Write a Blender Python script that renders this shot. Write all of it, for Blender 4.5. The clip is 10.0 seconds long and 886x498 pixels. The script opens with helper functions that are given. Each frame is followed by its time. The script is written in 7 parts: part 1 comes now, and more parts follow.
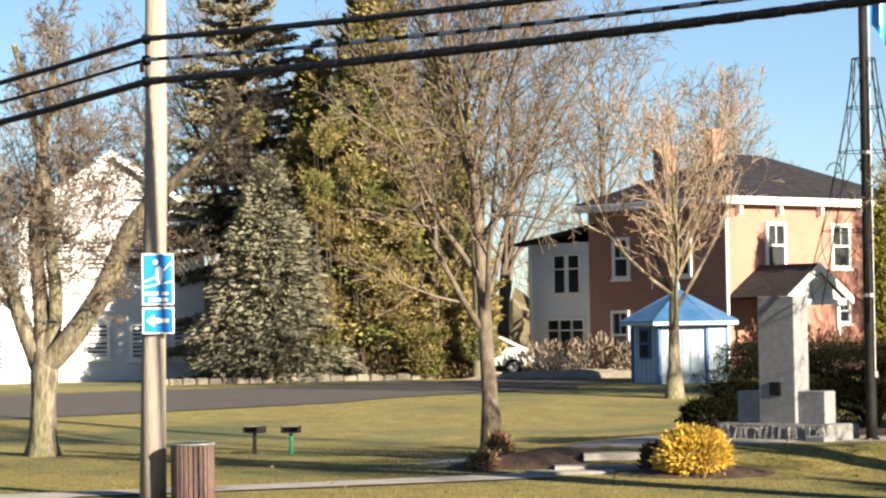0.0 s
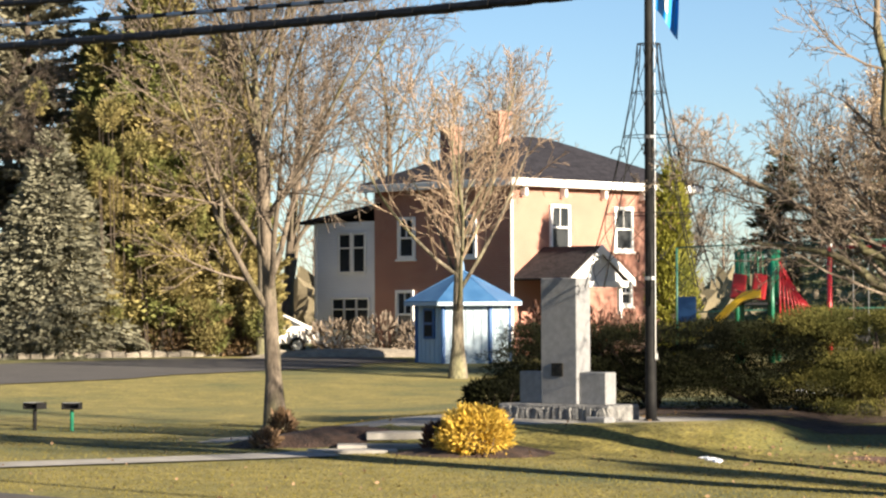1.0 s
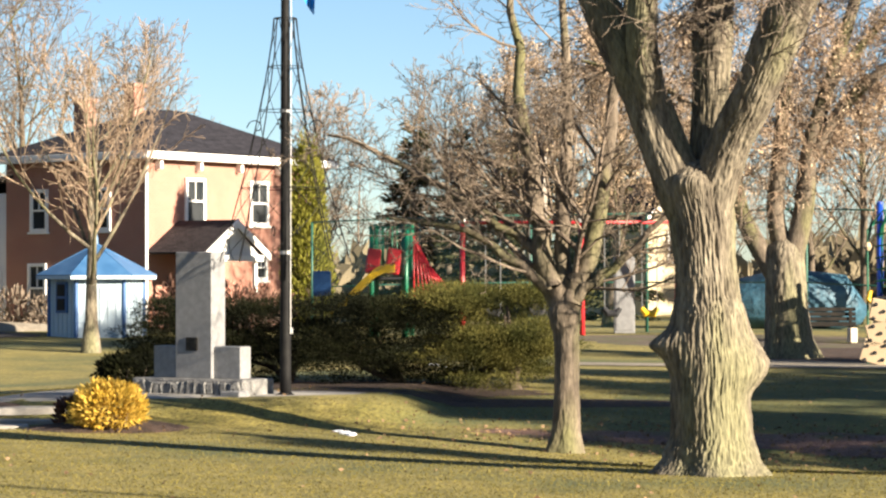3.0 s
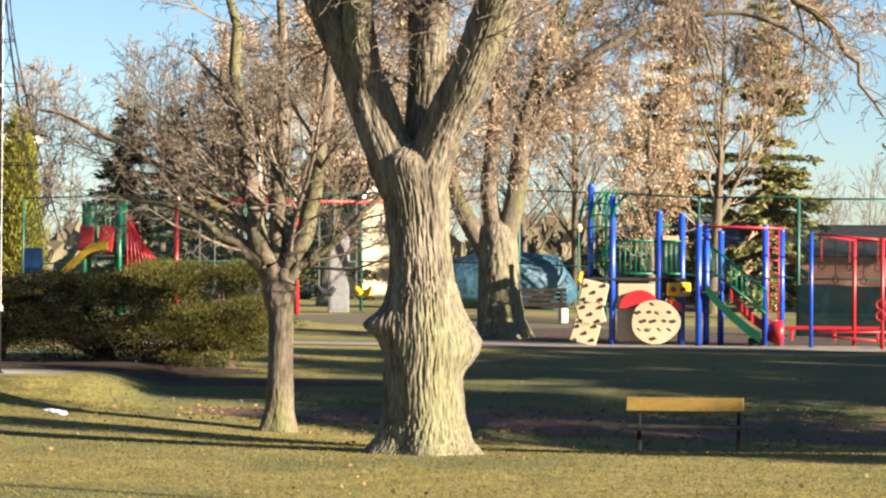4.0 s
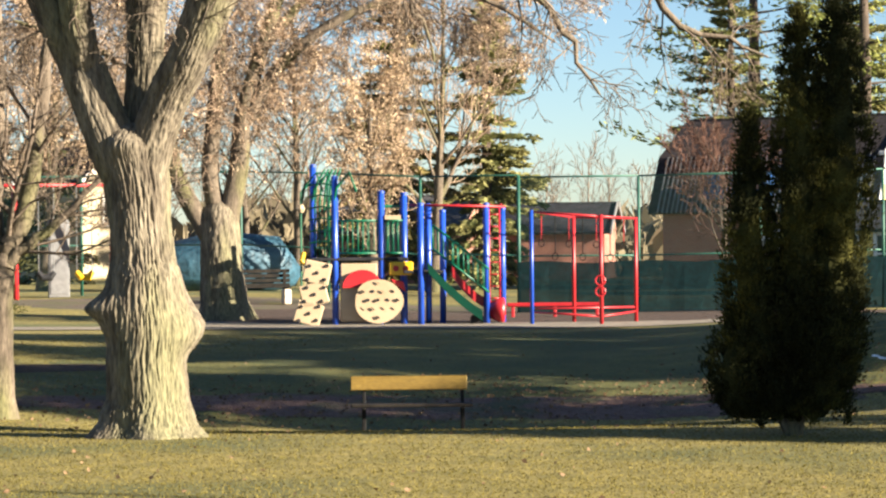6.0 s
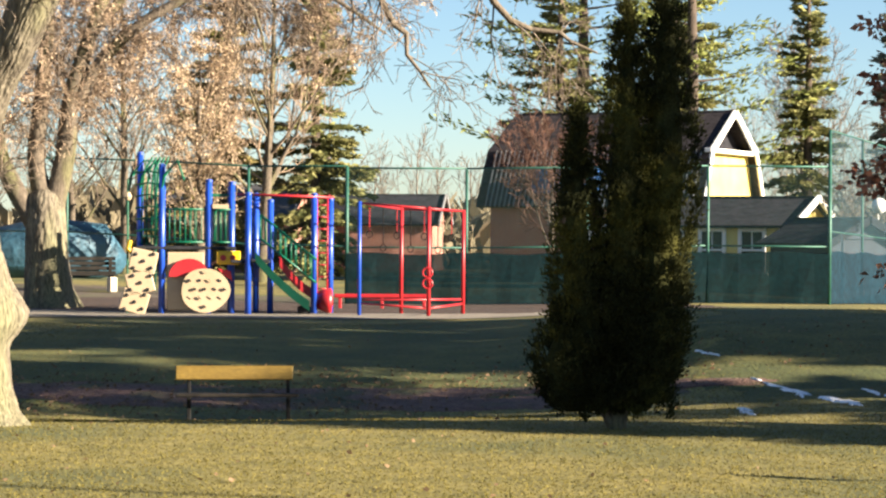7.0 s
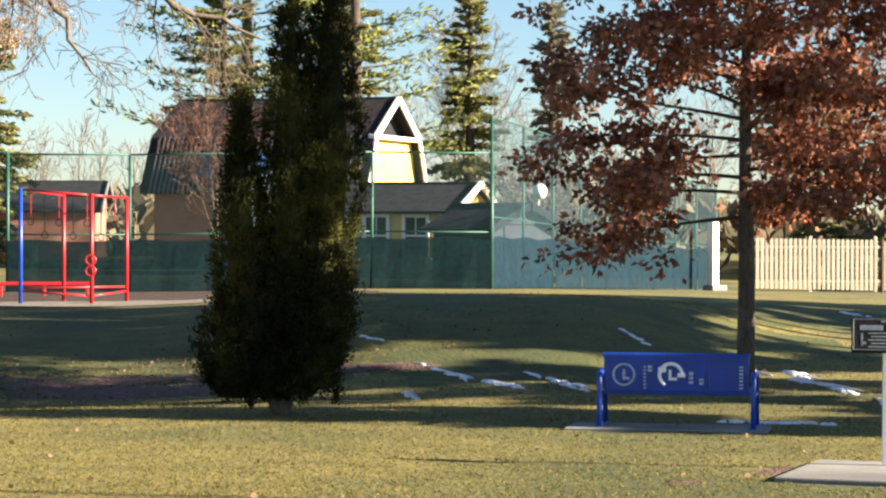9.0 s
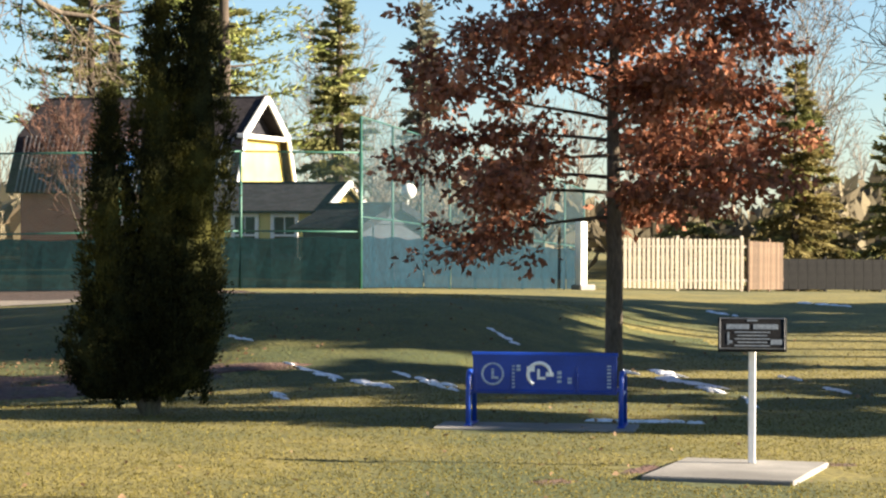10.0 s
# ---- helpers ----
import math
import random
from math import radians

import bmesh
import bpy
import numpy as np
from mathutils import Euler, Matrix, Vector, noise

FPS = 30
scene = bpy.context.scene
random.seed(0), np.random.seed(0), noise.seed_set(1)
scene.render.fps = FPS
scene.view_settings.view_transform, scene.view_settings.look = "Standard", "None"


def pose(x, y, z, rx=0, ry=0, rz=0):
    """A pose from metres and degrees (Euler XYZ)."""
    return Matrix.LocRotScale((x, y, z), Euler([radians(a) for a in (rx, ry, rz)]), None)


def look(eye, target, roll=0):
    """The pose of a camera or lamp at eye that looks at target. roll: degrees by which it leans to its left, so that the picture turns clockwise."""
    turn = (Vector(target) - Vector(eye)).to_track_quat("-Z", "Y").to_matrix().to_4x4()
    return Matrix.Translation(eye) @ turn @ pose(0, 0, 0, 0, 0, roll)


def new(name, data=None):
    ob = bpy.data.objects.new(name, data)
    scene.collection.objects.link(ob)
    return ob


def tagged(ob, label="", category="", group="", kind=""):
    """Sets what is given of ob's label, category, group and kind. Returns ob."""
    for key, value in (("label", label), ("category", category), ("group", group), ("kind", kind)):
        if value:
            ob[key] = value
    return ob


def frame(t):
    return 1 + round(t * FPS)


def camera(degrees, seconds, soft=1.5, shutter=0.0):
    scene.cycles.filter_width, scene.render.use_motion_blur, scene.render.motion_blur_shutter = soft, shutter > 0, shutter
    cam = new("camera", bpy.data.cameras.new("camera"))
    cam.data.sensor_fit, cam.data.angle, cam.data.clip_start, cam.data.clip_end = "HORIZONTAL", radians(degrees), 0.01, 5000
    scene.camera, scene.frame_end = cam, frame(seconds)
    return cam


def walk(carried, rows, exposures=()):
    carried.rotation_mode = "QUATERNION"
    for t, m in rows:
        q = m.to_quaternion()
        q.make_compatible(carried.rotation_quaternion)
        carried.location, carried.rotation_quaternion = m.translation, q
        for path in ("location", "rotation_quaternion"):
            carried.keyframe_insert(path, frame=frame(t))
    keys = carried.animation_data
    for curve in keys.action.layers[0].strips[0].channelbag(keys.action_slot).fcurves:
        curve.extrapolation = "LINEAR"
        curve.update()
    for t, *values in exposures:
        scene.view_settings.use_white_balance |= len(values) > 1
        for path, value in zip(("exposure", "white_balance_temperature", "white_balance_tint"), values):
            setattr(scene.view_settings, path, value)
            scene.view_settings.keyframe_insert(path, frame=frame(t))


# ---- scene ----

# ---------------------------------------------------------------- camera: a slow pan from a raised stand across the road
EYE = 2.4
cam = camera(20.43, 10.0, soft=2.3)
ROWS = [
    (0.0, 20.500, 1.925, 0.957), (0.5, 17.980, 1.483, 0.633), (1.0, 15.485, 1.377, 0.267), (1.5, 13.618, 1.138, 0.129),
    (2.0, 11.256, 0.812, 0.013), (2.2, 10.384, 0.651, 0.051), (3.3, 5.371, 0.715, -0.075), (3.5, 4.044, 0.565, -0.265),
    (4.0, 0.356, 0.273, -0.346), (4.5, -1.321, -0.053, -0.202), (5.0, -3.360, -0.212, -0.276), (5.5, -5.095, -0.396, 0.376),
    (5.7, -5.535, -0.207, 0.569), (6.8, -8.864, -0.291, -0.331), (7.0, -10.109, -0.399, -0.346), (7.5, -12.364, -0.323, -0.373),
    (8.0, -13.947, -0.336, -0.243), (8.5, -15.936, -0.313, -0.067), (9.0, -17.912, -0.688, -0.146), (9.5, -19.551, -0.636, -0.157),
    (10.0, -20.963, -0.688, -0.167),
]
walk(cam, [(t, pose(0, 0, EYE, 90 + pitch, roll, yaw)) for t, yaw, pitch, roll in ROWS], exposures=[(0.0, 2.04), (3.5, 2.20), (6.8, 2.32), (10.0, 2.40)])

# ---------------------------------------------------------------- daylight: low winter sun from the right, behind the camera
SUN_DIR = Vector((0.87, -0.493, 0.0)).normalized()
SUN_EL = radians(17)
world = bpy.data.worlds.new("world")
scene.world = world
world.use_nodes = True
wn = world.node_tree
sky = wn.nodes.new("ShaderNodeTexSky")
sky.sky_type, sky.sun_disc = "NISHITA", False
sky.sun_elevation, sky.sun_rotation = SUN_EL, math.atan2(SUN_DIR.x, SUN_DIR.y)
sky.altitude, sky.air_density, sky.dust_density, sky.ozone_density = 1500, 1.0, 0.6, 3.0
wn.links.new(sky.outputs[0], wn.nodes["Background"].inputs[0])
wn.nodes["Background"].inputs[1].default_value = 0.036
sun_data = bpy.data.lights.new("sun", "SUN")
sun_data.energy, sun_data.angle, sun_data.color = 5.0, radians(0.6), (1.0, 0.855, 0.66)
sun = new("sun", sun_data)
sun.matrix_world = look(SUN_DIR * 100 * math.cos(SUN_EL) + Vector((0, 0, 100 * math.sin(SUN_EL))), (0, 0, 0))


# ---------------------------------------------------------------- materials
def mat(name, a, b, scale=4.0, rough=0.85, metal=0.0, bump=0.3, fine=40.0, stretch=(1, 1, 1), vary=0.0, islands=0.0, depth=0.02, third=None, third_scale=0.6, gain=0.35):
    """Two noise scales between colours a and b, a third colour in broad patches, fine relief, variation per object or per island."""
    m = bpy.data.materials.new(name)
    m.use_nodes = True
    nt = m.node_tree
    bsdf = nt.nodes["Principled BSDF"]
    bsdf.inputs["Roughness"].default_value, bsdf.inputs["Metallic"].default_value = rough, metal
    if islands or max(b) < 0.05:
        bsdf.inputs["Specular IOR Level"].default_value = 0.15
    tc, mp = nt.nodes.new("ShaderNodeTexCoord"), nt.nodes.new("ShaderNodeMapping")
    mp.inputs["Scale"].default_value = stretch
    nt.links.new(tc.outputs["Object"], mp.inputs["Vector"])

    def noise_node(s, detail):
        n = nt.nodes.new("ShaderNodeTexNoise")
        n.inputs["Scale"].default_value, n.inputs["Detail"].default_value = s, detail
        nt.links.new(mp.outputs[0], n.inputs["Vector"])
        return n

    def mix(kind, fac, c1, c2):
        x = nt.nodes.new("ShaderNodeMix")
        x.data_type, x.blend_type = "RGBA", kind
        for slot, value in ((0, fac), (6, c1), (7, c2)):
            if hasattr(value, "is_linked"):
                nt.links.new(value, x.inputs[slot])
            else:
                x.inputs[slot].default_value = value if slot == 0 else (*value, 1)
        return x.outputs[2]

    def stretch_out(sock, lo, hi, to_lo=0.0, to_hi=1.0):
        r = nt.nodes.new("ShaderNodeMapRange")
        r.inputs[1].default_value, r.inputs[2].default_value, r.inputs[3].default_value, r.inputs[4].default_value = lo, hi, to_lo, to_hi
        nt.links.new(sock, r.inputs[0])
        return r.outputs[0]

    n1, n2 = noise_node(scale, 5), noise_node(fine, 3)
    col = mix("MIX", stretch_out(n1.outputs[0], 0.35, 0.65), a, b)
    if third:
        n3 = noise_node(third_scale, 3)
        col = mix("MIX", stretch_out(n3.outputs[0], 0.48, 0.62), col, third)
    g = stretch_out(n2.outputs[0], 0.3, 0.7, 1 - gain, 1 + gain)
    hsv = nt.nodes.new("ShaderNodeHueSaturation")
    nt.links.new(col, hsv.inputs["Color"])
    val = g
    for source, amount in (("island", islands), ("object", vary)):
        if amount:
            node = nt.nodes.new("ShaderNodeNewGeometry" if source == "island" else "ShaderNodeObjectInfo")
            rnd = node.outputs["Random Per Island"] if source == "island" else node.outputs["Random"]
            mul = nt.nodes.new("ShaderNodeMath")
            mul.operation = "MULTIPLY"
            nt.links.new(val, mul.inputs[0])
            nt.links.new(stretch_out(rnd, 0, 1, 1 - amount, 1 + amount), mul.inputs[1])
            val = mul.outputs[0]
    nt.links.new(val, hsv.inputs["Value"])
    nt.links.new(hsv.outputs[0], bsdf.inputs["Base Color"])
    if islands and "twigs" not in name:
        thin, both = nt.nodes.new("ShaderNodeBsdfTranslucent"), nt.nodes.new("ShaderNodeMixShader")
        both.inputs[0].default_value = 0.3
        nt.links.new(hsv.outputs[0], thin.inputs["Color"])
        nt.links.new(bsdf.outputs[0], both.inputs[1])
        nt.links.new(thin.outputs[0], both.inputs[2])
        nt.links.new(both.outputs[0], nt.nodes["Material Output"].inputs["Surface"])
    if bump:
        bp = nt.nodes.new("ShaderNodeBump")
        bp.inputs["Strength"].default_value, bp.inputs["Distance"].default_value = bump, depth
        nt.links.new(n2.outputs[0], bp.inputs["Height"])
        nt.links.new(bp.outputs[0], bsdf.inputs["Normal"])
    return m


GRASS = mat("lawn", (0.130, 0.113, 0.021), (0.205, 0.168, 0.038), 1.6, 0.95, bump=0.3, fine=14, third=(0.0643, 0.0756, 0.0174), third_scale=0.16, depth=0.06, gain=0.55)
# duller turf of the bank, with some of the bank's shade in its colour
SHADED_TURF = mat("dull_shaded_bank_turf", (0.062, 0.07, 0.01), (0.108, 0.102, 0.018), 1.3, 0.95, bump=0.5, fine=16, third=(0.048, 0.062, 0.010), third_scale=0.3, depth=0.05, gain=0.4)
BLADES = mat("grass_blades", (0.1209, 0.1042, 0.0233), (0.1721, 0.1414, 0.0372), 0.9, 0.8, bump=0, fine=9, islands=0.38)
ASPHALT = mat("asphalt", (0.045, 0.041, 0.040), (0.062, 0.056, 0.053), 1.2, 0.9, bump=0.5, fine=60, third=(0.0514, 0.0463, 0.0437), third_scale=0.15)
CONCRETE = mat("concrete", (0.227, 0.215, 0.196), (0.318, 0.302, 0.272), 2.0, 0.9, bump=0.3, fine=50, third=(0.163, 0.154, 0.14), third_scale=0.5, gain=0.12)
GRAVEL = mat("pale_gravel", (0.163, 0.14, 0.109), (0.227, 0.2, 0.158), 3.0, 0.95, bump=0.8, fine=30)
MULCH = mat("dark_mulch", (0.0265, 0.0158, 0.0116), (0.0582, 0.0318, 0.0212), 6, 0.95, bump=1.0, fine=25, depth=0.05)
LITTER = mat("leaf_litter", (0.09, 0.045, 0.037), (0.1588, 0.09, 0.0635), 7, 0.95, bump=1.0, fine=22, depth=0.06, third=(0.0635, 0.0635, 0.0212), third_scale=0.9)
SNOW = mat("old_snow", (0.82, 0.84, 0.88), (0.9, 0.91, 0.94), 3, 0.7, bump=0.5, fine=20, gain=0.05)
BARK = mat("pale_furrowed_bark", (0.070, 0.057, 0.041), (0.172, 0.148, 0.109), 7, 0.95, bump=0.8, fine=26, stretch=(1, 1, 0.22), gain=0.45, third=(0.135, 0.127, 0.070), third_scale=0.9, depth=0.03)
BARK_GREY = mat("grey_brown_bark", (0.0779, 0.0608, 0.0442), (0.133, 0.107, 0.0794), 6, 0.95, bump=0.8, fine=30, stretch=(1, 1, 0.3), third=(0.0963, 0.0918, 0.0405), third_scale=1.1)
BARK_DARK = mat("dark_bark", (0.0437, 0.0318, 0.0238), (0.0794, 0.0596, 0.0437), 6, 0.95, bump=0.8, fine=30, stretch=(1, 1, 0.3))
TWIG = mat("grey_twigs", (0.106, 0.0832, 0.0643), (0.174, 0.14, 0.11), 2, 0.9, bump=0, islands=0.3)
TWIG_TAN = mat("tan_twigs", (0.211, 0.151, 0.106), (0.302, 0.227, 0.163), 2, 0.9, bump=0, islands=0.3)
TWIG_RED = mat("reddish_twigs", (0.0756, 0.0416, 0.0318), (0.121, 0.068, 0.0514), 2, 0.9, bump=0, islands=0.3)
DRY_LEAF = mat("dry_tan_leaves", (0.38, 0.285, 0.185), (0.56, 0.44, 0.31), 2, 0.8, bump=0, islands=0.22)
OAK_LEAF = mat("rust_oak_leaves", (0.20, 0.068, 0.040), (0.47, 0.215, 0.125), 2.5, 0.6, bump=0, islands=0.5)
SPRUCE = mat("spruce_needles", (0.1248, 0.1417, 0.0567), (0.273, 0.255, 0.102), 1.2, 0.8, bump=0, islands=0.5)
BLUE_SPRUCE = mat("blue_spruce_needles", (0.16, 0.158, 0.112), (0.24, 0.23, 0.165), 1.0, 0.85, bump=0, islands=0.2)
SPRUCE_DARK = mat("dark_spruce_needles", (0.028, 0.033, 0.016), (0.070, 0.068, 0.032), 1.0, 0.85, bump=0, islands=0.4)
SPRUCE_GREY = mat("grey_spruce_needles", (0.13, 0.125, 0.085), (0.22, 0.20, 0.14), 1.0, 0.85, bump=0, islands=0.35)
CEDAR_GOLD = mat("olive_cedar_sprays", (0.17, 0.145, 0.058), (0.30, 0.245, 0.10), 0.9, 0.8, bump=0, islands=0.3, third=(0.129, 0.14, 0.0454), third_scale=0.5)
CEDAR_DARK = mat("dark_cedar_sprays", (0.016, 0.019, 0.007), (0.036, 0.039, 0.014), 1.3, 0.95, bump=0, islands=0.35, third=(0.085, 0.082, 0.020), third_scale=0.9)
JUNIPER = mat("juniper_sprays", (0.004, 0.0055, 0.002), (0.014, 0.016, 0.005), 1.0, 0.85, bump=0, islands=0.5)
JUNIPER_OLIVE = mat("olive_juniper_sprays", (0.038, 0.044, 0.012), (0.115, 0.105, 0.028), 1.4, 0.85, bump=0, islands=0.5)
LIME = mat("yellow_green_sprays", (0.13, 0.135, 0.02), (0.21, 0.20, 0.036), 1.5, 0.8, bump=0, islands=0.35)
FALLEN = mat("fallen_leaves", (0.151, 0.0945, 0.0529), (0.249, 0.167, 0.102), 3, 0.8, bump=0, islands=0.4)
DRY_BRUSH = mat("russet_brush", (0.0981, 0.0643, 0.034), (0.167, 0.11, 0.0567), 1.5, 0.85, bump=0, islands=0.4)
EARTH = mat("worn_earth", (0.0567, 0.0416, 0.0287), (0.0981, 0.0741, 0.0514), 1.5, 0.95, bump=0.8, fine=18, third=(0.068, 0.0643, 0.0265), third_scale=0.4)
YELLOW_LEAF = mat("yellow_shrub_leaves", (0.446, 0.288, 0.036), (0.612, 0.432, 0.0936), 4, 0.7, bump=0, islands=0.3)
GRANITE = mat("grey_granite", (0.145, 0.149, 0.156), (0.189, 0.192, 0.2), 9, 0.55, bump=0.15, fine=90, gain=0.2)
ROCKFACE = mat("rock_faced_granite", (0.123, 0.123, 0.123), (0.203, 0.2, 0.192), 8, 0.85, bump=0.8, fine=30, gain=0.3, depth=0.04)
BLACK_METAL = mat("black_paint", (0.005, 0.005, 0.006), (0.011, 0.011, 0.011), 4, 0.7, bump=0.05)
BRONZE = mat("dark_bronze", (0.0151, 0.0151, 0.0151), (0.0378, 0.034, 0.0302), 10, 0.4, 0.5, bump=0.3)
WHITE = mat("white_paint", (0.707, 0.698, 0.679), (0.781, 0.772, 0.753), 2, 0.55, bump=0.05, gain=0.05)
SIDING = mat("white_siding", (0.50, 0.51, 0.53), (0.60, 0.60, 0.605), 0.8, 0.6, bump=0.05, gain=0.05)
WING_SIDING = mat("pale_wing_siding", (0.72, 0.73, 0.77), (0.80, 0.81, 0.84), 0.8, 0.6, bump=0.05, gain=0.05)
ROOF = mat("dark_shingles", (0.014, 0.014, 0.018), (0.028, 0.027, 0.034), 3, 0.9, bump=0.6, fine=12, stretch=(1, 1, 3))
ROOF_BROWN = mat("brown_shingles", (0.021, 0.018, 0.020), (0.037, 0.032, 0.035), 3, 0.9, bump=0.6, fine=12, stretch=(1, 1, 3))
BLUE_ROOF = mat("blue_metal_roof", (0.0302, 0.0972, 0.218), (0.0544, 0.14, 0.278), 1.5, 0.45, bump=0.1, gain=0.15)
BLUE_PAINT = mat("blue_trim_paint", (0.0151, 0.068, 0.196), (0.0227, 0.0909, 0.242), 3, 0.5, bump=0.05, gain=0.1)
PALE_BLUE = mat("pale_blue_boards", (0.319, 0.404, 0.477), (0.367, 0.446, 0.508), 2, 0.6, bump=0.1, gain=0.06)
GLASS = mat("window_glass", (0.0151, 0.0189, 0.0227), (0.0378, 0.0416, 0.0454), 0.6, 0.08, bump=0, gain=0.1)
POLE_WOOD = mat("weathered_pole_wood", (0.203, 0.177, 0.149), (0.27, 0.241, 0.208), 3, 0.9, bump=0.6, fine=30, stretch=(2, 2, 0.12), gain=0.2)
RUBBER = mat("black_cable", (0.00909, 0.00909, 0.00981), (0.0151, 0.0151, 0.0166), 5, 0.5, bump=0)
SIGN_BLUE = mat("blue_sign_face", (0, 0.153, 0.468), (0, 0.18, 0.522), 3, 0.4, bump=0, gain=0.04)
SIGN_WHITE = mat("white_sign_print", (0.82, 0.84, 0.86), (0.88, 0.9, 0.9), 3, 0.45, bump=0, gain=0.03)
BROWN_SLAT = mat("brown_slats", (0.0643, 0.0378, 0.0325), (0.0981, 0.059, 0.0499), 4, 0.6, bump=0.2, stretch=(1, 1, 0.2), vary=0.12)
STEEL = mat("galvanised_steel", (0.254, 0.26, 0.266), (0.333, 0.338, 0.338), 6, 0.45, 0.7, bump=0.05, gain=0.12)
P_BLUE = mat("blue_powder_coat", (0.008, 0.045, 0.3), (0.014, 0.065, 0.42), 2, 0.35, bump=0.03, gain=0.1)
P_GREEN = mat("green_powder_coat", (0, 0.085, 0.045), (0.003, 0.125, 0.065), 2, 0.4, bump=0.03, gain=0.1)
# the play-set green again, with the slide's shade put into the colour
P_GREEN_SHADED = mat("shaded_green_plastic", (0.002, 0.028, 0.018), (0.004, 0.042, 0.026), 2, 0.4, bump=0.03, gain=0.1)
P_RED = mat("red_powder_coat", (0.302, 0.0109, 0.0169), (0.375, 0.0182, 0.0242), 2, 0.4, bump=0.03, gain=0.1)
P_YELLOW = mat("yellow_plastic", (0.605, 0.356, 0.00756), (0.665, 0.423, 0.0227), 2, 0.35, bump=0.02, gain=0.06)
P_TAN = mat("tan_plastic", (0.358, 0.272, 0.174), (0.404, 0.319, 0.215), 2, 0.45, bump=0.02, gain=0.06)
P_BLACK = mat("dark_decking", (0.0151, 0.0166, 0.0189), (0.0302, 0.0302, 0.034), 3, 0.6, bump=0.1)
YELLOW_WOOD = mat("ochre_painted_plank", (0.11, 0.066, 0.006), (0.165, 0.105, 0.014), 3, 0.6, bump=0.3, stretch=(0.3, 1, 1), gain=0.2)
DARK_WOOD = mat("dark_bench_wood", (0.00909, 0.00832, 0.00756), (0.0227, 0.0196, 0.0166), 4, 0.7, bump=0.3)
FENCE_GREEN = mat("green_fence_steel", (0.0151, 0.0756, 0.0567), (0.0227, 0.106, 0.0756), 2, 0.5, 0.2, bump=0.02)
YELLOW_WALL = mat("yellow_siding", (0.56, 0.44, 0.12), (0.62, 0.50, 0.17), 1.2, 0.7, bump=0.2, gain=0.06)
ROOF_GREY = mat("worn_grey_shingles", (0.045, 0.045, 0.050), (0.07, 0.069, 0.074), 3, 0.9, bump=0.6, fine=12, stretch=(1, 1, 3))
SLATE_BOARD = mat("slate_blue_boards", (0.010, 0.018, 0.035), (0.018, 0.030, 0.052), 2, 0.7, bump=0.2, gain=0.1)
CREAM_WALL = mat("cream_siding", (0.36, 0.30, 0.19), (0.43, 0.36, 0.235), 1.2, 0.7, bump=0.2, gain=0.06)
TIMBER = mat("pale_cedar_boards", (0.495, 0.423, 0.333), (0.612, 0.522, 0.414), 3, 0.8, bump=0.3, stretch=(2, 2, 0.2), vary=0.12)
TIMBER_OLD = mat("brown_old_boards", (0.085, 0.053, 0.033), (0.15, 0.097, 0.06), 3, 0.85, bump=0.3, stretch=(2, 2, 0.2), vary=0.4)


def brick_material():
    m = mat("orange_brick", (0.225, 0.068, 0.046), (0.285, 0.102, 0.070), 1.2, 0.9, bump=0)
    nt = m.node_tree
    bsdf = nt.nodes["Principled BSDF"]
    old = bsdf.inputs["Base Color"].links[0].from_socket
    tc = nt.nodes.new("ShaderNodeTexCoord")
    sep, add, comb = nt.nodes.new("ShaderNodeSeparateXYZ"), nt.nodes.new("ShaderNodeMath"), nt.nodes.new("ShaderNodeCombineXYZ")
    nt.links.new(tc.outputs["Object"], sep.inputs[0])
    nt.links.new(sep.outputs[0], add.inputs[0])
    nt.links.new(sep.outputs[1], add.inputs[1])
    nt.links.new(add.outputs[0], comb.inputs[0])
    nt.links.new(sep.outputs[2], comb.inputs[1])
    br = nt.nodes.new("ShaderNodeTexBrick")
    nt.links.new(comb.outputs[0], br.inputs["Vector"])
    br.inputs["Scale"].default_value, br.inputs["Mortar Size"].default_value = 1.0, 0.01
    br.inputs["Brick Width"].default_value, br.inputs["Row Height"].default_value = 0.21, 0.068
    br.inputs["Mortar"].default_value = (0.40, 0.28, 0.22, 1)
    nt.links.new(old, br.inputs["Color1"])
    dark = nt.nodes.new("ShaderNodeHueSaturation")
    dark.inputs["Value"].default_value = 0.8
    nt.links.new(old, dark.inputs["Color"])
    nt.links.new(dark.outputs[0], br.inputs["Color2"])
    nt.links.new(br.outputs["Color"], bsdf.inputs["Base Color"])
    bp = nt.nodes.new("ShaderNodeBump")
    bp.inputs["Strength"].default_value, bp.inputs["Distance"].default_value, bp.invert = 0.4, 0.01, True
    nt.links.new(br.outputs["Fac"], bp.inputs["Height"])
    nt.links.new(bp.outputs[0], bsdf.inputs["Normal"])
    return m


BRICK = brick_material()


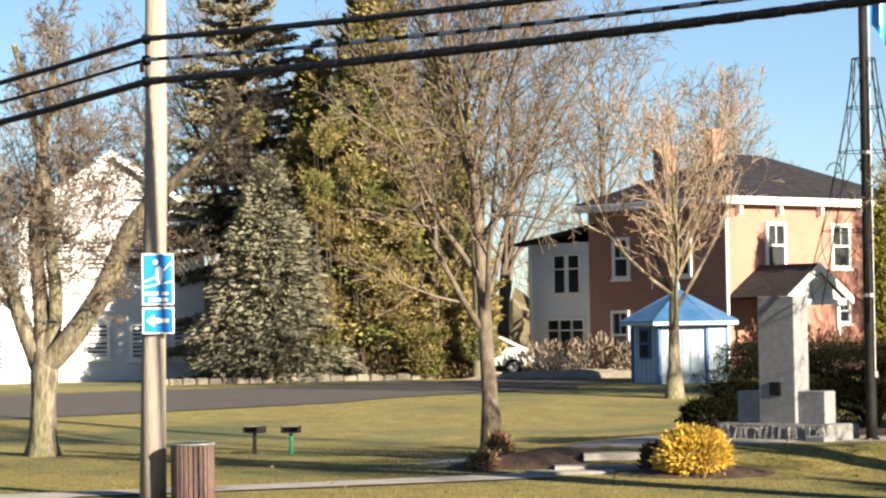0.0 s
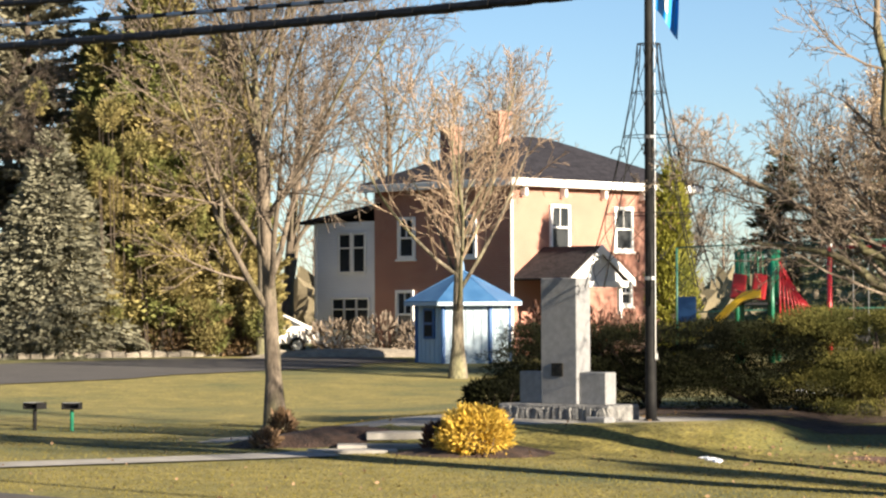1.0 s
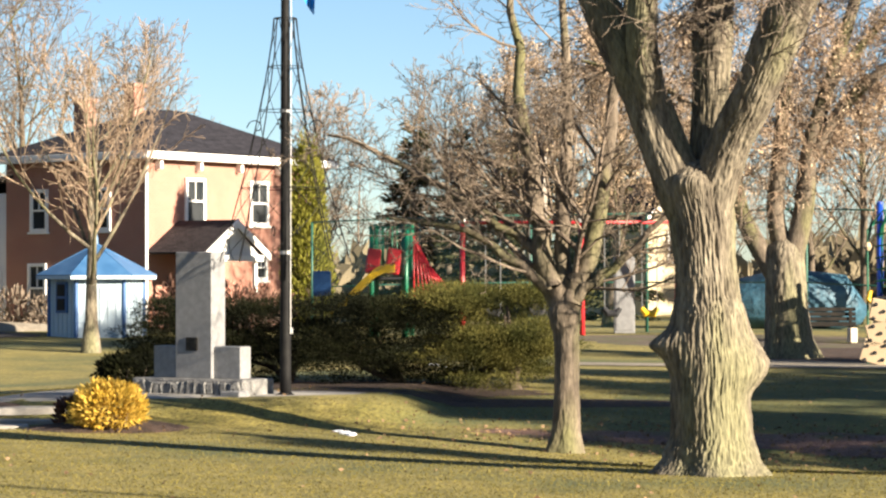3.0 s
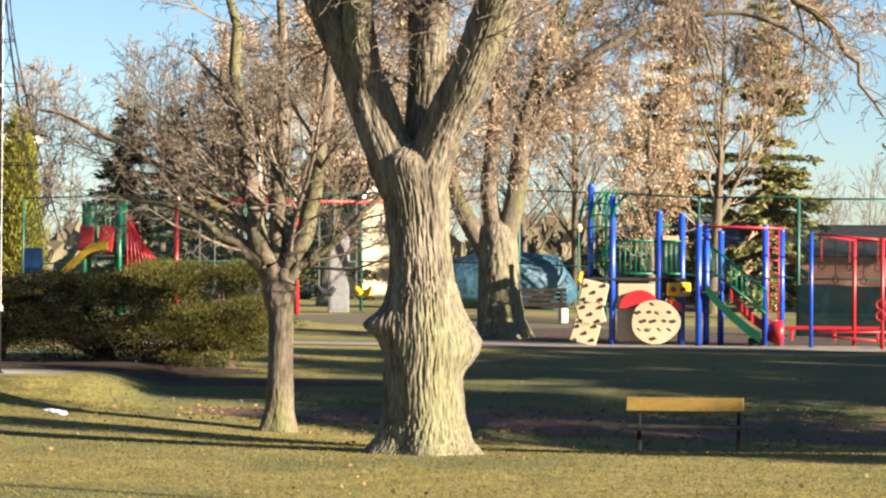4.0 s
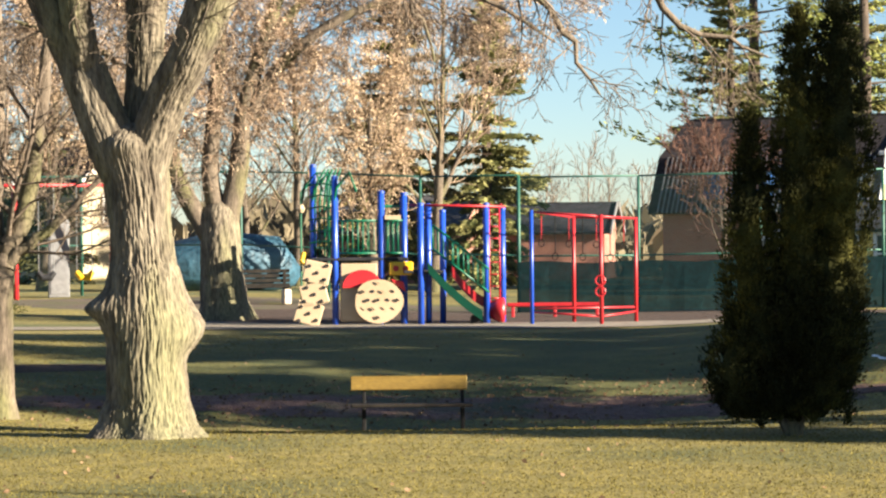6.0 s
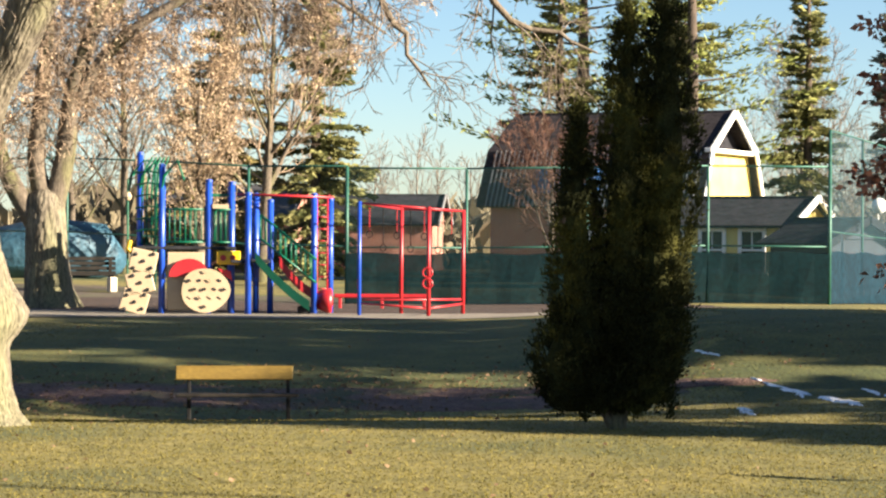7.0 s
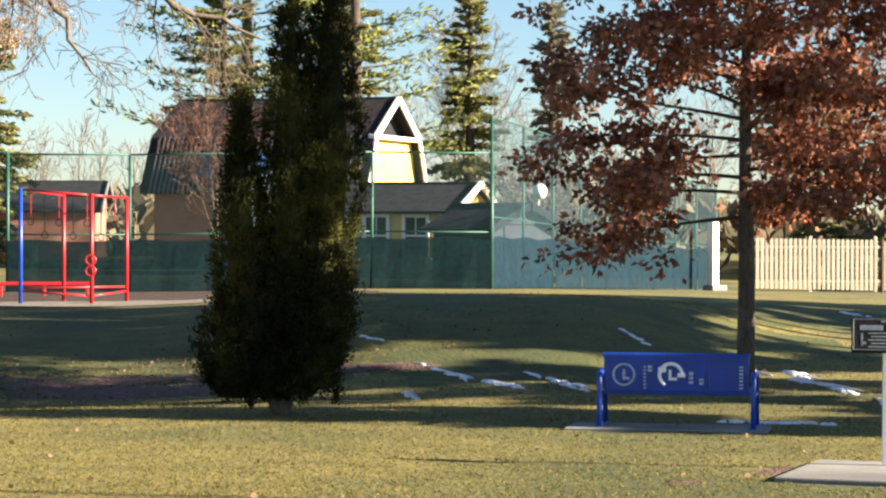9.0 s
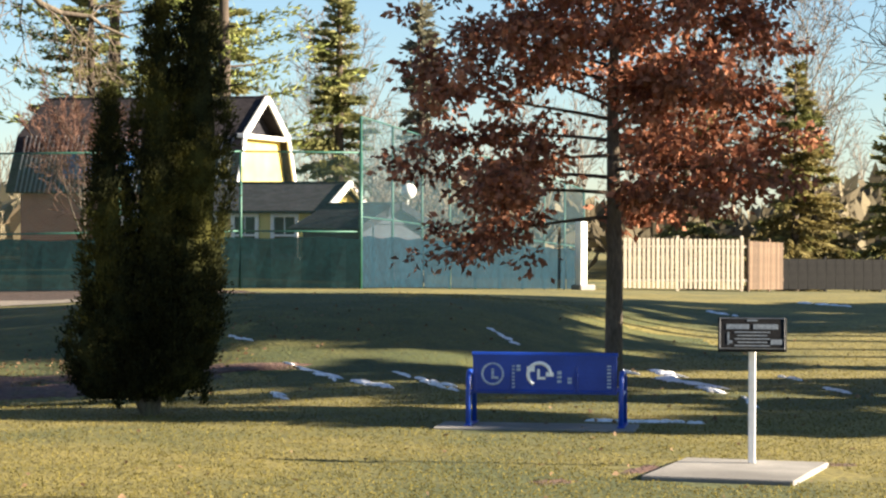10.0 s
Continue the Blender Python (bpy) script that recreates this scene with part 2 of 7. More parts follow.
def netting(name, colour, hide):
    """A woven wind screen or chain-link mesh: the share 'hide' of it is thread, the rest is open."""
    m = mat(name, colour, tuple(c * 1.3 for c in colour), 1.5, 0.8, bump=0.1, fine=8)
    nt = m.node_tree
    bsdf = nt.nodes["Principled BSDF"]
    clear, mixer = nt.nodes.new("ShaderNodeBsdfTransparent"), nt.nodes.new("ShaderNodeMixShader")
    lit, cloth = nt.nodes.new("ShaderNodeBsdfTranslucent"), nt.nodes.new("ShaderNodeMixShader")
    lit.inputs["Color"].default_value = (*(c * 3 for c in colour), 1)
    cloth.inputs[0].default_value = 0.22 if hide > 0.9 else 0.0
    mixer.inputs[0].default_value = hide
    nt.links.new(bsdf.outputs[0], cloth.inputs[1])
    nt.links.new(lit.outputs[0], cloth.inputs[2])
    nt.links.new(clear.outputs[0], mixer.inputs[1])
    nt.links.new(cloth.outputs[0], mixer.inputs[2])
    nt.links.new(mixer.outputs[0], nt.nodes["Material Output"].inputs["Surface"])
    return m


NET_DENSE = netting("green_wind_screen", (0.0025, 0.016, 0.019), 0.96)
NET_SCREEN_BLUE = netting("blue_wind_screen", (0.003, 0.018, 0.030), 0.94)
NET_THIN = netting("chain_link_mesh", (0.03, 0.09, 0.09), 0.09)
NET_BLUE = netting("blue_green_netting", (0.008, 0.036, 0.050), 0.34)


# ---------------------------------------------------------------- mesh helpers
class Shape:
    """Gathers vertices and faces of one mesh."""

    def __init__(self):
        self.v, self.f = [], []

    def add(self, verts, faces):
        k = len(self.v)
        self.v += [tuple(p) for p in verts]
        self.f += [tuple(k + i for i in q) for q in faces]
        return self

    def box(self, c, s, turn=None, bevel=0.0):
        """A box about c of full size s, with chamfered edges; turn: a matrix or degrees about z."""
        hx, hy, hz = (0.5 * a for a in s)
        if isinstance(turn, (int, float)):
            turn = Matrix.Rotation(radians(turn), 3, "Z")
        b = min(bevel, 0.45 * min(s))
        if b <= 0:
            pts = [(x, y, z) for x in (-hx, hx) for y in (-hy, hy) for z in (-hz, hz)]
            faces = [(0, 1, 3, 2), (4, 6, 7, 5), (0, 4, 5, 1), (2, 3, 7, 6), (0, 2, 6, 4), (1, 5, 7, 3)]
        else:
            pts, faces, idx = [], [], {}
            for sx in (-1, 1):
                for sy in (-1, 1):
                    for sz in (-1, 1):
                        for ax in range(3):
                            p = [sx * hx, sy * hy, sz * hz]
                            for k, sg in enumerate((sx, sy, sz)):
                                if k != ax:
                                    p[k] -= sg * b
                            idx[sx, sy, sz, ax] = len(pts)
                            pts.append(tuple(p))
            for sx in (-1, 1):
                faces.append(tuple(idx[sx, y, z, 0] for y, z in ((-1, -1), (1, -1), (1, 1), (-1, 1))))
                faces.append(tuple(idx[x, sx, z, 1] for x, z in ((-1, -1), (1, -1), (1, 1), (-1, 1))))
                faces.append(tuple(idx[x, y, sx, 2] for x, y in ((-1, -1), (1, -1), (1, 1), (-1, 1))))
                for sy in (-1, 1):
                    faces.append((idx[sx, sy, -1, 0], idx[sx, sy, 1, 0], idx[sx, sy, 1, 1], idx[sx, sy, -1, 1]))
                    faces.append((idx[sx, -1, sy, 0], idx[sx, 1, sy, 0], idx[sx, 1, sy, 2], idx[sx, -1, sy, 2]))
                    faces.append((idx[-1, sx, sy, 1], idx[1, sx, sy, 1], idx[1, sx, sy, 2], idx[-1, sx, sy, 2]))
                    for sz in (-1, 1):
                        faces.append(tuple(idx[sx, sy, sz, k] for k in range(3)))
        pts = [Vector(p) for p in pts]
        if turn is not None:
            pts = [turn @ p for p in pts]
        return self.add([p + Vector(c) for p in pts], faces)

    def tube(self, pts, radii, n=8, caps=True):
        pts = [Vector(p) for p in pts]
        if isinstance(radii, (int, float)):
            radii = [radii] * len(pts)
        rings, side = [], None
        for i, p in enumerate(pts):
            d = (pts[min(i + 1, len(pts) - 1)] - pts[max(i - 1, 0)]).normalized()
            if side is None:
                side = d.orthogonal().normalized()
            side = (side - d * side.dot(d)).normalized()
            other = d.cross(side)
            rings.append([p + (side * math.cos(a) + other * math.sin(a)) * radii[i] for a in (2 * math.pi * k / n for k in range(n))])
        verts = [q for r in rings for q in r]
        faces = [(i * n + k, i * n + (k + 1) % n, (i + 1) * n + (k + 1) % n, (i + 1) * n + k) for i in range(len(pts) - 1) for k in range(n)]
        if caps:
            faces += [tuple(range(n))[::-1], tuple((len(pts) - 1) * n + k for k in range(n))]
        return self.add(verts, faces)

    def slab(self, outline, z0, z1):
        """A prism over a flat outline of (x, y)."""
        n = len(outline)
        verts = [(x, y, z0) for x, y in outline] + [(x, y, z1) for x, y in outline]
        return self.add(verts, [tuple(range(n))[::-1], tuple(range(n, 2 * n))] + [(k, (k + 1) % n, n + (k + 1) % n, n + k) for k in range(n)])

    def trough(self, line, half, rim, thick=0.035):
        """A U-shaped slide along a line: two rims and a bed in one skin, half its width across y."""
        line = [Vector(p) for p in line]
        verts, faces = [], []
        for p in line:
            for y, z in ((-half - thick, rim), (-half, rim), (-half, 0), (half, 0), (half, rim), (half + thick, rim), (half + thick, -thick), (-half - thick, -thick)):
                verts.append(p + Vector((0, y, z)))
        for k in range(len(line) - 1):
            for j in range(8):
                faces.append((8 * k + j, 8 * k + (j + 1) % 8, 8 * k + 8 + (j + 1) % 8, 8 * k + 8 + j))
        e = 8 * (len(line) - 1)
        for b in (0, e):
            faces += [(b, b + 1, b + 2, b + 7), (b + 2, b + 3, b + 6, b + 7), (b + 3, b + 4, b + 5, b + 6)]
        return self.add(verts, faces)

    def panel(self, pts, thick):
        """A flat polygon in space, given a thickness along its normal."""
        pts = [Vector(p) for p in pts]
        nrm = (pts[1] - pts[0]).cross(pts[2] - pts[0]).normalized() * thick
        n = len(pts)
        return self.add(pts + [p + nrm for p in pts], [tuple(range(n))[::-1], tuple(range(n, 2 * n))] + [(k, (k + 1) % n, n + (k + 1) % n, n + k) for k in range(n)])


def link(name, me, material, parent=None, label="", smooth=False):
    me.materials.append(material)
    if smooth:
        me.polygons.foreach_set("use_smooth", [True] * len(me.polygons))
    ob = new(name, me)
    if parent is not None:
        ob.parent = parent
    return tagged(ob, label)


def part(name, shape, material, parent=None, label="", smooth=False):
    me = bpy.data.meshes.new(name)
    me.from_pydata(shape.v, [], shape.f)
    bm = bmesh.new()
    bm.from_mesh(me)
    bmesh.ops.recalc_face_normals(bm, faces=bm.faces)
    bm.to_mesh(me)
    bm.free()
    return link(name, me, material, parent, label, smooth)


def quads(name, verts, material, parent=None, label="", smooth=False, faces=None):
    """A mesh from a numpy array of quads (n, 4, 3), or of vertices with an array of faces (m, 4)."""
    v = np.ascontiguousarray(verts, dtype=np.float32).reshape(-1, 3)
    f = np.arange(len(v), dtype=np.int32).reshape(-1, 4) if faces is None else np.ascontiguousarray(faces, dtype=np.int32)
    me = bpy.data.meshes.new(name)
    me.vertices.add(len(v))
    me.vertices.foreach_set("co", v.ravel())
    me.loops.add(f.size)
    me.loops.foreach_set("vertex_index", f.ravel())
    me.polygons.add(len(f))
    me.polygons.foreach_set("loop_start", np.arange(0, f.size, 4, dtype=np.int32))
    me.update(calc_edges=True)
    me.validate()
    return link(name, me, material, parent, label, smooth)


def thing(name, label, category, loc=(0, 0, 0), rz=0.0, group=""):
    ob = new(name)
    ob.empty_display_size = 0.2
    ob.matrix_basis = pose(*loc, 0, 0, rz)
    return tagged(ob, label, category, group)


def smooth01(a):
    a = min(1.0, max(0.0, a))
    return a * a * (3 - 2 * a)


# ---------------------------------------------------------------- the lie of the land
ROAD_N, ROAD_D = (0.482, 0.876), 19.25      # the road's far edge: its normal and distance from the camera's foot


def height(x, y):
    """Lawn flat near the road, a shallow dip, a bank up to the playground, a low mound at the monument."""
    w = smooth01((x + 17) / 9)
    r = math.hypot(x, y)
    side = x / max(y, 1.0)
    nose = smooth01((side - 0.18) / 0.12)
    away = smooth01((side - 0.36) / 0.18)
    foot, run = 38 - 4.5 * nose + 11 * away, 16 - 5 * nose + 6 * away
    z = w * (0.47 + 0.10 * nose - 0.12 * away) * smooth01((r - foot) / run) + (1 - w) * 0.62 * smooth01((r - 50) / 40)
    z += nose * (1 - away) * 0.36 * math.exp(-((r - 47) / 8) ** 2)
    z += (0.10 + 0.25 * w) * smooth01((r - 57) / 16) * (1 - smooth01((x - 2) / 6))
    z -= 0.025 * min(45.0, max(0.0, r - 64)) * smooth01((side - 0.28) / 0.12)
    mound = smooth01((y - 39.2) / 2.2) * smooth01((x + 16) / 4) * (1 - smooth01((x + 6.4) / 1.4)) * (1 - smooth01((r - 47) / 8))
    z += mound * max(0.0, 0.40 - z)
    z -= 0.42 * math.exp(-((x - 4.0) / 8.0) ** 2 - ((y - 36.5) / 3.6) ** 2)
    e = ROAD_N[0] * x + ROAD_N[1] * y
    z -= 0.10 * (1 - smooth01((e - 18.9) / 0.5))
    z += 0.75 * (1 - smooth01((e - 4.5) / 5.0))
    return z


def build_ground():
    xs = [-2600, -1200, -500, -220, -120] + [-80 + 0.8 * i for i in range(50)] + [-40 + 0.4 * i for i in range(213)] + [45.6 + 0.8 * i for i in range(30)] + [90, 140, 260, 600, 1300, 2600]
    ys = [-2600, -900, -300, -80, -30, -10] + [0.8 * i for i in range(20)] + [16 + 0.4 * i for i in range(135)] + [70 + 0.8 * i for i in range(72)] + [150, 200, 300, 600, 1300, 3400]
    verts = np.array([(x, y, height(x, y)) for y in ys for x in xs])
    nx = len(xs)
    i = np.arange(nx - 1)[None, :] + nx * np.arange(len(ys) - 1)[:, None]
    faces = np.stack([i, i + 1, i + nx + 1, i + nx], -1).reshape(-1, 4)
    tagged(quads("ground", verts, GRASS, smooth=True, faces=faces), "short dull green and straw winter lawn", "lawn", kind="structure")


def ribbon(name, line, half, lift, material, label, category, steps=6, kind="structure"):
    """A strip of paving that follows the land; line: (x, y) points, half: half its width, one or one a point."""
    pts = []
    for k in range(len(line) - 1):
        for s in range(steps):
            a = s / steps
            pts.append(tuple(line[k][j] * (1 - a) + line[k + 1][j] * a for j in range(2)))
    pts.append(line[-1])
    verts, cross = [], 7
    for k, p in enumerate(pts):
        q0, q1 = pts[max(k - 1, 0)], pts[min(k + 1, len(pts) - 1)]
        d = Vector((q1[0] - q0[0], q1[1] - q0[1])).normalized()
        hw = half if isinstance(half, (int, float)) else half[min(k // steps, len(half) - 1)]
        for c in range(cross):
            o = (c / (cross - 1) * 2 - 1) * hw
            x, y = p[0] - d.y * o, p[1] + d.x * o
            verts.append((x, y, height(x, y) + lift))
    i = np.arange(cross - 1)[None, :] + cross * np.arange(len(pts) - 1)[:, None]
    faces = np.stack([i, i + cross, i + cross + 1, i + 1], -1).reshape(-1, 4)
    return tagged(quads(name, np.array(verts), material, smooth=True, faces=faces), label, category, kind=kind)


def patch(name, x, y, rx, ry, turn, lift, material, label, category, seed=0, ragged=0.25, dome=0.0, kind="stuff"):
    """A ragged patch lying on the land."""
    ca, sa = math.cos(radians(turn)), math.sin(radians(turn))
    n, rings = 48, 7
    verts, faces = [], []
    for r in range(rings + 1):
        for k in range(n):
            a = 2 * math.pi * k / n
            f = r / rings * (1 + ragged * (noise.noise((math.cos(a) * 1.7 + seed, math.sin(a) * 1.7, seed * 0.37)) + 0.6 * noise.noise((math.cos(a) * 5 + seed, math.sin(a) * 5, 3.1))))
            u, v = f * rx * math.cos(a), f * ry * math.sin(a)
            px, py = x + u * ca - v * sa, y + u * sa + v * ca
            bumpy = 0.3 * dome * noise.noise((px * 2.3, py * 2.3, seed))
            verts.append((px, py, height(px, py) + lift * (1 - (r / rings) ** 4) - 0.004 + (dome + bumpy) * (1 - (r / rings) ** 2)))
    for r in range(rings):
        for k in range(n):
            faces.append((r * n + k, (r + 1) * n + k, (r + 1) * n + (k + 1) % n, r * n + (k + 1) % n))
    return tagged(quads(name, np.array(verts), material, smooth=True, faces=np.array(faces)), label, category, kind=kind)


# ---------------------------------------------------------------- trees
def unit(v):
    l = math.sqrt(v[0] * v[0] + v[1] * v[1] + v[2] * v[2]) or 1.0
    return (v[0] / l, v[1] / l, v[2] / l)


def grow(segs, rng, p, d, length, r, level, plan):
    """One branch with its children. A plan row: segments, wander, lift, children, first child at, angle, child length, child radius, end radius."""
    n, wander, lift, kids, first, angle, ratio, thin, tip = plan[level]
    step, spawn, turn = length / n, [], rng.random() * 6.28
    for i in range(n):
        d = unit((d[0] + rng.gauss(0, wander), d[1] + rng.gauss(0, wander), d[2] + rng.gauss(0, wander) + lift))
        q = (p[0] + d[0] * step, p[1] + d[1] * step, p[2] + d[2] * step)
        ra, rb = r * (1 - (1 - tip) * i / n), r * (1 - (1 - tip) * (i + 1) / n)
        segs.append((*p, *q, ra, rb, level))
        lo, hi = i / n, (i + 1) / n
        if level + 1 < len(plan) and hi > first:
            share = kids * (hi - max(lo, first)) / (1 - first)
            for _ in range(int(share) + (rng.random() < share % 1)):
                s = rng.random()
                at = lo + s / n
                spawn.append(((p[0] + (q[0] - p[0]) * s, p[1] + (q[1] - p[1]) * s, p[2] + (q[2] - p[2]) * s), d, ra + (rb - ra) * s, at))
        p = q
    for at, along, rr, f in spawn:
        turn += 2.4 + rng.gauss(0, 0.4)
        ref = (0, 0, 1) if abs(along[2]) < 0.9 else (1, 0, 0)
        a = unit((along[1] * ref[2] - along[2] * ref[1], along[2] * ref[0] - along[0] * ref[2], along[0] * ref[1] - along[1] * ref[0]))
        b = (along[1] * a[2] - along[2] * a[1], along[2] * a[0] - along[0] * a[2], along[0] * a[1] - along[1] * a[0])
        t = radians(angle) * (0.75 + 0.5 * rng.random())
        ct, st, c, s = math.cos(t), math.sin(t), math.cos(turn), math.sin(turn)
        kd = tuple(along[k] * ct + (a[k] * c + b[k] * s) * st for k in range(3))
        grow(segs, rng, at, kd, length * ratio * (1.12 - 0.62 * f) * (0.75 + 0.5 * rng.random()), rr * thin, level + 1, plan)


def limb_path(segs, rng, pts, radii, level, kids, plan, first=0.2, angle=45, length=1.6, jitter=0.05):
    """A limb along given points, from which branches of the plan's next level grow."""
    pts = [Vector(p) for p in pts]
    fine, rad = [], []
    for k in range(len(pts) - 1):
        for s in range(4):
            a = s / 4
            fine.append(pts[k].lerp(pts[k + 1], a) + Vector((rng.gauss(0, jitter), rng.gauss(0, jitter), rng.gauss(0, jitter))) * (1 if s else 0))
            rad.append(radii[k] * (1 - a) + radii[k + 1] * a)
    fine.append(pts[-1])
    rad.append(radii[-1])
    for k in range(len(fine) - 1):
        segs.append((*fine[k], *fine[k + 1], rad[k], rad[k + 1], level))
    for i in range(kids):
        f = first + (1 - first) * (i + rng.random()) / kids
        k = min(int(f * (len(fine) - 1)), len(fine) - 2)
        d = (fine[k + 1] - fine[k]).normalized()
        side = Vector((rng.gauss(0, 1), rng.gauss(0, 1), rng.gauss(0, 1)))
        side = (side - d * side.dot(d)).normalized()
        t = radians(angle * (0.7 + 0.6 * rng.random()))
        kd = d * math.cos(t) + side * math.sin(t)
        grow(segs, rng, tuple(fine[k]), tuple(kd), length * (0.7 + 0.6 * rng.random()) * (1.15 - 0.5 * f), max(0.35 * rad[k], 0.012), level + 1, plan)


def tubes(name, segs, sides, material, parent, least=0.0, label="", smooth=True):
    a = np.array(segs, dtype=np.float64)
    p, q, r0, r1 = a[:, 0:3], a[:, 3:6], np.maximum(a[:, 6], least), np.maximum(a[:, 7], least)
    d = q - p
    d /= np.linalg.norm(d, axis=1, keepdims=True) + 1e-9
    ref = np.where(np.abs(d[:, 2:3]) < 0.9, np.array([[0.0, 0.0, 1.0]]), np.array([[1.0, 0.0, 0.0]]))
    u = np.cross(d, ref)
    u /= np.linalg.norm(u, axis=1, keepdims=True)
    w = np.cross(d, u)
    q = q + d * r1[:, None] * 0.4
    ang = 2 * np.pi * np.arange(sides) / sides
    ring = u[:, None, :] * np.cos(ang)[None, :, None] + w[:, None, :] * np.sin(ang)[None, :, None]
    v = np.concatenate([p[:, None] + ring * r0[:, None, None], q[:, None] + ring * r1[:, None, None]], 1)
    k = np.arange(sides)
    f = np.stack([k, (k + 1) % sides, sides + (k + 1) % sides, sides + k], -1)
    faces = (np.arange(len(a)) * 2 * sides)[:, None, None] + f[None]
    made = quads(name, v.reshape(-1, 3), material, parent, label, smooth, faces.reshape(-1, 4))
    return made if name == "trunk" else tagged(made, kind="stuff")


def blades(points, dirs, length, width, rng):
    """Small kite-shaped blades at points along dirs, as (n, 4, 3)."""
    n = len(points)
    dirs = dirs / (np.linalg.norm(dirs, axis=1, keepdims=True) + 1e-9)
    side = np.cross(dirs, rng.normal(size=(n, 3)))
    side /= np.linalg.norm(side, axis=1, keepdims=True) + 1e-9
    up = np.cross(side, dirs)
    l = np.asarray(length).reshape(-1, 1) * np.ones((n, 1))
    w = np.asarray(width).reshape(-1, 1) * np.ones((n, 1))
    mid = points + dirs * l * 0.5 + up * w * 0.25
    return np.stack([points, mid + side * w * 0.5, points + dirs * l, mid - side * w * 0.5], 1)


def bark_mesh(name, line, radii, material, parent, seed=0, around=48, step=0.05, furrow=0.03, lobes=0.0, swell=()):
    """A furrowed trunk or limb: rings along a line, their radius broken by long vertical ridges, root lobes and swellings (height, bearing, size, reach)."""
    pts = [Vector(p) for p in line]
    fine, rad = [], []
    for k in range(len(pts) - 1):
        m = max(2, int((pts[k + 1] - pts[k]).length / step))
        p0, p3 = pts[max(k - 1, 0)], pts[min(k + 2, len(pts) - 1)]
        for s in range(m):
            a = s / m
            b = 0.5 * ((2 * pts[k]) + (pts[k + 1] - p0) * a + (2 * p0 - 5 * pts[k] + 4 * pts[k + 1] - p3) * a * a + (3 * pts[k] - p0 - 3 * pts[k + 1] + p3) * a ** 3)
            fine.append(b)
            sa = a * a * (3 - 2 * a)
            rad.append(radii[k] * (1 - sa) + radii[k + 1] * sa)
    fine.append(pts[-1])
    rad.append(radii[-1])
    verts, side, run = [], None, 0.0
    base = fine[0].z
    for i, p in enumerate(fine):
        d = (fine[min(i + 1, len(fine) - 1)] - fine[max(i - 1, 0)]).normalized()
        if side is None:
            side = (Vector((1, 0, 0)) - d * d.x).normalized()
        side = (side - d * side.dot(d)).normalized()
        other = d.cross(side)
        run += (p - fine[i - 1]).length if i else 0
        for k in range(around):
            a = 2 * math.pi * k / around
            c, s = math.cos(a), math.sin(a)
            r = rad[i]
            arc = r * 5.0
            n1 = noise.noise((c * arc * 5.6 + seed, s * arc * 5.6, run * 1.9))
            n2 = noise.noise((c * arc * 11.0 + seed, s * arc * 11.0, run * 5.0 + 9))
            r += furrow * (0.9 - 2.2 * abs(n1)) + furrow * 0.6 * (0.4 - 1.4 * abs(n2))
            n3 = noise.noise((c * arc * 15.0 + seed, s * arc * 15.0, run * 12.0))
            r += furrow * 0.35 * n3 * (1 + n1)
            r += 0.5 * furrow * noise.noise((c * 1.5 + seed, s * 1.5, run * 1.3))
            if lobes:
                r += lobes * math.exp(-run / 0.30) * (0.4 + 0.6 * math.sin(5 * a + seed) + 0.5 * math.sin(3 * a + 1.3 * seed))
            for hz, bearing, size, reach in swell:
                da = (a - radians(bearing) + math.pi) % (2 * math.pi) - math.pi
                r += size * math.exp(-((p.z - base - hz) / reach) ** 2 - (da / 0.55) ** 2)
            verts.append(p + (side * c + other * s) * r)
    n = len(fine)
    i = np.arange(n - 1)[:, None] * around
    k = np.arange(around)[None, :]
    faces = np.stack([i + k, i + (k + 1) % around, i + around + (k + 1) % around, i + around + k], -1).reshape(-1, 4)
    return quads(name, np.array([tuple(v) for v in verts]), material, parent, "", True, faces)


def bare_tree(label, x, y, trunk, plan, seed, bark=BARK_GREY, twig=TWIG, least=0.006, z=None, category="tree", name="bare_tree"):
    """A leafless tree: a trunk of given height and radius, then the plan's levels."""
    rng = random.Random(seed)
    root = thing(name, label, category, (x, y, (height(x, y) if z is None else z) - 0.05))
    segs = []
    h, r = trunk
    grow(segs, rng, (0, 0, 0), (0, 0, 1), h, r, 0, plan)
    low = [s for s in segs if s[8] == 0]
    flare = [(*s[:6], s[6] * (1 + 0.5 * math.exp(-s[2] / 0.25)), s[7] * (1 + 0.5 * math.exp(-s[5] / 0.25)), 0) for s in low]
    tubes("trunk", flare, 12, bark, root)
    limbs = [s for s in segs if s[8] == 1]
    if limbs:
        tubes("main_branchwork", limbs, 7, bark, root, least)
    fine = [s for s in segs if s[8] >= 2]
    if fine:
        tubes("fine_branchwork", fine, 3, twig, root, least)
    return root, segs


def scatter_leaves(name, segs, level, count, size, material, parent, seed, droop=-0.5, spread=0.12, share=1.0):
    rs = np.random.RandomState(seed)
    a = np.array([s[:6] for s in segs if s[8] >= level])
    i = rs.permutation(len(a))[:max(1, int(share * len(a)))][rs.randint(0, max(1, int(share * len(a))), count)]
    f = rs.random_sample((count, 1))
    p = a[i, :3] * (1 - f) + a[i, 3:6] * f + rs.normal(0, spread, (count, 3))
    d = rs.normal(0, 1, (count, 3)) + np.array([0, 0, droop])
    l = size * (0.6 + 0.8 * rs.random_sample(count))
    return tagged(quads(name, blades(p, d, l, l * 0.6, rs), material, parent), kind="stuff")


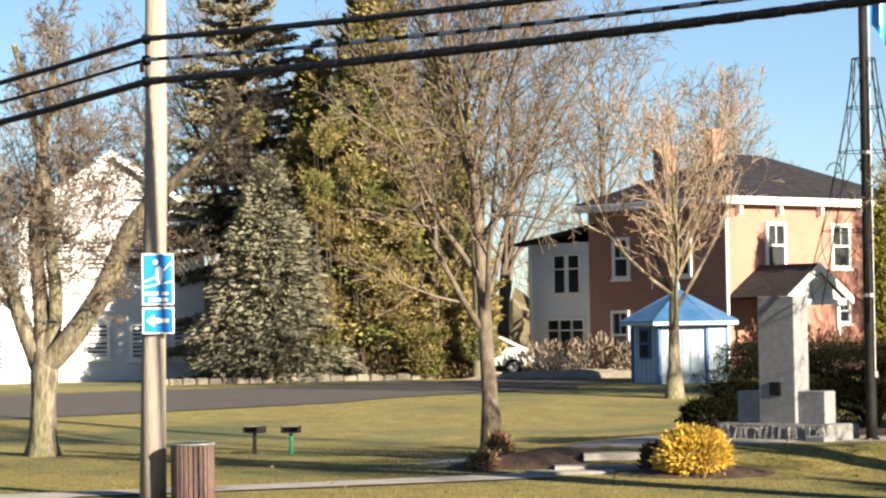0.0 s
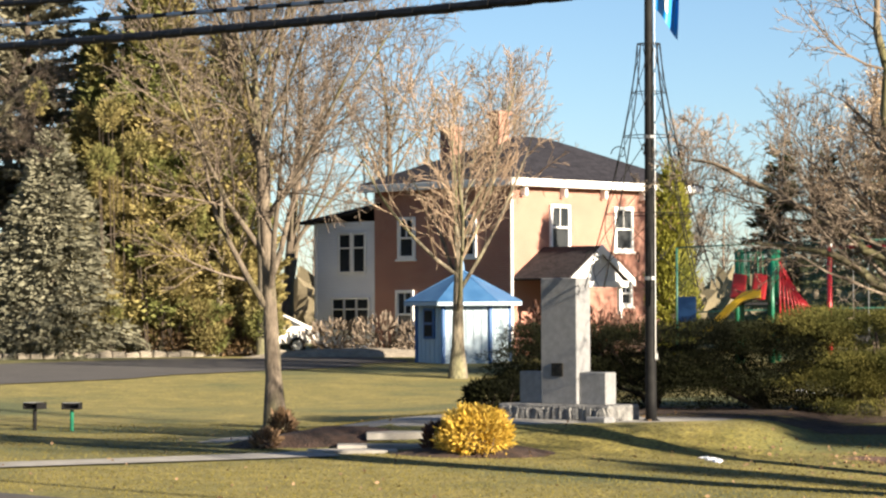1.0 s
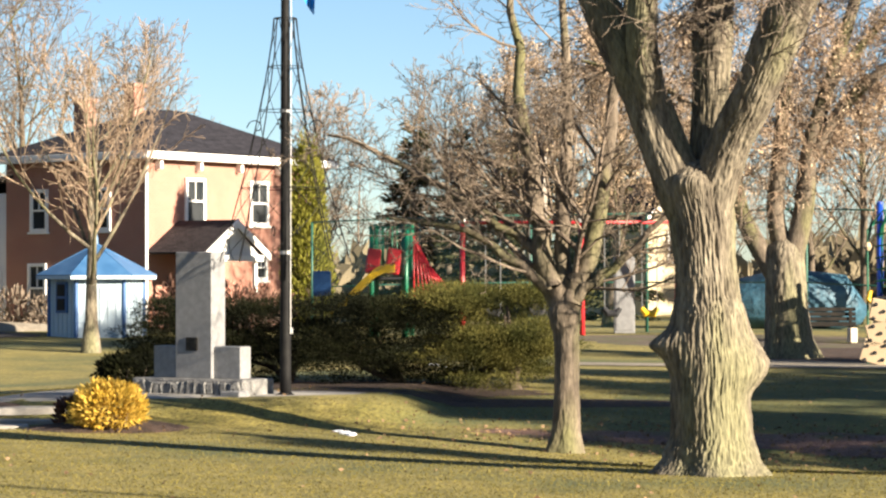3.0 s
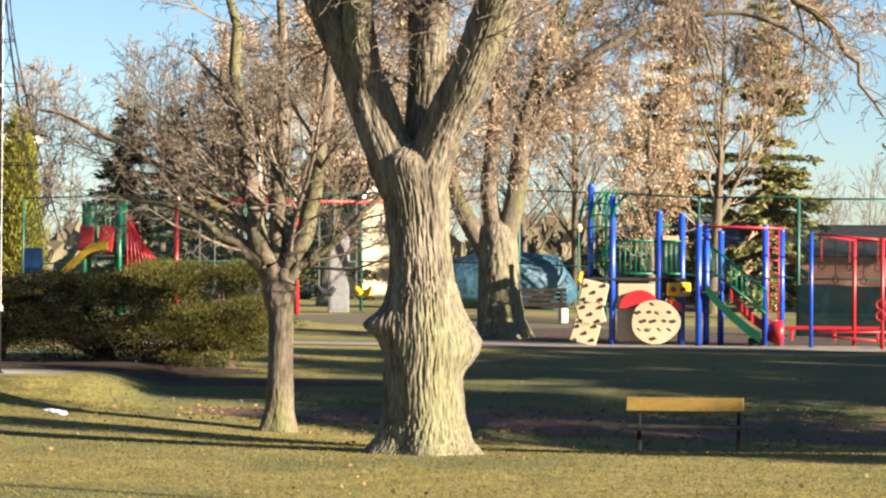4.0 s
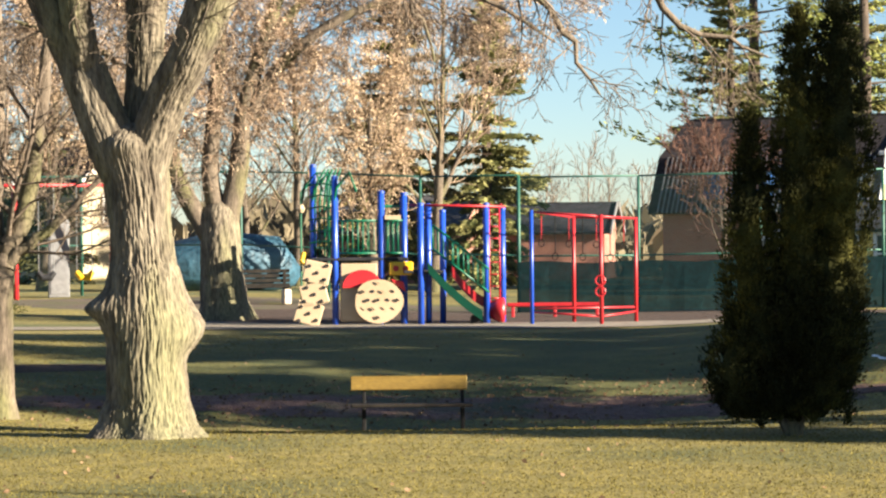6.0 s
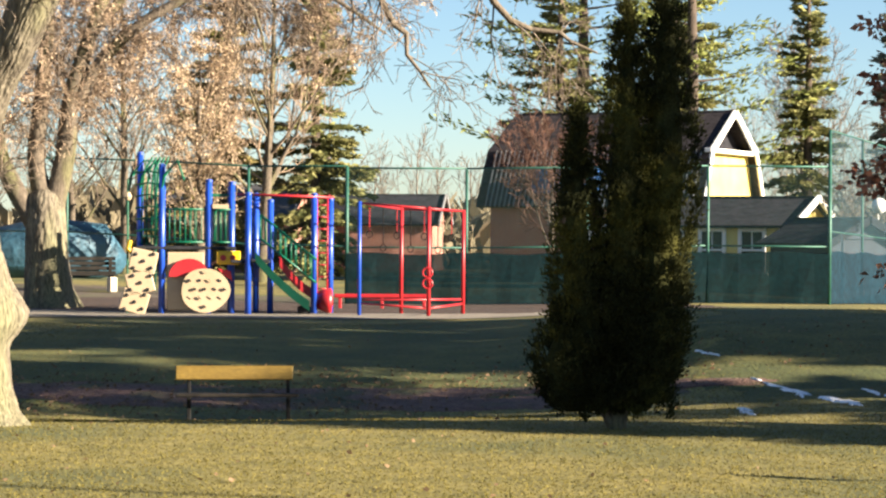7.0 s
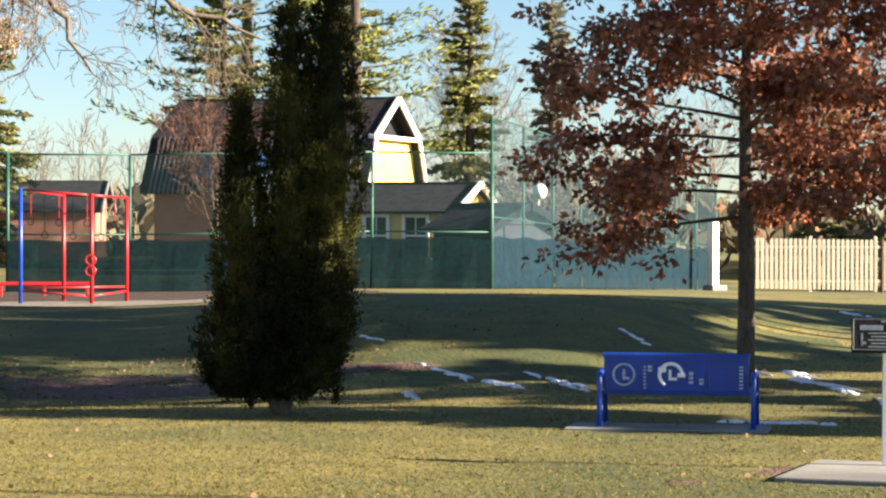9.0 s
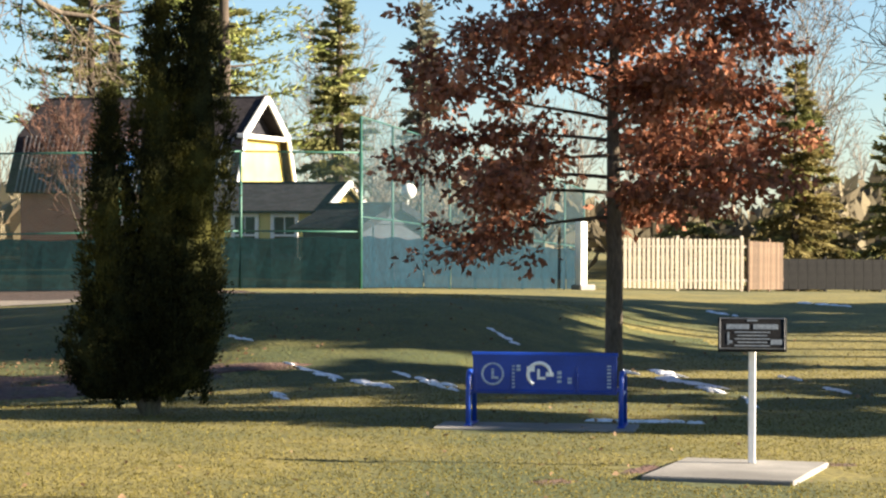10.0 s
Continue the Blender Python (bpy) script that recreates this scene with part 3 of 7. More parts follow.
def conifer(label, x, y, tall, reach, seed, needles, density=1.0, z=None, low=0.06, droop=0.25, size=0.45, power=0.8, whorl=0.34, name="spruce_tree", bark=BARK_DARK, gaps=0.15, rise=0.0, fat=0.24):
    """A spruce or pine: a straight trunk, whorls of boughs, and sprays of needles along each bough."""
    rng, rs = random.Random(seed), np.random.RandomState(seed)
    root = thing(name, label, "tree", (x, y, (height(x, y) if z is None else z) - 0.05))
    r0 = 0.018 * tall + 0.03
    part("trunk", Shape().tube([(0, 0, 0), (0.02, 0, tall * 0.5), (0, 0, tall)], [r0, r0 * 0.55, 0.02], 9), bark, root, smooth=True)
    segs, pts, dirs, lens = [], [], [], []
    zz = tall * low
    while zz < tall * 0.985:
        t = zz / tall
        full = reach * (1 - t) ** power * (0.35 + 0.65 * smooth01((t - low) / 0.12 + 0.35))
        for _ in range(rng.randint(4, 6)):
            if rng.random() < gaps:
                continue
            a, L = rng.random() * 6.283, max(0.25, full * (0.65 + 0.5 * rng.random()))
            zb = zz + rng.gauss(0, whorl * 0.3)
            up0 = rise + 0.5 * t - droop * (1 - t)
            prev, steps = None, 5
            for k in range(steps + 1):
                s = k / steps
                q = (math.cos(a) * L * s, math.sin(a) * L * s, zb + L * (up0 * s - droop * 0.5 * s * s + 0.10 * s ** 3))
                if prev:
                    segs.append((*prev, *q, 0.03 * (1.1 - s) * (0.4 + L / 4), 0.03 * (1.05 - s) * (0.4 + L / 4), 1))
                    m = max(2, int(density * 13 * L / steps * (0.6 + s)))
                    for _k in range(m):
                        f = rng.random()
                        pos = [prev[j] + (q[j] - prev[j]) * f for j in range(3)]
                        sgn = 1 if rng.random() < 0.5 else -1
                        b = a + sgn * (0.35 + 0.75 * rng.random())
                        pts.append([pos[0] + rng.gauss(0, 0.05), pos[1] + rng.gauss(0, 0.05), pos[2] + rng.gauss(0, 0.05)])
                        dirs.append([math.cos(b), math.sin(b), up0 - 0.35 * rng.random() + rng.gauss(0, 0.2)])
                        lens.append(size * (0.5 + 0.8 * rng.random()) * (1.1 - 0.4 * s))
                prev = q
        zz += whorl * (0.8 + 0.4 * rng.random())
    tubes("main_branchwork", segs, 4, bark, root)
    if gaps < 0.06:
        for _ in range(int(440 * tall * reach)):
            t = low + (0.96 - low) * (1 - math.sqrt(rng.random()))
            a = rng.random() * 6.283
            r = reach * (1 - t) ** power * (0.35 + 0.65 * smooth01((t - low) / 0.12 + 0.35)) * (0.60 + 0.25 * rng.random()) * (1 + 0.3 * noise.noise((math.cos(a) * 2 + seed, math.sin(a) * 2, t * tall * 1.5)))
            pts.append([r * math.cos(a), r * math.sin(a), t * tall + rng.gauss(0, 0.1)])
            b = a + rng.gauss(0, 0.6)
            dirs.append([math.cos(b), math.sin(b), rise + 0.3 * t - droop + rng.gauss(0, 0.2)])
            lens.append(size * (0.6 + 0.6 * rng.random()))
    ln = np.array(lens)
    tagged(quads("needle_cover", blades(np.array(pts), np.array(dirs), ln, ln * fat, rs), needles, root), kind="stuff")
    return root


def shrub_mass(name, label, category, x, y, blobs, count, size, material, seed, up=0.6, z=None, stems=TWIG, stem_count=40, inner=0.35, lumps=1.0, slim=0.30):
    """A dense evergreen or shrub of many small sprays; blobs: centre (dx, dy, dz) and radii (rx, ry, rz)."""
    rs = np.random.RandomState(seed)
    rng = random.Random(seed)
    root = thing(name, label, category, (x, y, (height(x, y) if z is None else z) - 0.03))
    vol = np.array([b[3] * b[4] * b[5] for b in blobs]) ** 0.7
    which = rs.choice(len(blobs), count, p=vol / vol.sum())
    b = np.array(blobs)[which]
    u = rs.normal(size=(count, 3))
    u /= np.linalg.norm(u, axis=1, keepdims=True)
    rr = 1 - inner * rs.random_sample((count, 1)) ** 2 + rs.normal(0, 0.07, (count, 1))
    lump = np.array([1 + 0.22 * lumps * noise.noise((q[0] * 2.2 + seed, q[1] * 2.2, q[2] * 2.2 + w)) + 0.12 * noise.noise((q[0] * 6, q[1] * 6 + seed, q[2] * 6)) for q, w in zip(u.tolist(), which.tolist())])[:, None]
    p = b[:, :3] + u * b[:, 3:6] * rr * lump
    p[:, 2] = np.maximum(p[:, 2], 0.03)
    d = u + rs.normal(0, 0.45, (count, 3)) + np.array([0, 0, up])
    l = size * (0.5 + rs.random_sample(count))
    tagged(quads("foliage", blades(p, d, l, l * slim, rs), material, root), kind="stuff")
    s = Shape()
    for _ in range(stem_count):
        bl = blobs[rng.randrange(len(blobs))]
        e = (bl[0] + rng.gauss(0, 0.4) * bl[3], bl[1] + rng.gauss(0, 0.4) * bl[4], bl[2] + rng.gauss(0, 0.3) * bl[5])
        s.tube([(bl[0] * 0.8 + rng.gauss(0, 0.05), bl[1] * 0.8 + rng.gauss(0, 0.05), 0), (e[0] * 0.9, e[1] * 0.9, e[2] * 0.5), e], [0.025, 0.018, 0.006], 4, False)
    tagged(part("stem_tangle", s, stems, root), kind="stuff")
    return root


# ---------------------------------------------------------------- ground, roads and paths
build_ground()
ribbon("road", [(-70, 54.0), (-35, 34.8), (0, 15.5), (35, -3.7), (90, -34)], 5.6, 0.03, ASPHALT, "grey asphalt street in front of the park", "road")
ribbon("driveway", [(-75, 40), (-52, 52), (-38, 60.5), (-31, 70), (-26.5, 77.5), (-24, 79.5)], [5.2, 5.2, 6.0, 5.0, 3.2, 1.8], 0.025, ASPHALT, "dark asphalt drive curving past the lawn", "road")
ribbon("pavement", [(-20.5, 31.2), (-16.4, 34.9), (-12.6, 38.3)], 0.62, 0.03, CONCRETE, "pale concrete footpath across the lawn", "path")
patch("monument_plaza", -11.6, 43.0, 5.2, 1.9, 8, 0.02, CONCRETE, "pale concrete paving before the monument", "paving", 4, 0.12, kind="structure")
ribbon("playground_border", [(-6, 57.4), (0.5, 55.6), (8, 53.9), (14, 54.6)], 0.9, 0.02, GRAVEL, "pale sand and gravel edge of the playground", "gravel")
patch("bank_turf", 9.0, 44.6, 12.5, 7.4, 8, 0.02, SHADED_TURF, "dull olive unmown turf on the bank, darkened for its shade", "lawn", 21, 0.22)
patch("bank_turf", 19.0, 50.0, 7.6, 5.4, 55, 0.016, SHADED_TURF, "dull olive unmown turf below the court fence, darkened for its shade", "lawn", 24, 0.22)
# this patch darkens the shoulder where the sun reaches ground meant to be shaded
patch("bank_turf", 15.2, 39.8, 6.4, 4.8, 40, 0.018, SHADED_TURF, "olive turf on the shoulder of the bank, darkened for shade", "lawn", 33, 0.3)
patch("sand_bed", 6.5, 58.5, 9, 4.2, -8, 0.015, GRAVEL, "worn pale sand under the playground", "sand", 2, 0.15)
patch("mulch_bed", 8.0, 61.0, 10.5, 4.6, -8, 0.03, MULCH, "dark brown wood chips under the play structure", "mulch", 3, 0.15)
patch("worn_earth", 5.0, 66.5, 12, 5.6, -22, 0.012, EARTH, "dark worn earth between the playground and the fence", "earth", 22, 0.15)
patch("leaf_litter", 2.6, 39.2, 5.6, 1.2, -6, 0.042, LITTER, "purple-brown fallen leaves in the dip behind the bench", "leaves", 7, 0.5)
patch("leaf_litter", 8.6, 37.2, 3.2, 0.8, -20, 0.042, LITTER, "brown fallen leaves beside the cedar", "leaves", 17, 0.6)
# dark patch painting the shade on the ground beneath the junipers
patch("needle_litter", -8.0, 47.2, 4.8, 2.3, 2, 0.03, MULCH, "dark ground patch for the shade under the spreading junipers", "mulch", 31, 0.3)
patch("leaf_litter", 10.25, 21.35, 0.55, 0.16, 50, 0.012, LITTER, "brown leaves blown against the plaque slab", "leaves", 27, 0.6)
patch("leaf_litter", 12.1, 21.25, 0.5, 0.18, -30, 0.012, LITTER, "brown leaves beside the plaque slab", "leaves", 28, 0.6)
patch("leaf_litter", 9.0, 20.6, 0.28, 0.2, 10, 0.012, LITTER, "small heap of brown leaves on the lawn", "leaves", 29, 0.7)
patch("leaf_litter", -4.2, 44.6, 5.2, 0.9, 2, 0.02, MULCH, "dark needle litter under the junipers", "mulch", 9, 0.3)


def fitted_windows(root, spots, wide, tall, material=WHITE, face="y", depth=0.10, bars=True):
    """Sash windows on a wall of local plane y=0 (face 'y') or x=0 (face 'x'): frame, panes, glazing bars and sill."""
    for along, zc in spots:
        w = tagged(new("window"), "")
        w.parent = root
        f = Shape()
        t = 0.12

        def put(a, z, sa, sz, proud):
            c = (along + a, -proud, zc + z) if face == "y" else (-proud, along + a, zc + z)
            s = (sa, depth, sz) if face == "y" else (depth, sa, sz)
            return c, s
        for a, z, sa, sz in ((-wide / 2, 0, t, tall + t), (wide / 2, 0, t, tall + t), (0, tall / 2, wide - t, t), (0, -tall / 2, wide - t, t), (0, 0, wide - t, 0.07)):
            f.box(*put(a, z, sa, sz, 0.05), bevel=0.01)
        if bars:
            f.box(*put(0, tall / 4, 0.03, tall / 2 - 0.1, 0.02))
        part("window_frame", f, material, w)
        part("pane", Shape().box(*put(0, 0, wide - t, tall - t, -0.035)), GLASS, w, "dark reflecting glass")
        part("sill", Shape().box(*put(0, -tall / 2 - 0.10, wide + 0.3, 0.08, 0.08), bevel=0.015), material, w)


# ---------------------------------------------------------------- brick house beyond the lawn
def brick_house():
    L, B, E = 9.6, 7.2, 6.3
    root = thing("brick_house", "two-storey orange brick house with dark hip roof and white trim", "house", (-21.1, 85.4, 0.62), 60.0)
    part("wall", Shape().box((L / 2, B / 2, E / 2 - 0.2), (L, B, E + 0.4)), BRICK, root)
    o = 0.5
    a, b, c, d = (-o, -o, E + 0.12), (L + o, -o, E + 0.12), (L + o, B + o, E + 0.12), (-o, B + o, E + 0.12)
    r1, r2 = (B / 2 + 0.3, B / 2, E + 2.0), (L - B / 2 - 0.3, B / 2, E + 2.0)
    roof = Shape().add([a, b, c, d, r1, r2], [(0, 1, 5, 4), (1, 2, 5), (2, 3, 4, 5), (3, 0, 4), (0, 3, 2, 1)])
    rf = part("roof", roof, ROOF, root)
    ch = Shape().box((3.4, B / 2 + 0.3, E + 2.2), (0.55, 0.55, 1.2), bevel=0.02)
    ch.box((3.4, B / 2 + 0.3, E + 2.85), (0.7, 0.7, 0.14), bevel=0.02)
    part("chimney", ch, BRICK, rf)
    ch = Shape().box((2.4, B - 1.7, E + 1.1), (0.6, 0.6, 2.3), bevel=0.02)
    ch.box((2.4, B - 1.7, E + 2.3), (0.72, 0.72, 0.14), bevel=0.02)
    part("chimney", ch, BRICK, rf)
    eave = Shape().box((L / 2, -o + 0.05, E - 0.02), (L + 2 * o, 0.12, 0.28), bevel=0.02).box((L / 2, -o / 2, E - 0.11), (L + o, o, 0.06))
    eave.box((-o + 0.05, B / 2, E - 0.02), (0.12, B + 2 * o - 0.2, 0.28), bevel=0.02)
    part("fascia", eave, WHITE, root)
    for s in (0.5, 2.6, 4.8, 7.0, 9.1):
        part("bracket", Shape().box((s, -0.16, E - 0.32), (0.14, 0.3, 0.36), bevel=0.03), WHITE, root)
    part("downspout", Shape().tube([(-0.3, -0.35, E - 0.1), (-0.12, -0.12, E - 0.5), (-0.1, -0.1, 0)], 0.055, 8), WHITE, root)
    fitted_windows(root, [(2.5, 4.7), (6.0, 4.7)], 0.95, 1.55)
    fitted_windows(root, [(6.1, 2.3)], 0.6, 0.85)
    fitted_windows(root, [(2.2, 4.4), (5.4, 4.4)], 0.8, 1.45, face="x")
    fitted_windows(root, [(5.5, 1.55)], 0.85, 1.7, face="x")
    # gabled porch on the sunny side
    porch = tagged(new("porch"), "small gabled porch with a brown shingled roof")
    porch.parent = root
    x0, x1, out, ez, pz = 0.3, 3.1, -2.5, 2.85, 3.9
    xm = (x0 + x1) / 2
    roof = Shape().panel([(x0 - 0.3, out - 0.3, ez - 0.1), (xm, out - 0.3, pz), (xm, 0, pz), (x0 - 0.3, 0, ez - 0.1)], 0.09)
    roof.panel([(xm, out - 0.3, pz), (x1 + 0.3, out - 0.3, ez - 0.1), (x1 + 0.3, 0, ez - 0.1), (xm, 0, pz)], 0.09)
    part("porch_roof", roof, ROOF_BROWN, porch)
    g = Shape()
    for s in (-1, 1):
        g.panel([(xm, out - 0.34, pz + 0.1), (xm + s * (x1 - xm + 0.35), out - 0.34, ez - 0.06), (xm + s * (x1 - xm + 0.35), out - 0.34, ez - 0.32), (xm, out - 0.34, pz - 0.2)], 0.06)
    g.box((xm, out - 0.25, ez - 0.25), (x1 - x0, 0.12, 0.2))
    part("bargeboard", g, WHITE, porch)
    part("gable", Shape().panel([(x0, out - 0.1, ez - 0.2), (x1, out - 0.1, ez - 0.2), (xm, out - 0.1, pz - 0.1)], 0.05), SIDING, porch)
    for s in (x0 + 0.12, x1 - 0.12):
        part("post", Shape().box((s, out, ez / 2 - 0.2), (0.14, 0.14, ez), bevel=0.02), WHITE, porch)
    # lower wing in white siding
    wing = tagged(new("side_wing"), "lower rear wing clad in pale horizontal siding")
    wing.parent = root
    y0, y1, we = B + 0.02, B + 3.7, 5.1
    core = Shape().box((4.6, (y0 + y1) / 2, we / 2 - 0.2), (8.6, y1 - y0, we + 0.4))
    part("wall", core, WING_SIDING, wing)
    boards = Shape()
    for k in range(40):
        z = 0.02 + k * 0.127
        boards.panel([(0.295, y0, z + 0.12), (0.295, y1, z + 0.12), (0.265, y1, z), (0.265, y0, z)], 0.01)
    tagged(part("siding", boards, WING_SIDING, wing), kind="stuff")
    part("corner_board", Shape().box((0.27, y1 - 0.06, we / 2), (0.09, 0.14, we), bevel=0.01), WHITE, wing)
    part("roof", Shape().panel([(-0.1, y1 + 0.5, we - 0.05), (-0.1, B - 0.4, we + 0.55), (9, B - 0.4, we + 0.55), (9, y1 + 0.5, we - 0.05)], 0.12), ROOF, wing)
    sub = tagged(new("window_bay"), "")
    sub.parent = root
    sub.matrix_basis = pose(0.25, 0, 0)
    for yc, zc, wd, tl in ((B + 1.1, 3.9, 0.7, 1.5), (B + 1.9, 3.9, 0.7, 1.5), (B + 2.3, 1.55, 0.7, 1.25), (B + 1.6, 1.55, 0.7, 1.25), (B + 0.9, 1.55, 0.7, 1.25)):
        f = Shape()
        for dy, dz, sy, sz in ((-wd / 2, 0, 0.09, tl), (wd / 2, 0, 0.09, tl), (0, tl / 2, wd, 0.09), (0, -tl / 2, wd, 0.09), (0, 0.2, wd, 0.05)):
            f.box((-0.03, yc + dy, zc + dz), (0.1, sy, sz), bevel=0.01)
        fr = part("window_frame", f, WHITE, sub)
        part("pane", Shape().box((0.0, yc, zc), (0.05, wd - 0.05, tl - 0.05)), GLASS, fr, "dark glass")


brick_house()


# ---------------------------------------------------------------- blue-roofed hexagonal kiosk
def kiosk():
    root = thing("garden_kiosk", "pale blue board kiosk with a blue metal roof", "shed", (-20.9, 77.9, 0.60), 8)
    n, R, H = 6, 1.52, 2.05
    c = [(R * math.cos(radians(60 * k + 12)), R * math.sin(radians(60 * k + 12))) for k in range(n)]
    for k in range(n):
        a, b = Vector((*c[k], 0)), Vector((*c[(k + 1) % n], 0))
        d = (b - a).normalized()
        wall = Shape()
        wall.panel([a, b, b + Vector((0, 0, H)), a + Vector((0, 0, H))], -0.05)
        part("wall", wall, PALE_BLUE, root)
        nrm = Vector((d.y, -d.x, 0))
        for j in range(1, 6):
            q = a.lerp(b, j / 6)
            part("batten", Shape().box((q.x + nrm.x * 0.01, q.y + nrm.y * 0.01, H / 2), (0.03, 0.03, H), math.degrees(math.atan2(d.y, d.x))), PALE_BLUE, root)
        part("corner_post", Shape().tube([(a.x, a.y, 0), (a.x, a.y, H)], 0.07, 8), BLUE_PAINT, root)
        m = a.lerp(b, 0.5)
        if nrm.y < -0.2 and nrm.x < -0.3:
            ang = math.degrees(math.atan2(d.y, d.x))
            win = part("window", Shape().box((m.x + nrm.x * 0.03, m.y + nrm.y * 0.03, 1.3), (0.62, 0.07, 1.0), ang, 0.01), BLUE_PAINT, root, "blue-framed sash window")
            for dz in (-0.23, 0.23):
                part("pane", Shape().box((m.x + nrm.x * 0.06, m.y + nrm.y * 0.06, 1.3 + dz), (0.44, 0.04, 0.38), ang), GLASS, win)
    e = 1.28
    low = [(x * e, y * e, H - 0.05) for x, y in c]
    for k in range(n):
        part("roof_panel", Shape().panel([low[k], low[(k + 1) % n], (0, 0, H + 0.95)], 0.03), BLUE_ROOF, root)
        part("roof_rib", Shape().tube([low[k], (0, 0, H + 0.98)], 0.03, 6), BLUE_ROOF, root)
        part("fascia", Shape().panel([low[k], low[(k + 1) % n], Vector(low[(k + 1) % n]) + Vector((0, 0, -0.12)), Vector(low[k]) + Vector((0, 0, -0.12))], 0.03), PALE_BLUE, root)
    part("finial", Shape().tube([(0, 0, H + 0.9), (0, 0, H + 1.15), (0, 0, H + 1.3)], [0.07, 0.05, 0.02], 8), BLUE_ROOF, root)


kiosk()


# ---------------------------------------------------------------- monument
def monument():
    root = thing("stone_monument", "grey granite war monument with a bronze plaque on a rock-faced base", "monument", (-9.62, 43.1, 0.36), -24)
    b = part("base", Shape().box((0.0, 0, 0.14), (2.46, 0.95, 0.36), bevel=0.03), ROCKFACE, root)
    rng = random.Random(5)
    for k in range(16):
        part("rock_facet", Shape().box((-1.1 + k * 0.147, -0.475, 0.15), (0.14, 0.06 + 0.03 * rng.random(), 0.2 + 0.08 * rng.random()), Matrix.Rotation(rng.uniform(-0.35, 0.35), 3, "Y") @ Matrix.Rotation(rng.uniform(-0.25, 0.25), 3, "Z"), 0.02), ROCKFACE, b)
    part("shaft", Shape().box((-0.05, 0.0, 1.44), (0.80, 0.42, 2.26), bevel=0.015), GRANITE, root)
    part("side_block", Shape().box((-0.72, 0.02, 0.60), (0.54, 0.32, 0.58), bevel=0.015), GRANITE, root)
    part("side_block", Shape().box((0.64, 0.02, 0.60), (0.58, 0.32, 0.58), bevel=0.015), GRANITE, root)
    pl = part("plaque", Shape().box((-0.08, -0.215, 0.93), (0.26, 0.03, 0.24), bevel=0.006), BRONZE, root, "dark bronze plaque")
    for k in range(5):
        part("text_bar", Shape().box((-0.08, -0.232, 1.0 - 0.035 * k), (0.17, 0.006, 0.01)), BRONZE, pl)
    part("corner_stone", Shape().box((1.15, -0.62, 0.02), (0.42, 0.3, 0.22), bevel=0.02), GRANITE, root)


monument()

# ---------------------------------------------------------------- bare trees on the lawn
MAPLE = [(9, 0.03, 0.02, 26, 0.22, 40, 0.62, 0.50, 0.10), (7, 0.08, 0.13, 11, 0.18, 40, 0.42, 0.50, 0.2), (4, 0.12, 0.10, 8, 0.15, 42, 0.5, 0.55, 0.3), (3, 0.15, 0.06, 5, 0.1, 40, 0.55, 0.6, 0.4), (2, 0.2, 0.03, 0, 0, 0, 0, 0, 0.5)]
YOUNG = [(8, 0.02, 0.02, 19, 0.30, 48, 0.80, 0.46, 0.10), (7, 0.06, 0.10, 8, 0.15, 34, 0.42, 0.5, 0.2), (4, 0.1, 0.10, 5, 0.15, 36, 0.5, 0.6, 0.3), (3, 0.14, 0.05, 3, 0.1, 40, 0.5, 0.7, 0.5), (2, 0.2, 0.03, 0, 0, 0, 0, 0, 0.5)]
bare_tree("tall leafless maple with a slim grey trunk on the lawn", -15.08, 42.85, (9.6, 0.17), MAPLE, 3, least=0.006)
bare_tree("young leafless tree with warm tan branches beside the kiosk", -18.3, 67.6, (7.0, 0.21), YOUNG, 8, BARK, TWIG_TAN, 0.009)

bare_tree("leafless tree whose twigs hang over the open lawn", 19.9, 29.6, (8.6, 0.15), MAPLE, 19, least=0.006)


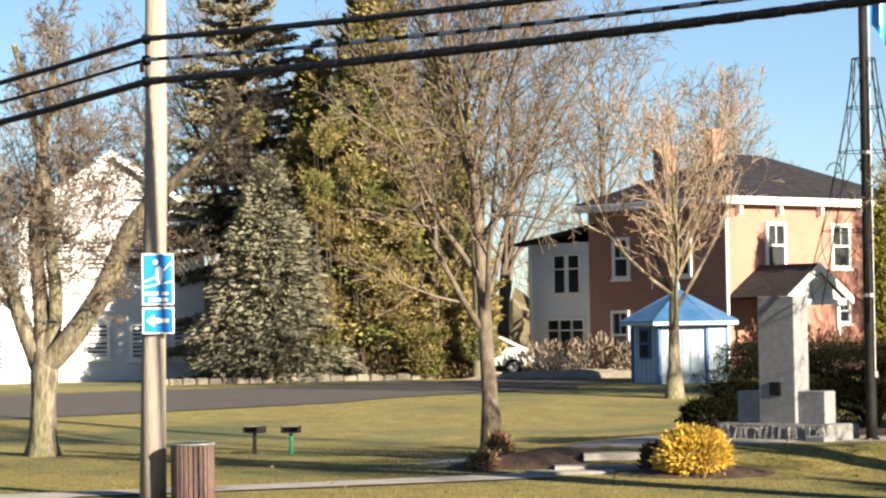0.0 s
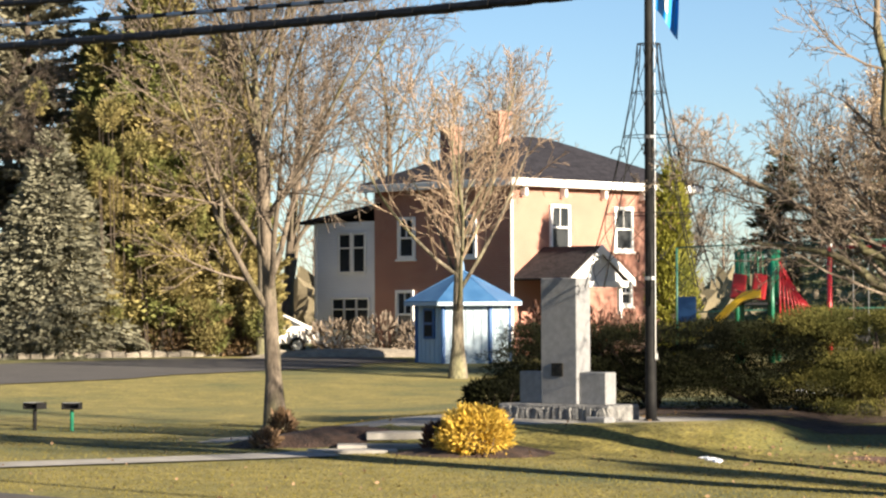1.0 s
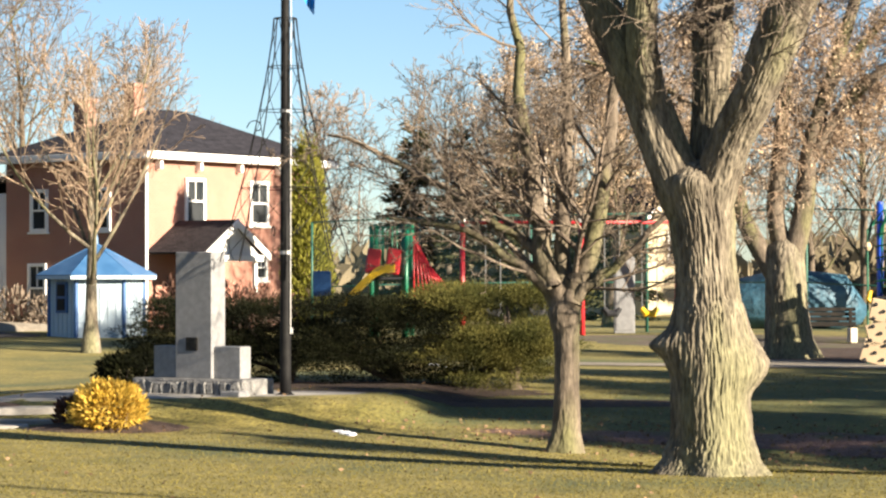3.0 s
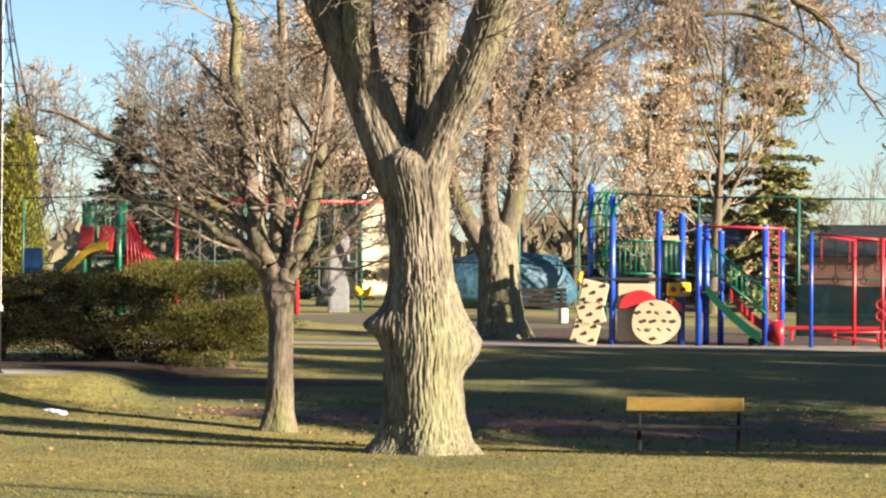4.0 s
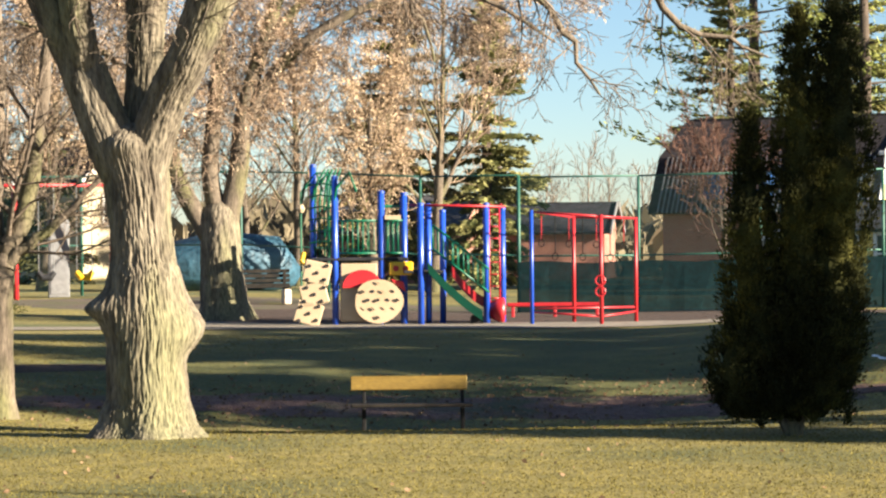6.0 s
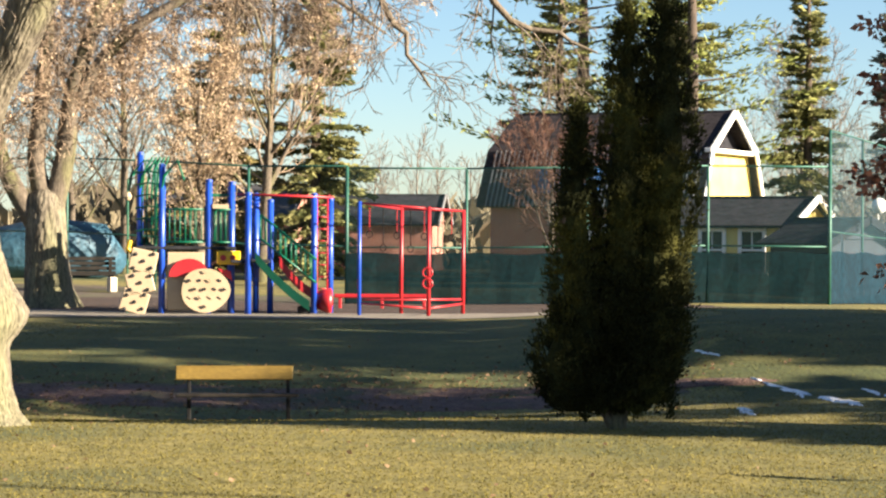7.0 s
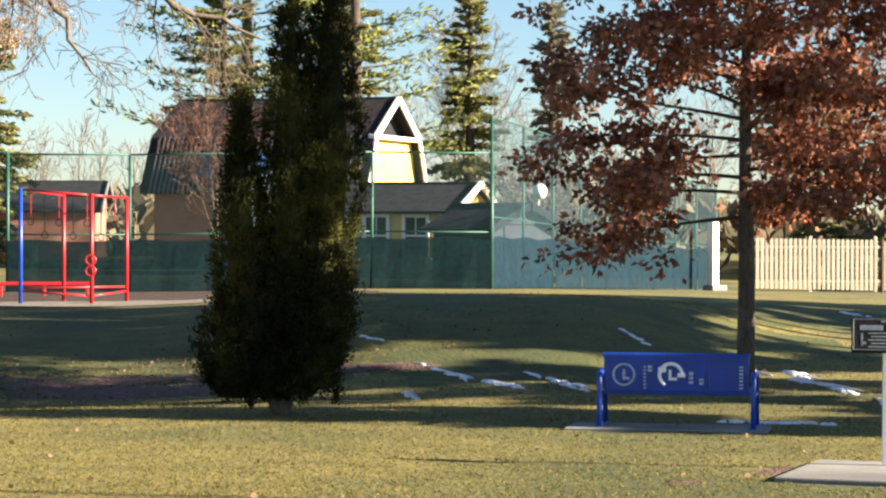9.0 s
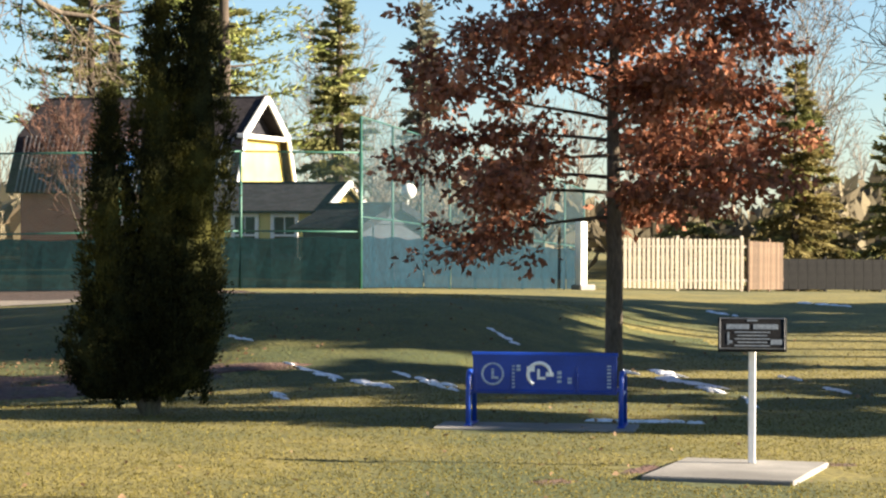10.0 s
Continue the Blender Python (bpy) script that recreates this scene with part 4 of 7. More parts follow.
def big_tree():
    """The old trunk near the road: burls, root flare, three heavy limbs."""
    x, y = -0.42, 31.2
    root = thing("old_tree", "massive old tree with pale furrowed bark, burls and heavy limbs", "tree", (x, y, height(x, y) - 0.06))
    bark_mesh("trunk", [(0.0, 0, 0), (0.0, 0, 0.3), (0.0, 0, 0.6), (-0.02, 0, 1.0), (0.0, 0, 1.4), (-0.03, 0, 1.95), (-0.05, 0, 2.4), (-0.08, 0, 2.75), (-0.11, 0, 3.25), (-0.17, 0, 3.65), (-0.13, 0.02, 3.92), (-0.12, 0.02, 4.02)],
              [0.70, 0.55, 0.49, 0.48, 0.48, 0.46, 0.385, 0.37, 0.39, 0.41, 0.28, 0.06], BARK, root, 3.0, 340, 0.018, 0.023, 0.14,
              [(1.74, 186, 0.25, 0.15), (1.52, 200, 0.10, 0.24), (1.40, 352, 0.19, 0.20), (1.62, 10, 0.10, 0.26), (1.3, 270, 0.03, 0.4), (3.72, 258, 0.09, 0.12)])
    rng = random.Random(11)
    plan = [(4, 0.1, 0.05, 6, 0.2, 40, 0.5, 0.5, 0.2), (6, 0.14, 0.0, 7, 0.12, 46, 0.55, 0.5, 0.3), (5, 0.16, -0.06, 6, 0.12, 46, 0.55, 0.6, 0.35), (4, 0.2, -0.10, 4, 0.1, 45, 0.5, 0.6, 0.4), (3, 0.22, -0.10, 0, 0, 0, 0, 0, 0.4)]
    segs = []
    for k, (line, radii) in enumerate((
            ([(-0.2, 0, 3.1), (-0.42, 0.0, 3.75), (-0.66, 0.05, 4.4), (-0.86, 0.1, 4.9), (-1.22, 0.15, 5.6), (-1.7, 0.25, 6.8), (-2.1, 0.4, 8.6)], [0.24, 0.30, 0.285, 0.27, 0.24, 0.2, 0.15]),
            ([(-0.72, -0.05, 4.5), (-0.80, -0.12, 5.1), (-0.86, -0.2, 5.7), (-0.7, -0.3, 7.4)], [0.12, 0.19, 0.18, 0.13]),
            ([(-0.12, 0.12, 3.3), (-0.04, 0.3, 4.3), (0.0, 0.38, 5.0), (0.02, 0.45, 5.7), (0.05, 0.5, 7.2), (-0.2, 0.6, 9.0)], [0.2, 0.215, 0.215, 0.25, 0.19, 0.14]),
            ([(-0.02, -0.05, 3.1), (0.08, -0.12, 3.75), (0.30, -0.34, 4.35), (0.57, -0.62, 4.85), (0.84, -0.84, 5.5), (1.22, -1.05, 6.2), (2.0, -1.4, 7.2), (3.0, -1.8, 8.2)], [0.2, 0.27, 0.26, 0.255, 0.27, 0.24, 0.19, 0.13]))):
        bark_mesh("limb", line, radii, BARK, root, 5.0 + k, 130, 0.025, 0.019)
        limb_path(segs, rng, line, [0.02] * len(line), 0, 7, plan, 0.45, 55, 2.6)
    # long limbs that droop on the far side towards the playground
    for line, radii in (([(2.0, -1.4, 7.0), (3.4, -0.6, 6.9), (4.6, 0.4, 6.1), (5.4, 0.5, 5.2), (5.9, 0.6, 4.4)], [0.11, 0.085, 0.06, 0.04, 0.015]),
                        ([(3.0, -1.8, 8.2), (4.8, -0.6, 7.6), (6.2, 0.6, 6.4), (7.0, 0.7, 5.3), (8.2, 0.8, 4.9)], [0.11, 0.085, 0.06, 0.045, 0.015]),
                        ([(1.6, -1.15, 6.4), (2.6, -0.4, 6.6), (3.4, 0.3, 5.7), (3.7, 0.3, 4.8)], [0.09, 0.06, 0.04, 0.015])):
        limb_path(segs, rng, line, radii, 1, 16, plan, 0.15, 48, 1.5, 0.06)
    tubes("main_branchwork", [s for s in segs if s[8] <= 1 and s[6] > 0.021], 6, BARK_GREY, root)
    tubes("fine_branchwork", [s for s in segs if s[8] > 1 or s[6] <= 0.021], 3, TWIG, root, 0.005)


big_tree()


def forked_tree():
    x, y = -2.75, 37.3
    root = thing("forked_tree", "leafless tree with a short stout trunk forking into many limbs", "tree", (x, y, height(x, y) - 0.05))
    bark_mesh("trunk", [(0.02, 0, 0), (0.05, 0, 0.5), (0.06, 0, 1.1), (0.06, 0, 1.7), (0.03, 0, 2.15), (0.02, 0, 2.4)], [0.28, 0.2, 0.18, 0.18, 0.24, 0.15], BARK_GREY, root, 2.0, 72, 0.04, 0.012, 0.04)
    rng = random.Random(21)
    plan = [(5, 0.1, 0.06, 6, 0.2, 40, 0.5, 0.5, 0.2), (6, 0.12, 0.08, 6, 0.15, 42, 0.5, 0.5, 0.3), (4, 0.14, 0.06, 5, 0.12, 42, 0.5, 0.6, 0.35), (3, 0.18, 0.03, 4, 0.1, 42, 0.5, 0.6, 0.4), (2, 0.2, 0.0, 0, 0, 0, 0, 0, 0.4)]
    segs = []
    for line, radii in (([(0, 0, 2.2), (-0.28, 0, 2.9), (-0.42, 0.1, 3.9), (-0.62, 0.15, 5.0), (-0.8, 0.2, 7.4)], [0.13, 0.115, 0.095, 0.075, 0.03]),
                        ([(0.02, 0.02, 2.2), (-0.02, 0.1, 3.2), (0.05, 0.1, 4.4), (0.0, 0.1, 7.8)], [0.10, 0.085, 0.07, 0.03]),
                        ([(0.05, 0, 2.2), (0.32, -0.05, 2.75), (0.55, -0.05, 3.6), (0.75, 0, 5.0), (1.0, 0, 7.0)], [0.13, 0.11, 0.09, 0.07, 0.03]),
                        ([(0.08, -0.05, 2.3), (0.6, -0.2, 2.75), (1.2, -0.3, 3.2), (1.9, -0.4, 3.9)], [0.08, 0.055, 0.04, 0.02]),
                        ([(-0.06, -0.05, 2.3), (-0.6, -0.2, 2.9), (-1.4, -0.3, 3.4), (-2.6, -0.4, 3.6)], [0.07, 0.05, 0.035, 0.015]),
                        ([(-0.3, 0, 3.0), (-1.2, 0.1, 3.7), (-2.4, 0.1, 4.4), (-3.6, 0.0, 4.9)], [0.06, 0.045, 0.03, 0.015])):
        limb_path(segs, rng, line, [1.4 * r for r in radii], 0, 8, plan, 0.22, 42, 2.3, 0.03)
    tubes("main_branchwork", [s for s in segs if s[8] <= 0], 8, BARK_GREY, root)
    tubes("fine_branchwork", [s for s in segs if s[8] > 0], 3, TWIG, root, 0.005)


forked_tree()


def willow():
    x, y = 1.0, 60.5
    root = thing("old_willow", "broad old tree with thick pale limbs and dry tan foliage", "tree", (x, y, height(x, y) - 0.05))
    bark_mesh("trunk", [(0.1, 0, 0), (0.05, 0, 0.6), (0, 0, 1.4), (-0.02, 0, 2.2), (-0.05, 0, 2.7), (-0.05, 0, 3.0)], [0.72, 0.56, 0.5, 0.47, 0.40, 0.08], BARK, root, 8.0, 96, 0.06, 0.03, 0.1)
    rng = random.Random(31)
    plan = [(5, 0.1, 0.06, 6, 0.2, 40, 0.5, 0.5, 0.2), (7, 0.12, 0.03, 10, 0.15, 42, 0.5, 0.5, 0.3), (5, 0.14, -0.04, 7, 0.12, 44, 0.5, 0.6, 0.35), (4, 0.16, -0.14, 3, 0.1, 42, 0.5, 0.6, 0.4), (3, 0.16, -0.2, 0, 0, 0, 0, 0, 0.4)]
    segs = []
    for k, (line, radii) in enumerate((([(-0.2, 0, 2.0), (-0.75, 0, 2.9), (-1.15, 0.1, 3.9), (-1.3, 0.2, 5.2), (-1.9, 0.3, 8.5), (-2.6, 0.4, 12)], [0.26, 0.22, 0.19, 0.16, 0.12, 0.05]),
                        ([(0, 0, 2.5), (-0.25, 0.1, 3.6), (-0.1, 0.1, 5.5), (0.1, 0.2, 8), (0.4, 0.2, 12.5)], [0.25, 0.21, 0.18, 0.14, 0.05]),
                        ([(0.15, 0, 2.4), (0.45, 0, 3.8), (0.6, 0, 5.2), (1.3, 0.1, 7.5), (2.4, 0.2, 11)], [0.27, 0.24, 0.2, 0.16, 0.05]),
                        ([(0.6, 0, 4.9), (1.6, -0.2, 6.4), (3.4, -0.4, 7.6), (6.0, -0.6, 8.0), (8.2, -0.8, 6.8)], [0.17, 0.14, 0.1, 0.06, 0.02]),
                        ([(1.0, 0, 6.6), (3.0, 0.3, 8.8), (6.0, 0.5, 10), (8.6, 0.5, 9)], [0.12, 0.09, 0.06, 0.02]),
                        ([(-1.3, 0.2, 5.2), (-2.8, 0.2, 6.6), (-5.0, 0.3, 7.4)], [0.1, 0.07, 0.03]))):
        # limbs get a darker bark than the trunk for the shade of their leaves
        bark_mesh("limb", line, radii, BARK_GREY, root, 12.0 + k, 28, 0.14, 0.014)
        limb_path(segs, rng, line, [0.02] * len(line), 0, 16, plan, 0.3, 50, 3.0)
    tubes("fine_branchwork", [s for s in segs if s[8] > 0], 3, TWIG_TAN, root, 0.009)
    scatter_leaves("dry_leaves", segs, 3, 15000, 0.07, DRY_LEAF, root, 5, -1.0, 0.10)


willow()


def old_maple_left():
    x, y = -25.3, 44.2
    root = thing("forked_tree", "leafless pale-barked tree forking low into thick limbs", "tree", (x, y, height(x, y) - 0.05))
    bark_mesh("trunk", [(0, 0, 0), (0.02, 0, 0.5), (0.05, 0, 1.2), (0.08, 0, 1.7), (0.1, 0, 2.1), (0.1, 0, 2.3)], [0.36, 0.27, 0.24, 0.28, 0.24, 0.06], BARK, root, 4.0, 64, 0.05, 0.015, 0.05)
    rng = random.Random(41)
    plan = [(5, 0.1, 0.06, 6, 0.2, 40, 0.5, 0.5, 0.2), (6, 0.12, 0.04, 9, 0.15, 42, 0.5, 0.5, 0.3), (4, 0.14, 0.04, 7, 0.12, 42, 0.5, 0.6, 0.35), (3, 0.18, 0.02, 4, 0.1, 42, 0.5, 0.6, 0.4), (2, 0.2, 0, 0, 0, 0, 0, 0, 0.4)]
    segs = []
    for k, (line, radii) in enumerate((([(0.1, 0, 1.9), (0.62, 0, 2.35), (1.45, 0, 3.4), (2.15, 0.0, 4.7), (3.2, 0.1, 5.7), (4.7, 0.2, 7.0)], [0.23, 0.23, 0.22, 0.18, 0.11, 0.04]),
                        ([(0.0, 0, 1.8), (-0.35, 0, 2.6), (-0.7, 0, 3.5), (-1.3, 0, 5)], [0.2, 0.17, 0.14, 0.08]),
                        ([(0.05, 0.05, 2.0), (-0.05, 0.1, 3.2), (-0.15, 0.1, 4.6), (0.1, 0.1, 6.6), (0.4, 0.1, 8.5)], [0.2, 0.16, 0.14, 0.1, 0.05]),
                        ([(0.1, 0.05, 2.0), (0.3, 0.1, 3.0), (0.2, 0.1, 4.4), (0.0, 0.1, 6.2), (-0.6, 0.1, 8.5)], [0.17, 0.14, 0.12, 0.1, 0.05]))):
        bark_mesh("limb", line, radii, BARK, root, 15.0 + k, 28, 0.12, 0.012)
        limb_path(segs, rng, line, [0.02] * len(line), 0, 14, plan, 0.3, 50, 2.2)
    tubes("fine_branchwork", [s for s in segs if s[8] > 0], 3, TWIG, root, 0.007)


old_maple_left()


def oak():
    """A young oak: level boughs from a straight leader, dry leaves in clumps along their outer twigs."""
    x, y, tall = 15.2, 32.7, 8.0
    rng, rs = random.Random(6), np.random.RandomState(9)
    root = thing("oak_tree", "young oak holding its dry rust-brown leaves on the bank", "tree", (x, y, height(x, y) - 0.05))
    part("trunk", Shape().tube([(0, 0, 0), (0.01, 0, 0.3), (0.02, 0, 1.8), (-0.02, 0, 4.0), (0.03, 0.02, 6.0), (0, 0, tall)], [0.17, 0.135, 0.12, 0.085, 0.05, 0.015], 14), BARK_GREY, root, smooth=True)
    segs, clumps = [], []
    z, turn = 2.5, 0.4
    while z < tall - 0.3:
        t = (z - 2.5) / (tall - 2.5)
        reach = 2.75 * (1 - max(0.0, t - 0.25) / 0.75) ** 0.75 * (0.82 + 0.25 * smooth01(t / 0.3))
        turn += 2.4 + rng.gauss(0, 0.25)
        L = reach * (0.72 + 0.38 * rng.random())
        up = 0.04 + 0.42 * t + rng.gauss(0, 0.06)
        sag = 0.10 * (1 - t)
        p, n = Vector((0, 0, z)), 8
        for k in range(1, n + 1):
            s = k / n
            a = turn + 0.25 * math.sin(3 * s + z)
            q = Vector((math.cos(a) * L * s, math.sin(a) * L * s, z + L * (up * s - sag * s * s)))
            r0 = 0.034 * (1 - t * 0.5) * (1.08 - s) + 0.006
            segs.append((*p, *q, r0, r0 * 0.85, 1))
            if s > 0.28:
                for _ in range(2 if s < 0.6 else 3):
                    side = Vector((rng.gauss(0, 1), rng.gauss(0, 1), rng.gauss(0.15, 0.45)))
                    e = q + (side.normalized() + (q - p).normalized() * 0.8) * (0.22 + 0.38 * rng.random())
                    segs.append((*q, *e, 0.009, 0.004, 2))
                    if rng.random() < 0.84:
                        clumps.append((*e, 0.085 + 0.07 * rng.random(), rng.randint(24, 64)))
                    if rng.random() < 0.45:
                        clumps.append((*(q.lerp(e, 0.5)), 0.10, rng.randint(10, 26)))
            p = q
        z += 0.085 + 0.05 * rng.random()
    tubes("main_branchwork", [s for s in segs if s[8] == 1], 6, BARK_DARK, root)
    tubes("fine_branchwork", [s for s in segs if s[8] == 2], 3, BARK_DARK, root)
    c = np.array(clumps)
    i = np.repeat(np.arange(len(c)), c[:, 4].astype(int))
    m = len(i)
    off = rs.normal(0, 1, (m, 3)) * np.array([1, 1, 0.7])
    pts = c[i, :3] + off * c[i, 3:4]
    d = off + rs.normal(0, 0.8, (m, 3)) + np.array([0, 0, -0.7])
    l = 0.125 * (0.65 + 0.7 * rs.random_sample(m))
    tagged(quads("leaves", blades(pts, d, l, l * 0.62, rs), OAK_LEAF, root), kind="stuff")


oak()

# ---------------------------------------------------------------- evergreens
conifer("broad pale blue spruce beside the drive", -36.6, 80.2, 8.2, 3.5, 2, BLUE_SPRUCE, 8.0, low=0.02, size=0.32, droop=0.25, whorl=0.24, gaps=0.0, fat=0.34)
conifer("tall grey-green spruce behind the utility pole", -40.0, 85.5, 17.5, 5.0, 5, SPRUCE_GREY, 6.0, size=0.40, whorl=0.30, droop=0.30, gaps=0.08, fat=0.34)
for k, (dx, dy, h, w) in enumerate(((-36.0, 83.6, 12.0, 2.3), (-33.6, 83.4, 15.4, 3.2), (-31.6, 84.4, 12.0, 2.6), (-35.0, 85.6, 15.0, 2.8), (-37.5, 86.5, 13, 2.2))):
    conifer("tall olive and gold-tipped cedar in a dense clump", dx, dy, h, w, 50 + k, CEDAR_GOLD, 8.0, low=0.03, size=0.30, droop=0.05, power=0.6, name="cedar_tree", gaps=0.05, rise=0.25, fat=0.42)
for k, (dx, dy, w, h) in enumerate(((-35.3, 81.5, 1.5, 2.3), (-34.3, 82.2, 1.7, 4.4), (-32.7, 82.7, 1.7, 4.6), (-37.3, 82.6, 1.5, 4.6), (-31.0, 83.4, 1.4, 3.2))):
    rg = random.Random(900 + k)
    shrub_mass("cedar_tree", "bushy olive cedar filling the dense clump", "tree", dx, dy, [(rg.gauss(0, 0.45) * w, rg.gauss(0, 0.45) * w, 0.6 + 2 * h * (q + 0.5) / 26, w * (0.5 - 0.012 * q), w * (0.5 - 0.012 * q), 0.5) for q in range(26)], 36000, 0.16, CEDAR_GOLD, 900 + k, 0.5, stems=BARK_DARK, slim=0.26)
shrub_mass("columnar_cedar", "slim yellow-green columnar cedar by the house", "tree", -15.1, 84.2, [(0, 0, 2.0, 0.80, 0.75, 2.4), (0, 0, 4.4, 0.55, 0.5, 2.2)], 14000, 0.18, LIME, 4, 1.2)


def twin_cedar():
    """Three fused spires on one foot: upright fans of sprays set in tufts over a solid dark core that stands for the
    shade inside.
    """
    root = thing("twin_cedar", "tall dark twin-topped cedar standing on the lawn edge", "tree", (7.35, 29.3, height(7.35, 29.3) - 0.03))
    rng, rs = random.Random(6), np.random.RandomState(6)
    pts, dirs, lens = [], [], []
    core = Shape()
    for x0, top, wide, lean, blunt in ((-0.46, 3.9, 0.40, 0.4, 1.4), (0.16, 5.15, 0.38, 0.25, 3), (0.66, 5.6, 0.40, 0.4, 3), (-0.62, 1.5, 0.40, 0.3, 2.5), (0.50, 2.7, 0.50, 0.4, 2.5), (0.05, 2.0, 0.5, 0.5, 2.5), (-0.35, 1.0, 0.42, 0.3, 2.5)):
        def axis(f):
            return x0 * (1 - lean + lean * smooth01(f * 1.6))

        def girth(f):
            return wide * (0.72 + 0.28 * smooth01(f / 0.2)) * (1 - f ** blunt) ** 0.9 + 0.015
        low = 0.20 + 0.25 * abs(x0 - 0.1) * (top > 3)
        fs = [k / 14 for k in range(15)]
        # plain tube behind the sprays, dark in place of the shaded depth between them
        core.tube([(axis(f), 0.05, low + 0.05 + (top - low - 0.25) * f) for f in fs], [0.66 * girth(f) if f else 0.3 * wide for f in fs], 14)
        n = int(210 * top * (wide + 0.15))
        for k in range(n):
            f = ((k + rng.random()) / n) ** 1.12
            a = k * 2.399 + rng.gauss(0, 0.4)
            lump = 1 + 0.30 * noise.noise((math.cos(a) * 1.3 + x0 * 5, math.sin(a) * 1.3, f * top * 1.7)) + rng.gauss(0, 0.06)
            r = girth(f) * lump
            c = Vector((axis(f) + r * math.cos(a), 0.05 + r * math.sin(a), low + (top - low) * f + rng.gauss(0, 0.04)))
            out = Vector((math.cos(a), math.sin(a), 0))
            big = 0.10 + 0.10 * rng.random()
            for _ in range(rng.randint(34, 50)):
                v = Vector((rng.gauss(0, 0.45), rng.gauss(0, 0.45), 1.1 + rng.gauss(0, 0.4))) + out * 0.55
                q = c + v.normalized() * big * rng.random() + out * rng.gauss(-0.02, 0.03)
                pts.append(tuple(q))
                dirs.append(tuple(v))
                lens.append(0.034 + 0.036 * rng.random())
    ln = np.array(lens)
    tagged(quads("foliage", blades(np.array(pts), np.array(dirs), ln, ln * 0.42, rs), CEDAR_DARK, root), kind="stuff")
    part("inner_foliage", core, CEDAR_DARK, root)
    return root


cedar = twin_cedar()
part("trunk", Shape().tube([(0.06, 0, 0), (0.03, 0, 0.25), (0.0, 0.03, 0.8)], [0.11, 0.08, 0.07], 10), BARK_GREY, cedar)
for dx in (-0.12, 0.15):
    part("trunk", Shape().tube([(0.05 + 0.3 * dx, -0.02, 0), (dx, -0.04, 0.25), (2.2 * dx, 0, 0.8)], [0.06, 0.045, 0.04], 8), BARK_GREY, cedar)


def spread(x0, x1, z0, z1, n, seed, deep=1.1):
    """Flat overlapping plates of foliage from x0 to x1, as on an old spreading juniper."""
    rng = random.Random(seed)
    out = []
    for k in range(n):
        f = (k + rng.random()) / n
        w = 0.35 + 0.40 * rng.random()
        out.append((x0 + (x1 - x0) * f, rng.uniform(-deep, deep), z0 + (z1 - z0) * (1 - (1 - rng.random()) ** 1.5), w, w * 1.2, 0.10 + 0.10 * rng.random()))
    return out


def juniper(label, x, y, blobs, stems, count, material, seed, up, size=0.056, slim=0.24):
    root = shrub_mass("juniper_hedge", label, "hedge", x, y, blobs, count, size, material, seed, up, stems=BARK_DARK, stem_count=0, slim=slim, lumps=2.4, inner=0.6)
    rng = random.Random(seed)
    for sx in stems:
        for _ in range(5):
            t = rng.choice(blobs)
            e = (sx + (t[0] - sx) * 0.35 + rng.gauss(0, 0.2), t[1] * 0.5, max(0.5, t[2] - 0.1))
            part("stem", Shape().tube([(sx + rng.gauss(0, 0.05), rng.gauss(0, 0.05), 0), (sx + 0.3 * (e[0] - sx) + rng.gauss(0, 0.06), e[1] * 0.4, 0.35), e], [0.075, 0.06, 0.03], 7), BARK_DARK, root, smooth=True)
    return root


# the lowest plates fill the gap under the canopy, standing in for its deep shade
juniper("wide dark old juniper over bare stems behind the monument, low plates added for shade", -8.6, 47.6, spread(-3.3, 3.1, 0.70, 1.62, 84, 1) + spread(-2.8, 2.9, 0.45, 0.80, 28, 2) + spread(-3.2, 3.0, 0.12, 0.5, 22, 5, 0.9) + [(-3.0, -0.2, 0.75, 0.7, 0.8, 0.3)], (-2.2, -0.3, 1.9), 170000, JUNIPER, 8, 0.35)
juniper("olive-tipped juniper with rising sprays at the end of the hedge", -4.9, 47.4, spread(-1.3, 1.2, 0.35, 1.95, 60, 3, 0.9) + spread(-0.6, 1.3, 0.15, 0.9, 24, 4, 0.8), (-0.2, 0.5), 100000, JUNIPER_OLIVE, 18, 0.7)
shrub_mass("yellow_shrub", "round golden-leaved shrub in a mulch bed", "shrub", -10.15, 38.6, [(0, 0, 0.38, 0.55, 0.5, 0.40)], 5200, 0.10, YELLOW_LEAF, 10, 0.5)
for k, (dx, dy, h, w, kind) in enumerate(((22.5, 99, 15.5, 3.4, SPRUCE), (28.5, 103, 18, 3.6, SPRUCE), (34.2, 102, 15.5, 2.5, SPRUCE), (38.4, 103, 14.6, 2.1, BLUE_SPRUCE), (12.0, 96, 14, 3.2, SPRUCE), (8.6, 98, 15, 3.6, CEDAR_GOLD), (48.6, 87.3, 9.4, 2.7, CEDAR_GOLD), (51.0, 90, 7.6, 2.6, CEDAR_GOLD), (53.2, 87.2, 7.8, 2.4, SPRUCE), (47.0, 92, 7.5, 2.4, SPRUCE))):
    conifer("tall conifer standing behind the park", dx, dy, h, w, 70 + k, kind, 5.2, size=0.42, droop=0.36, whorl=0.42, gaps=0.08, fat=0.34, power=0.85)


# ---------------------------------------------------------------- utility pole, cables, signs, bin, grills
def bars(root, rows, material, face):
    """Plain bars in the plane y=face; rows of (x, z, width, height)."""
    for x, z, w, h in rows:
        part("print_bar", Shape().box((x, face, z), (w, 0.004, h)), material, root)


POLE = (-16.72, 32.43)


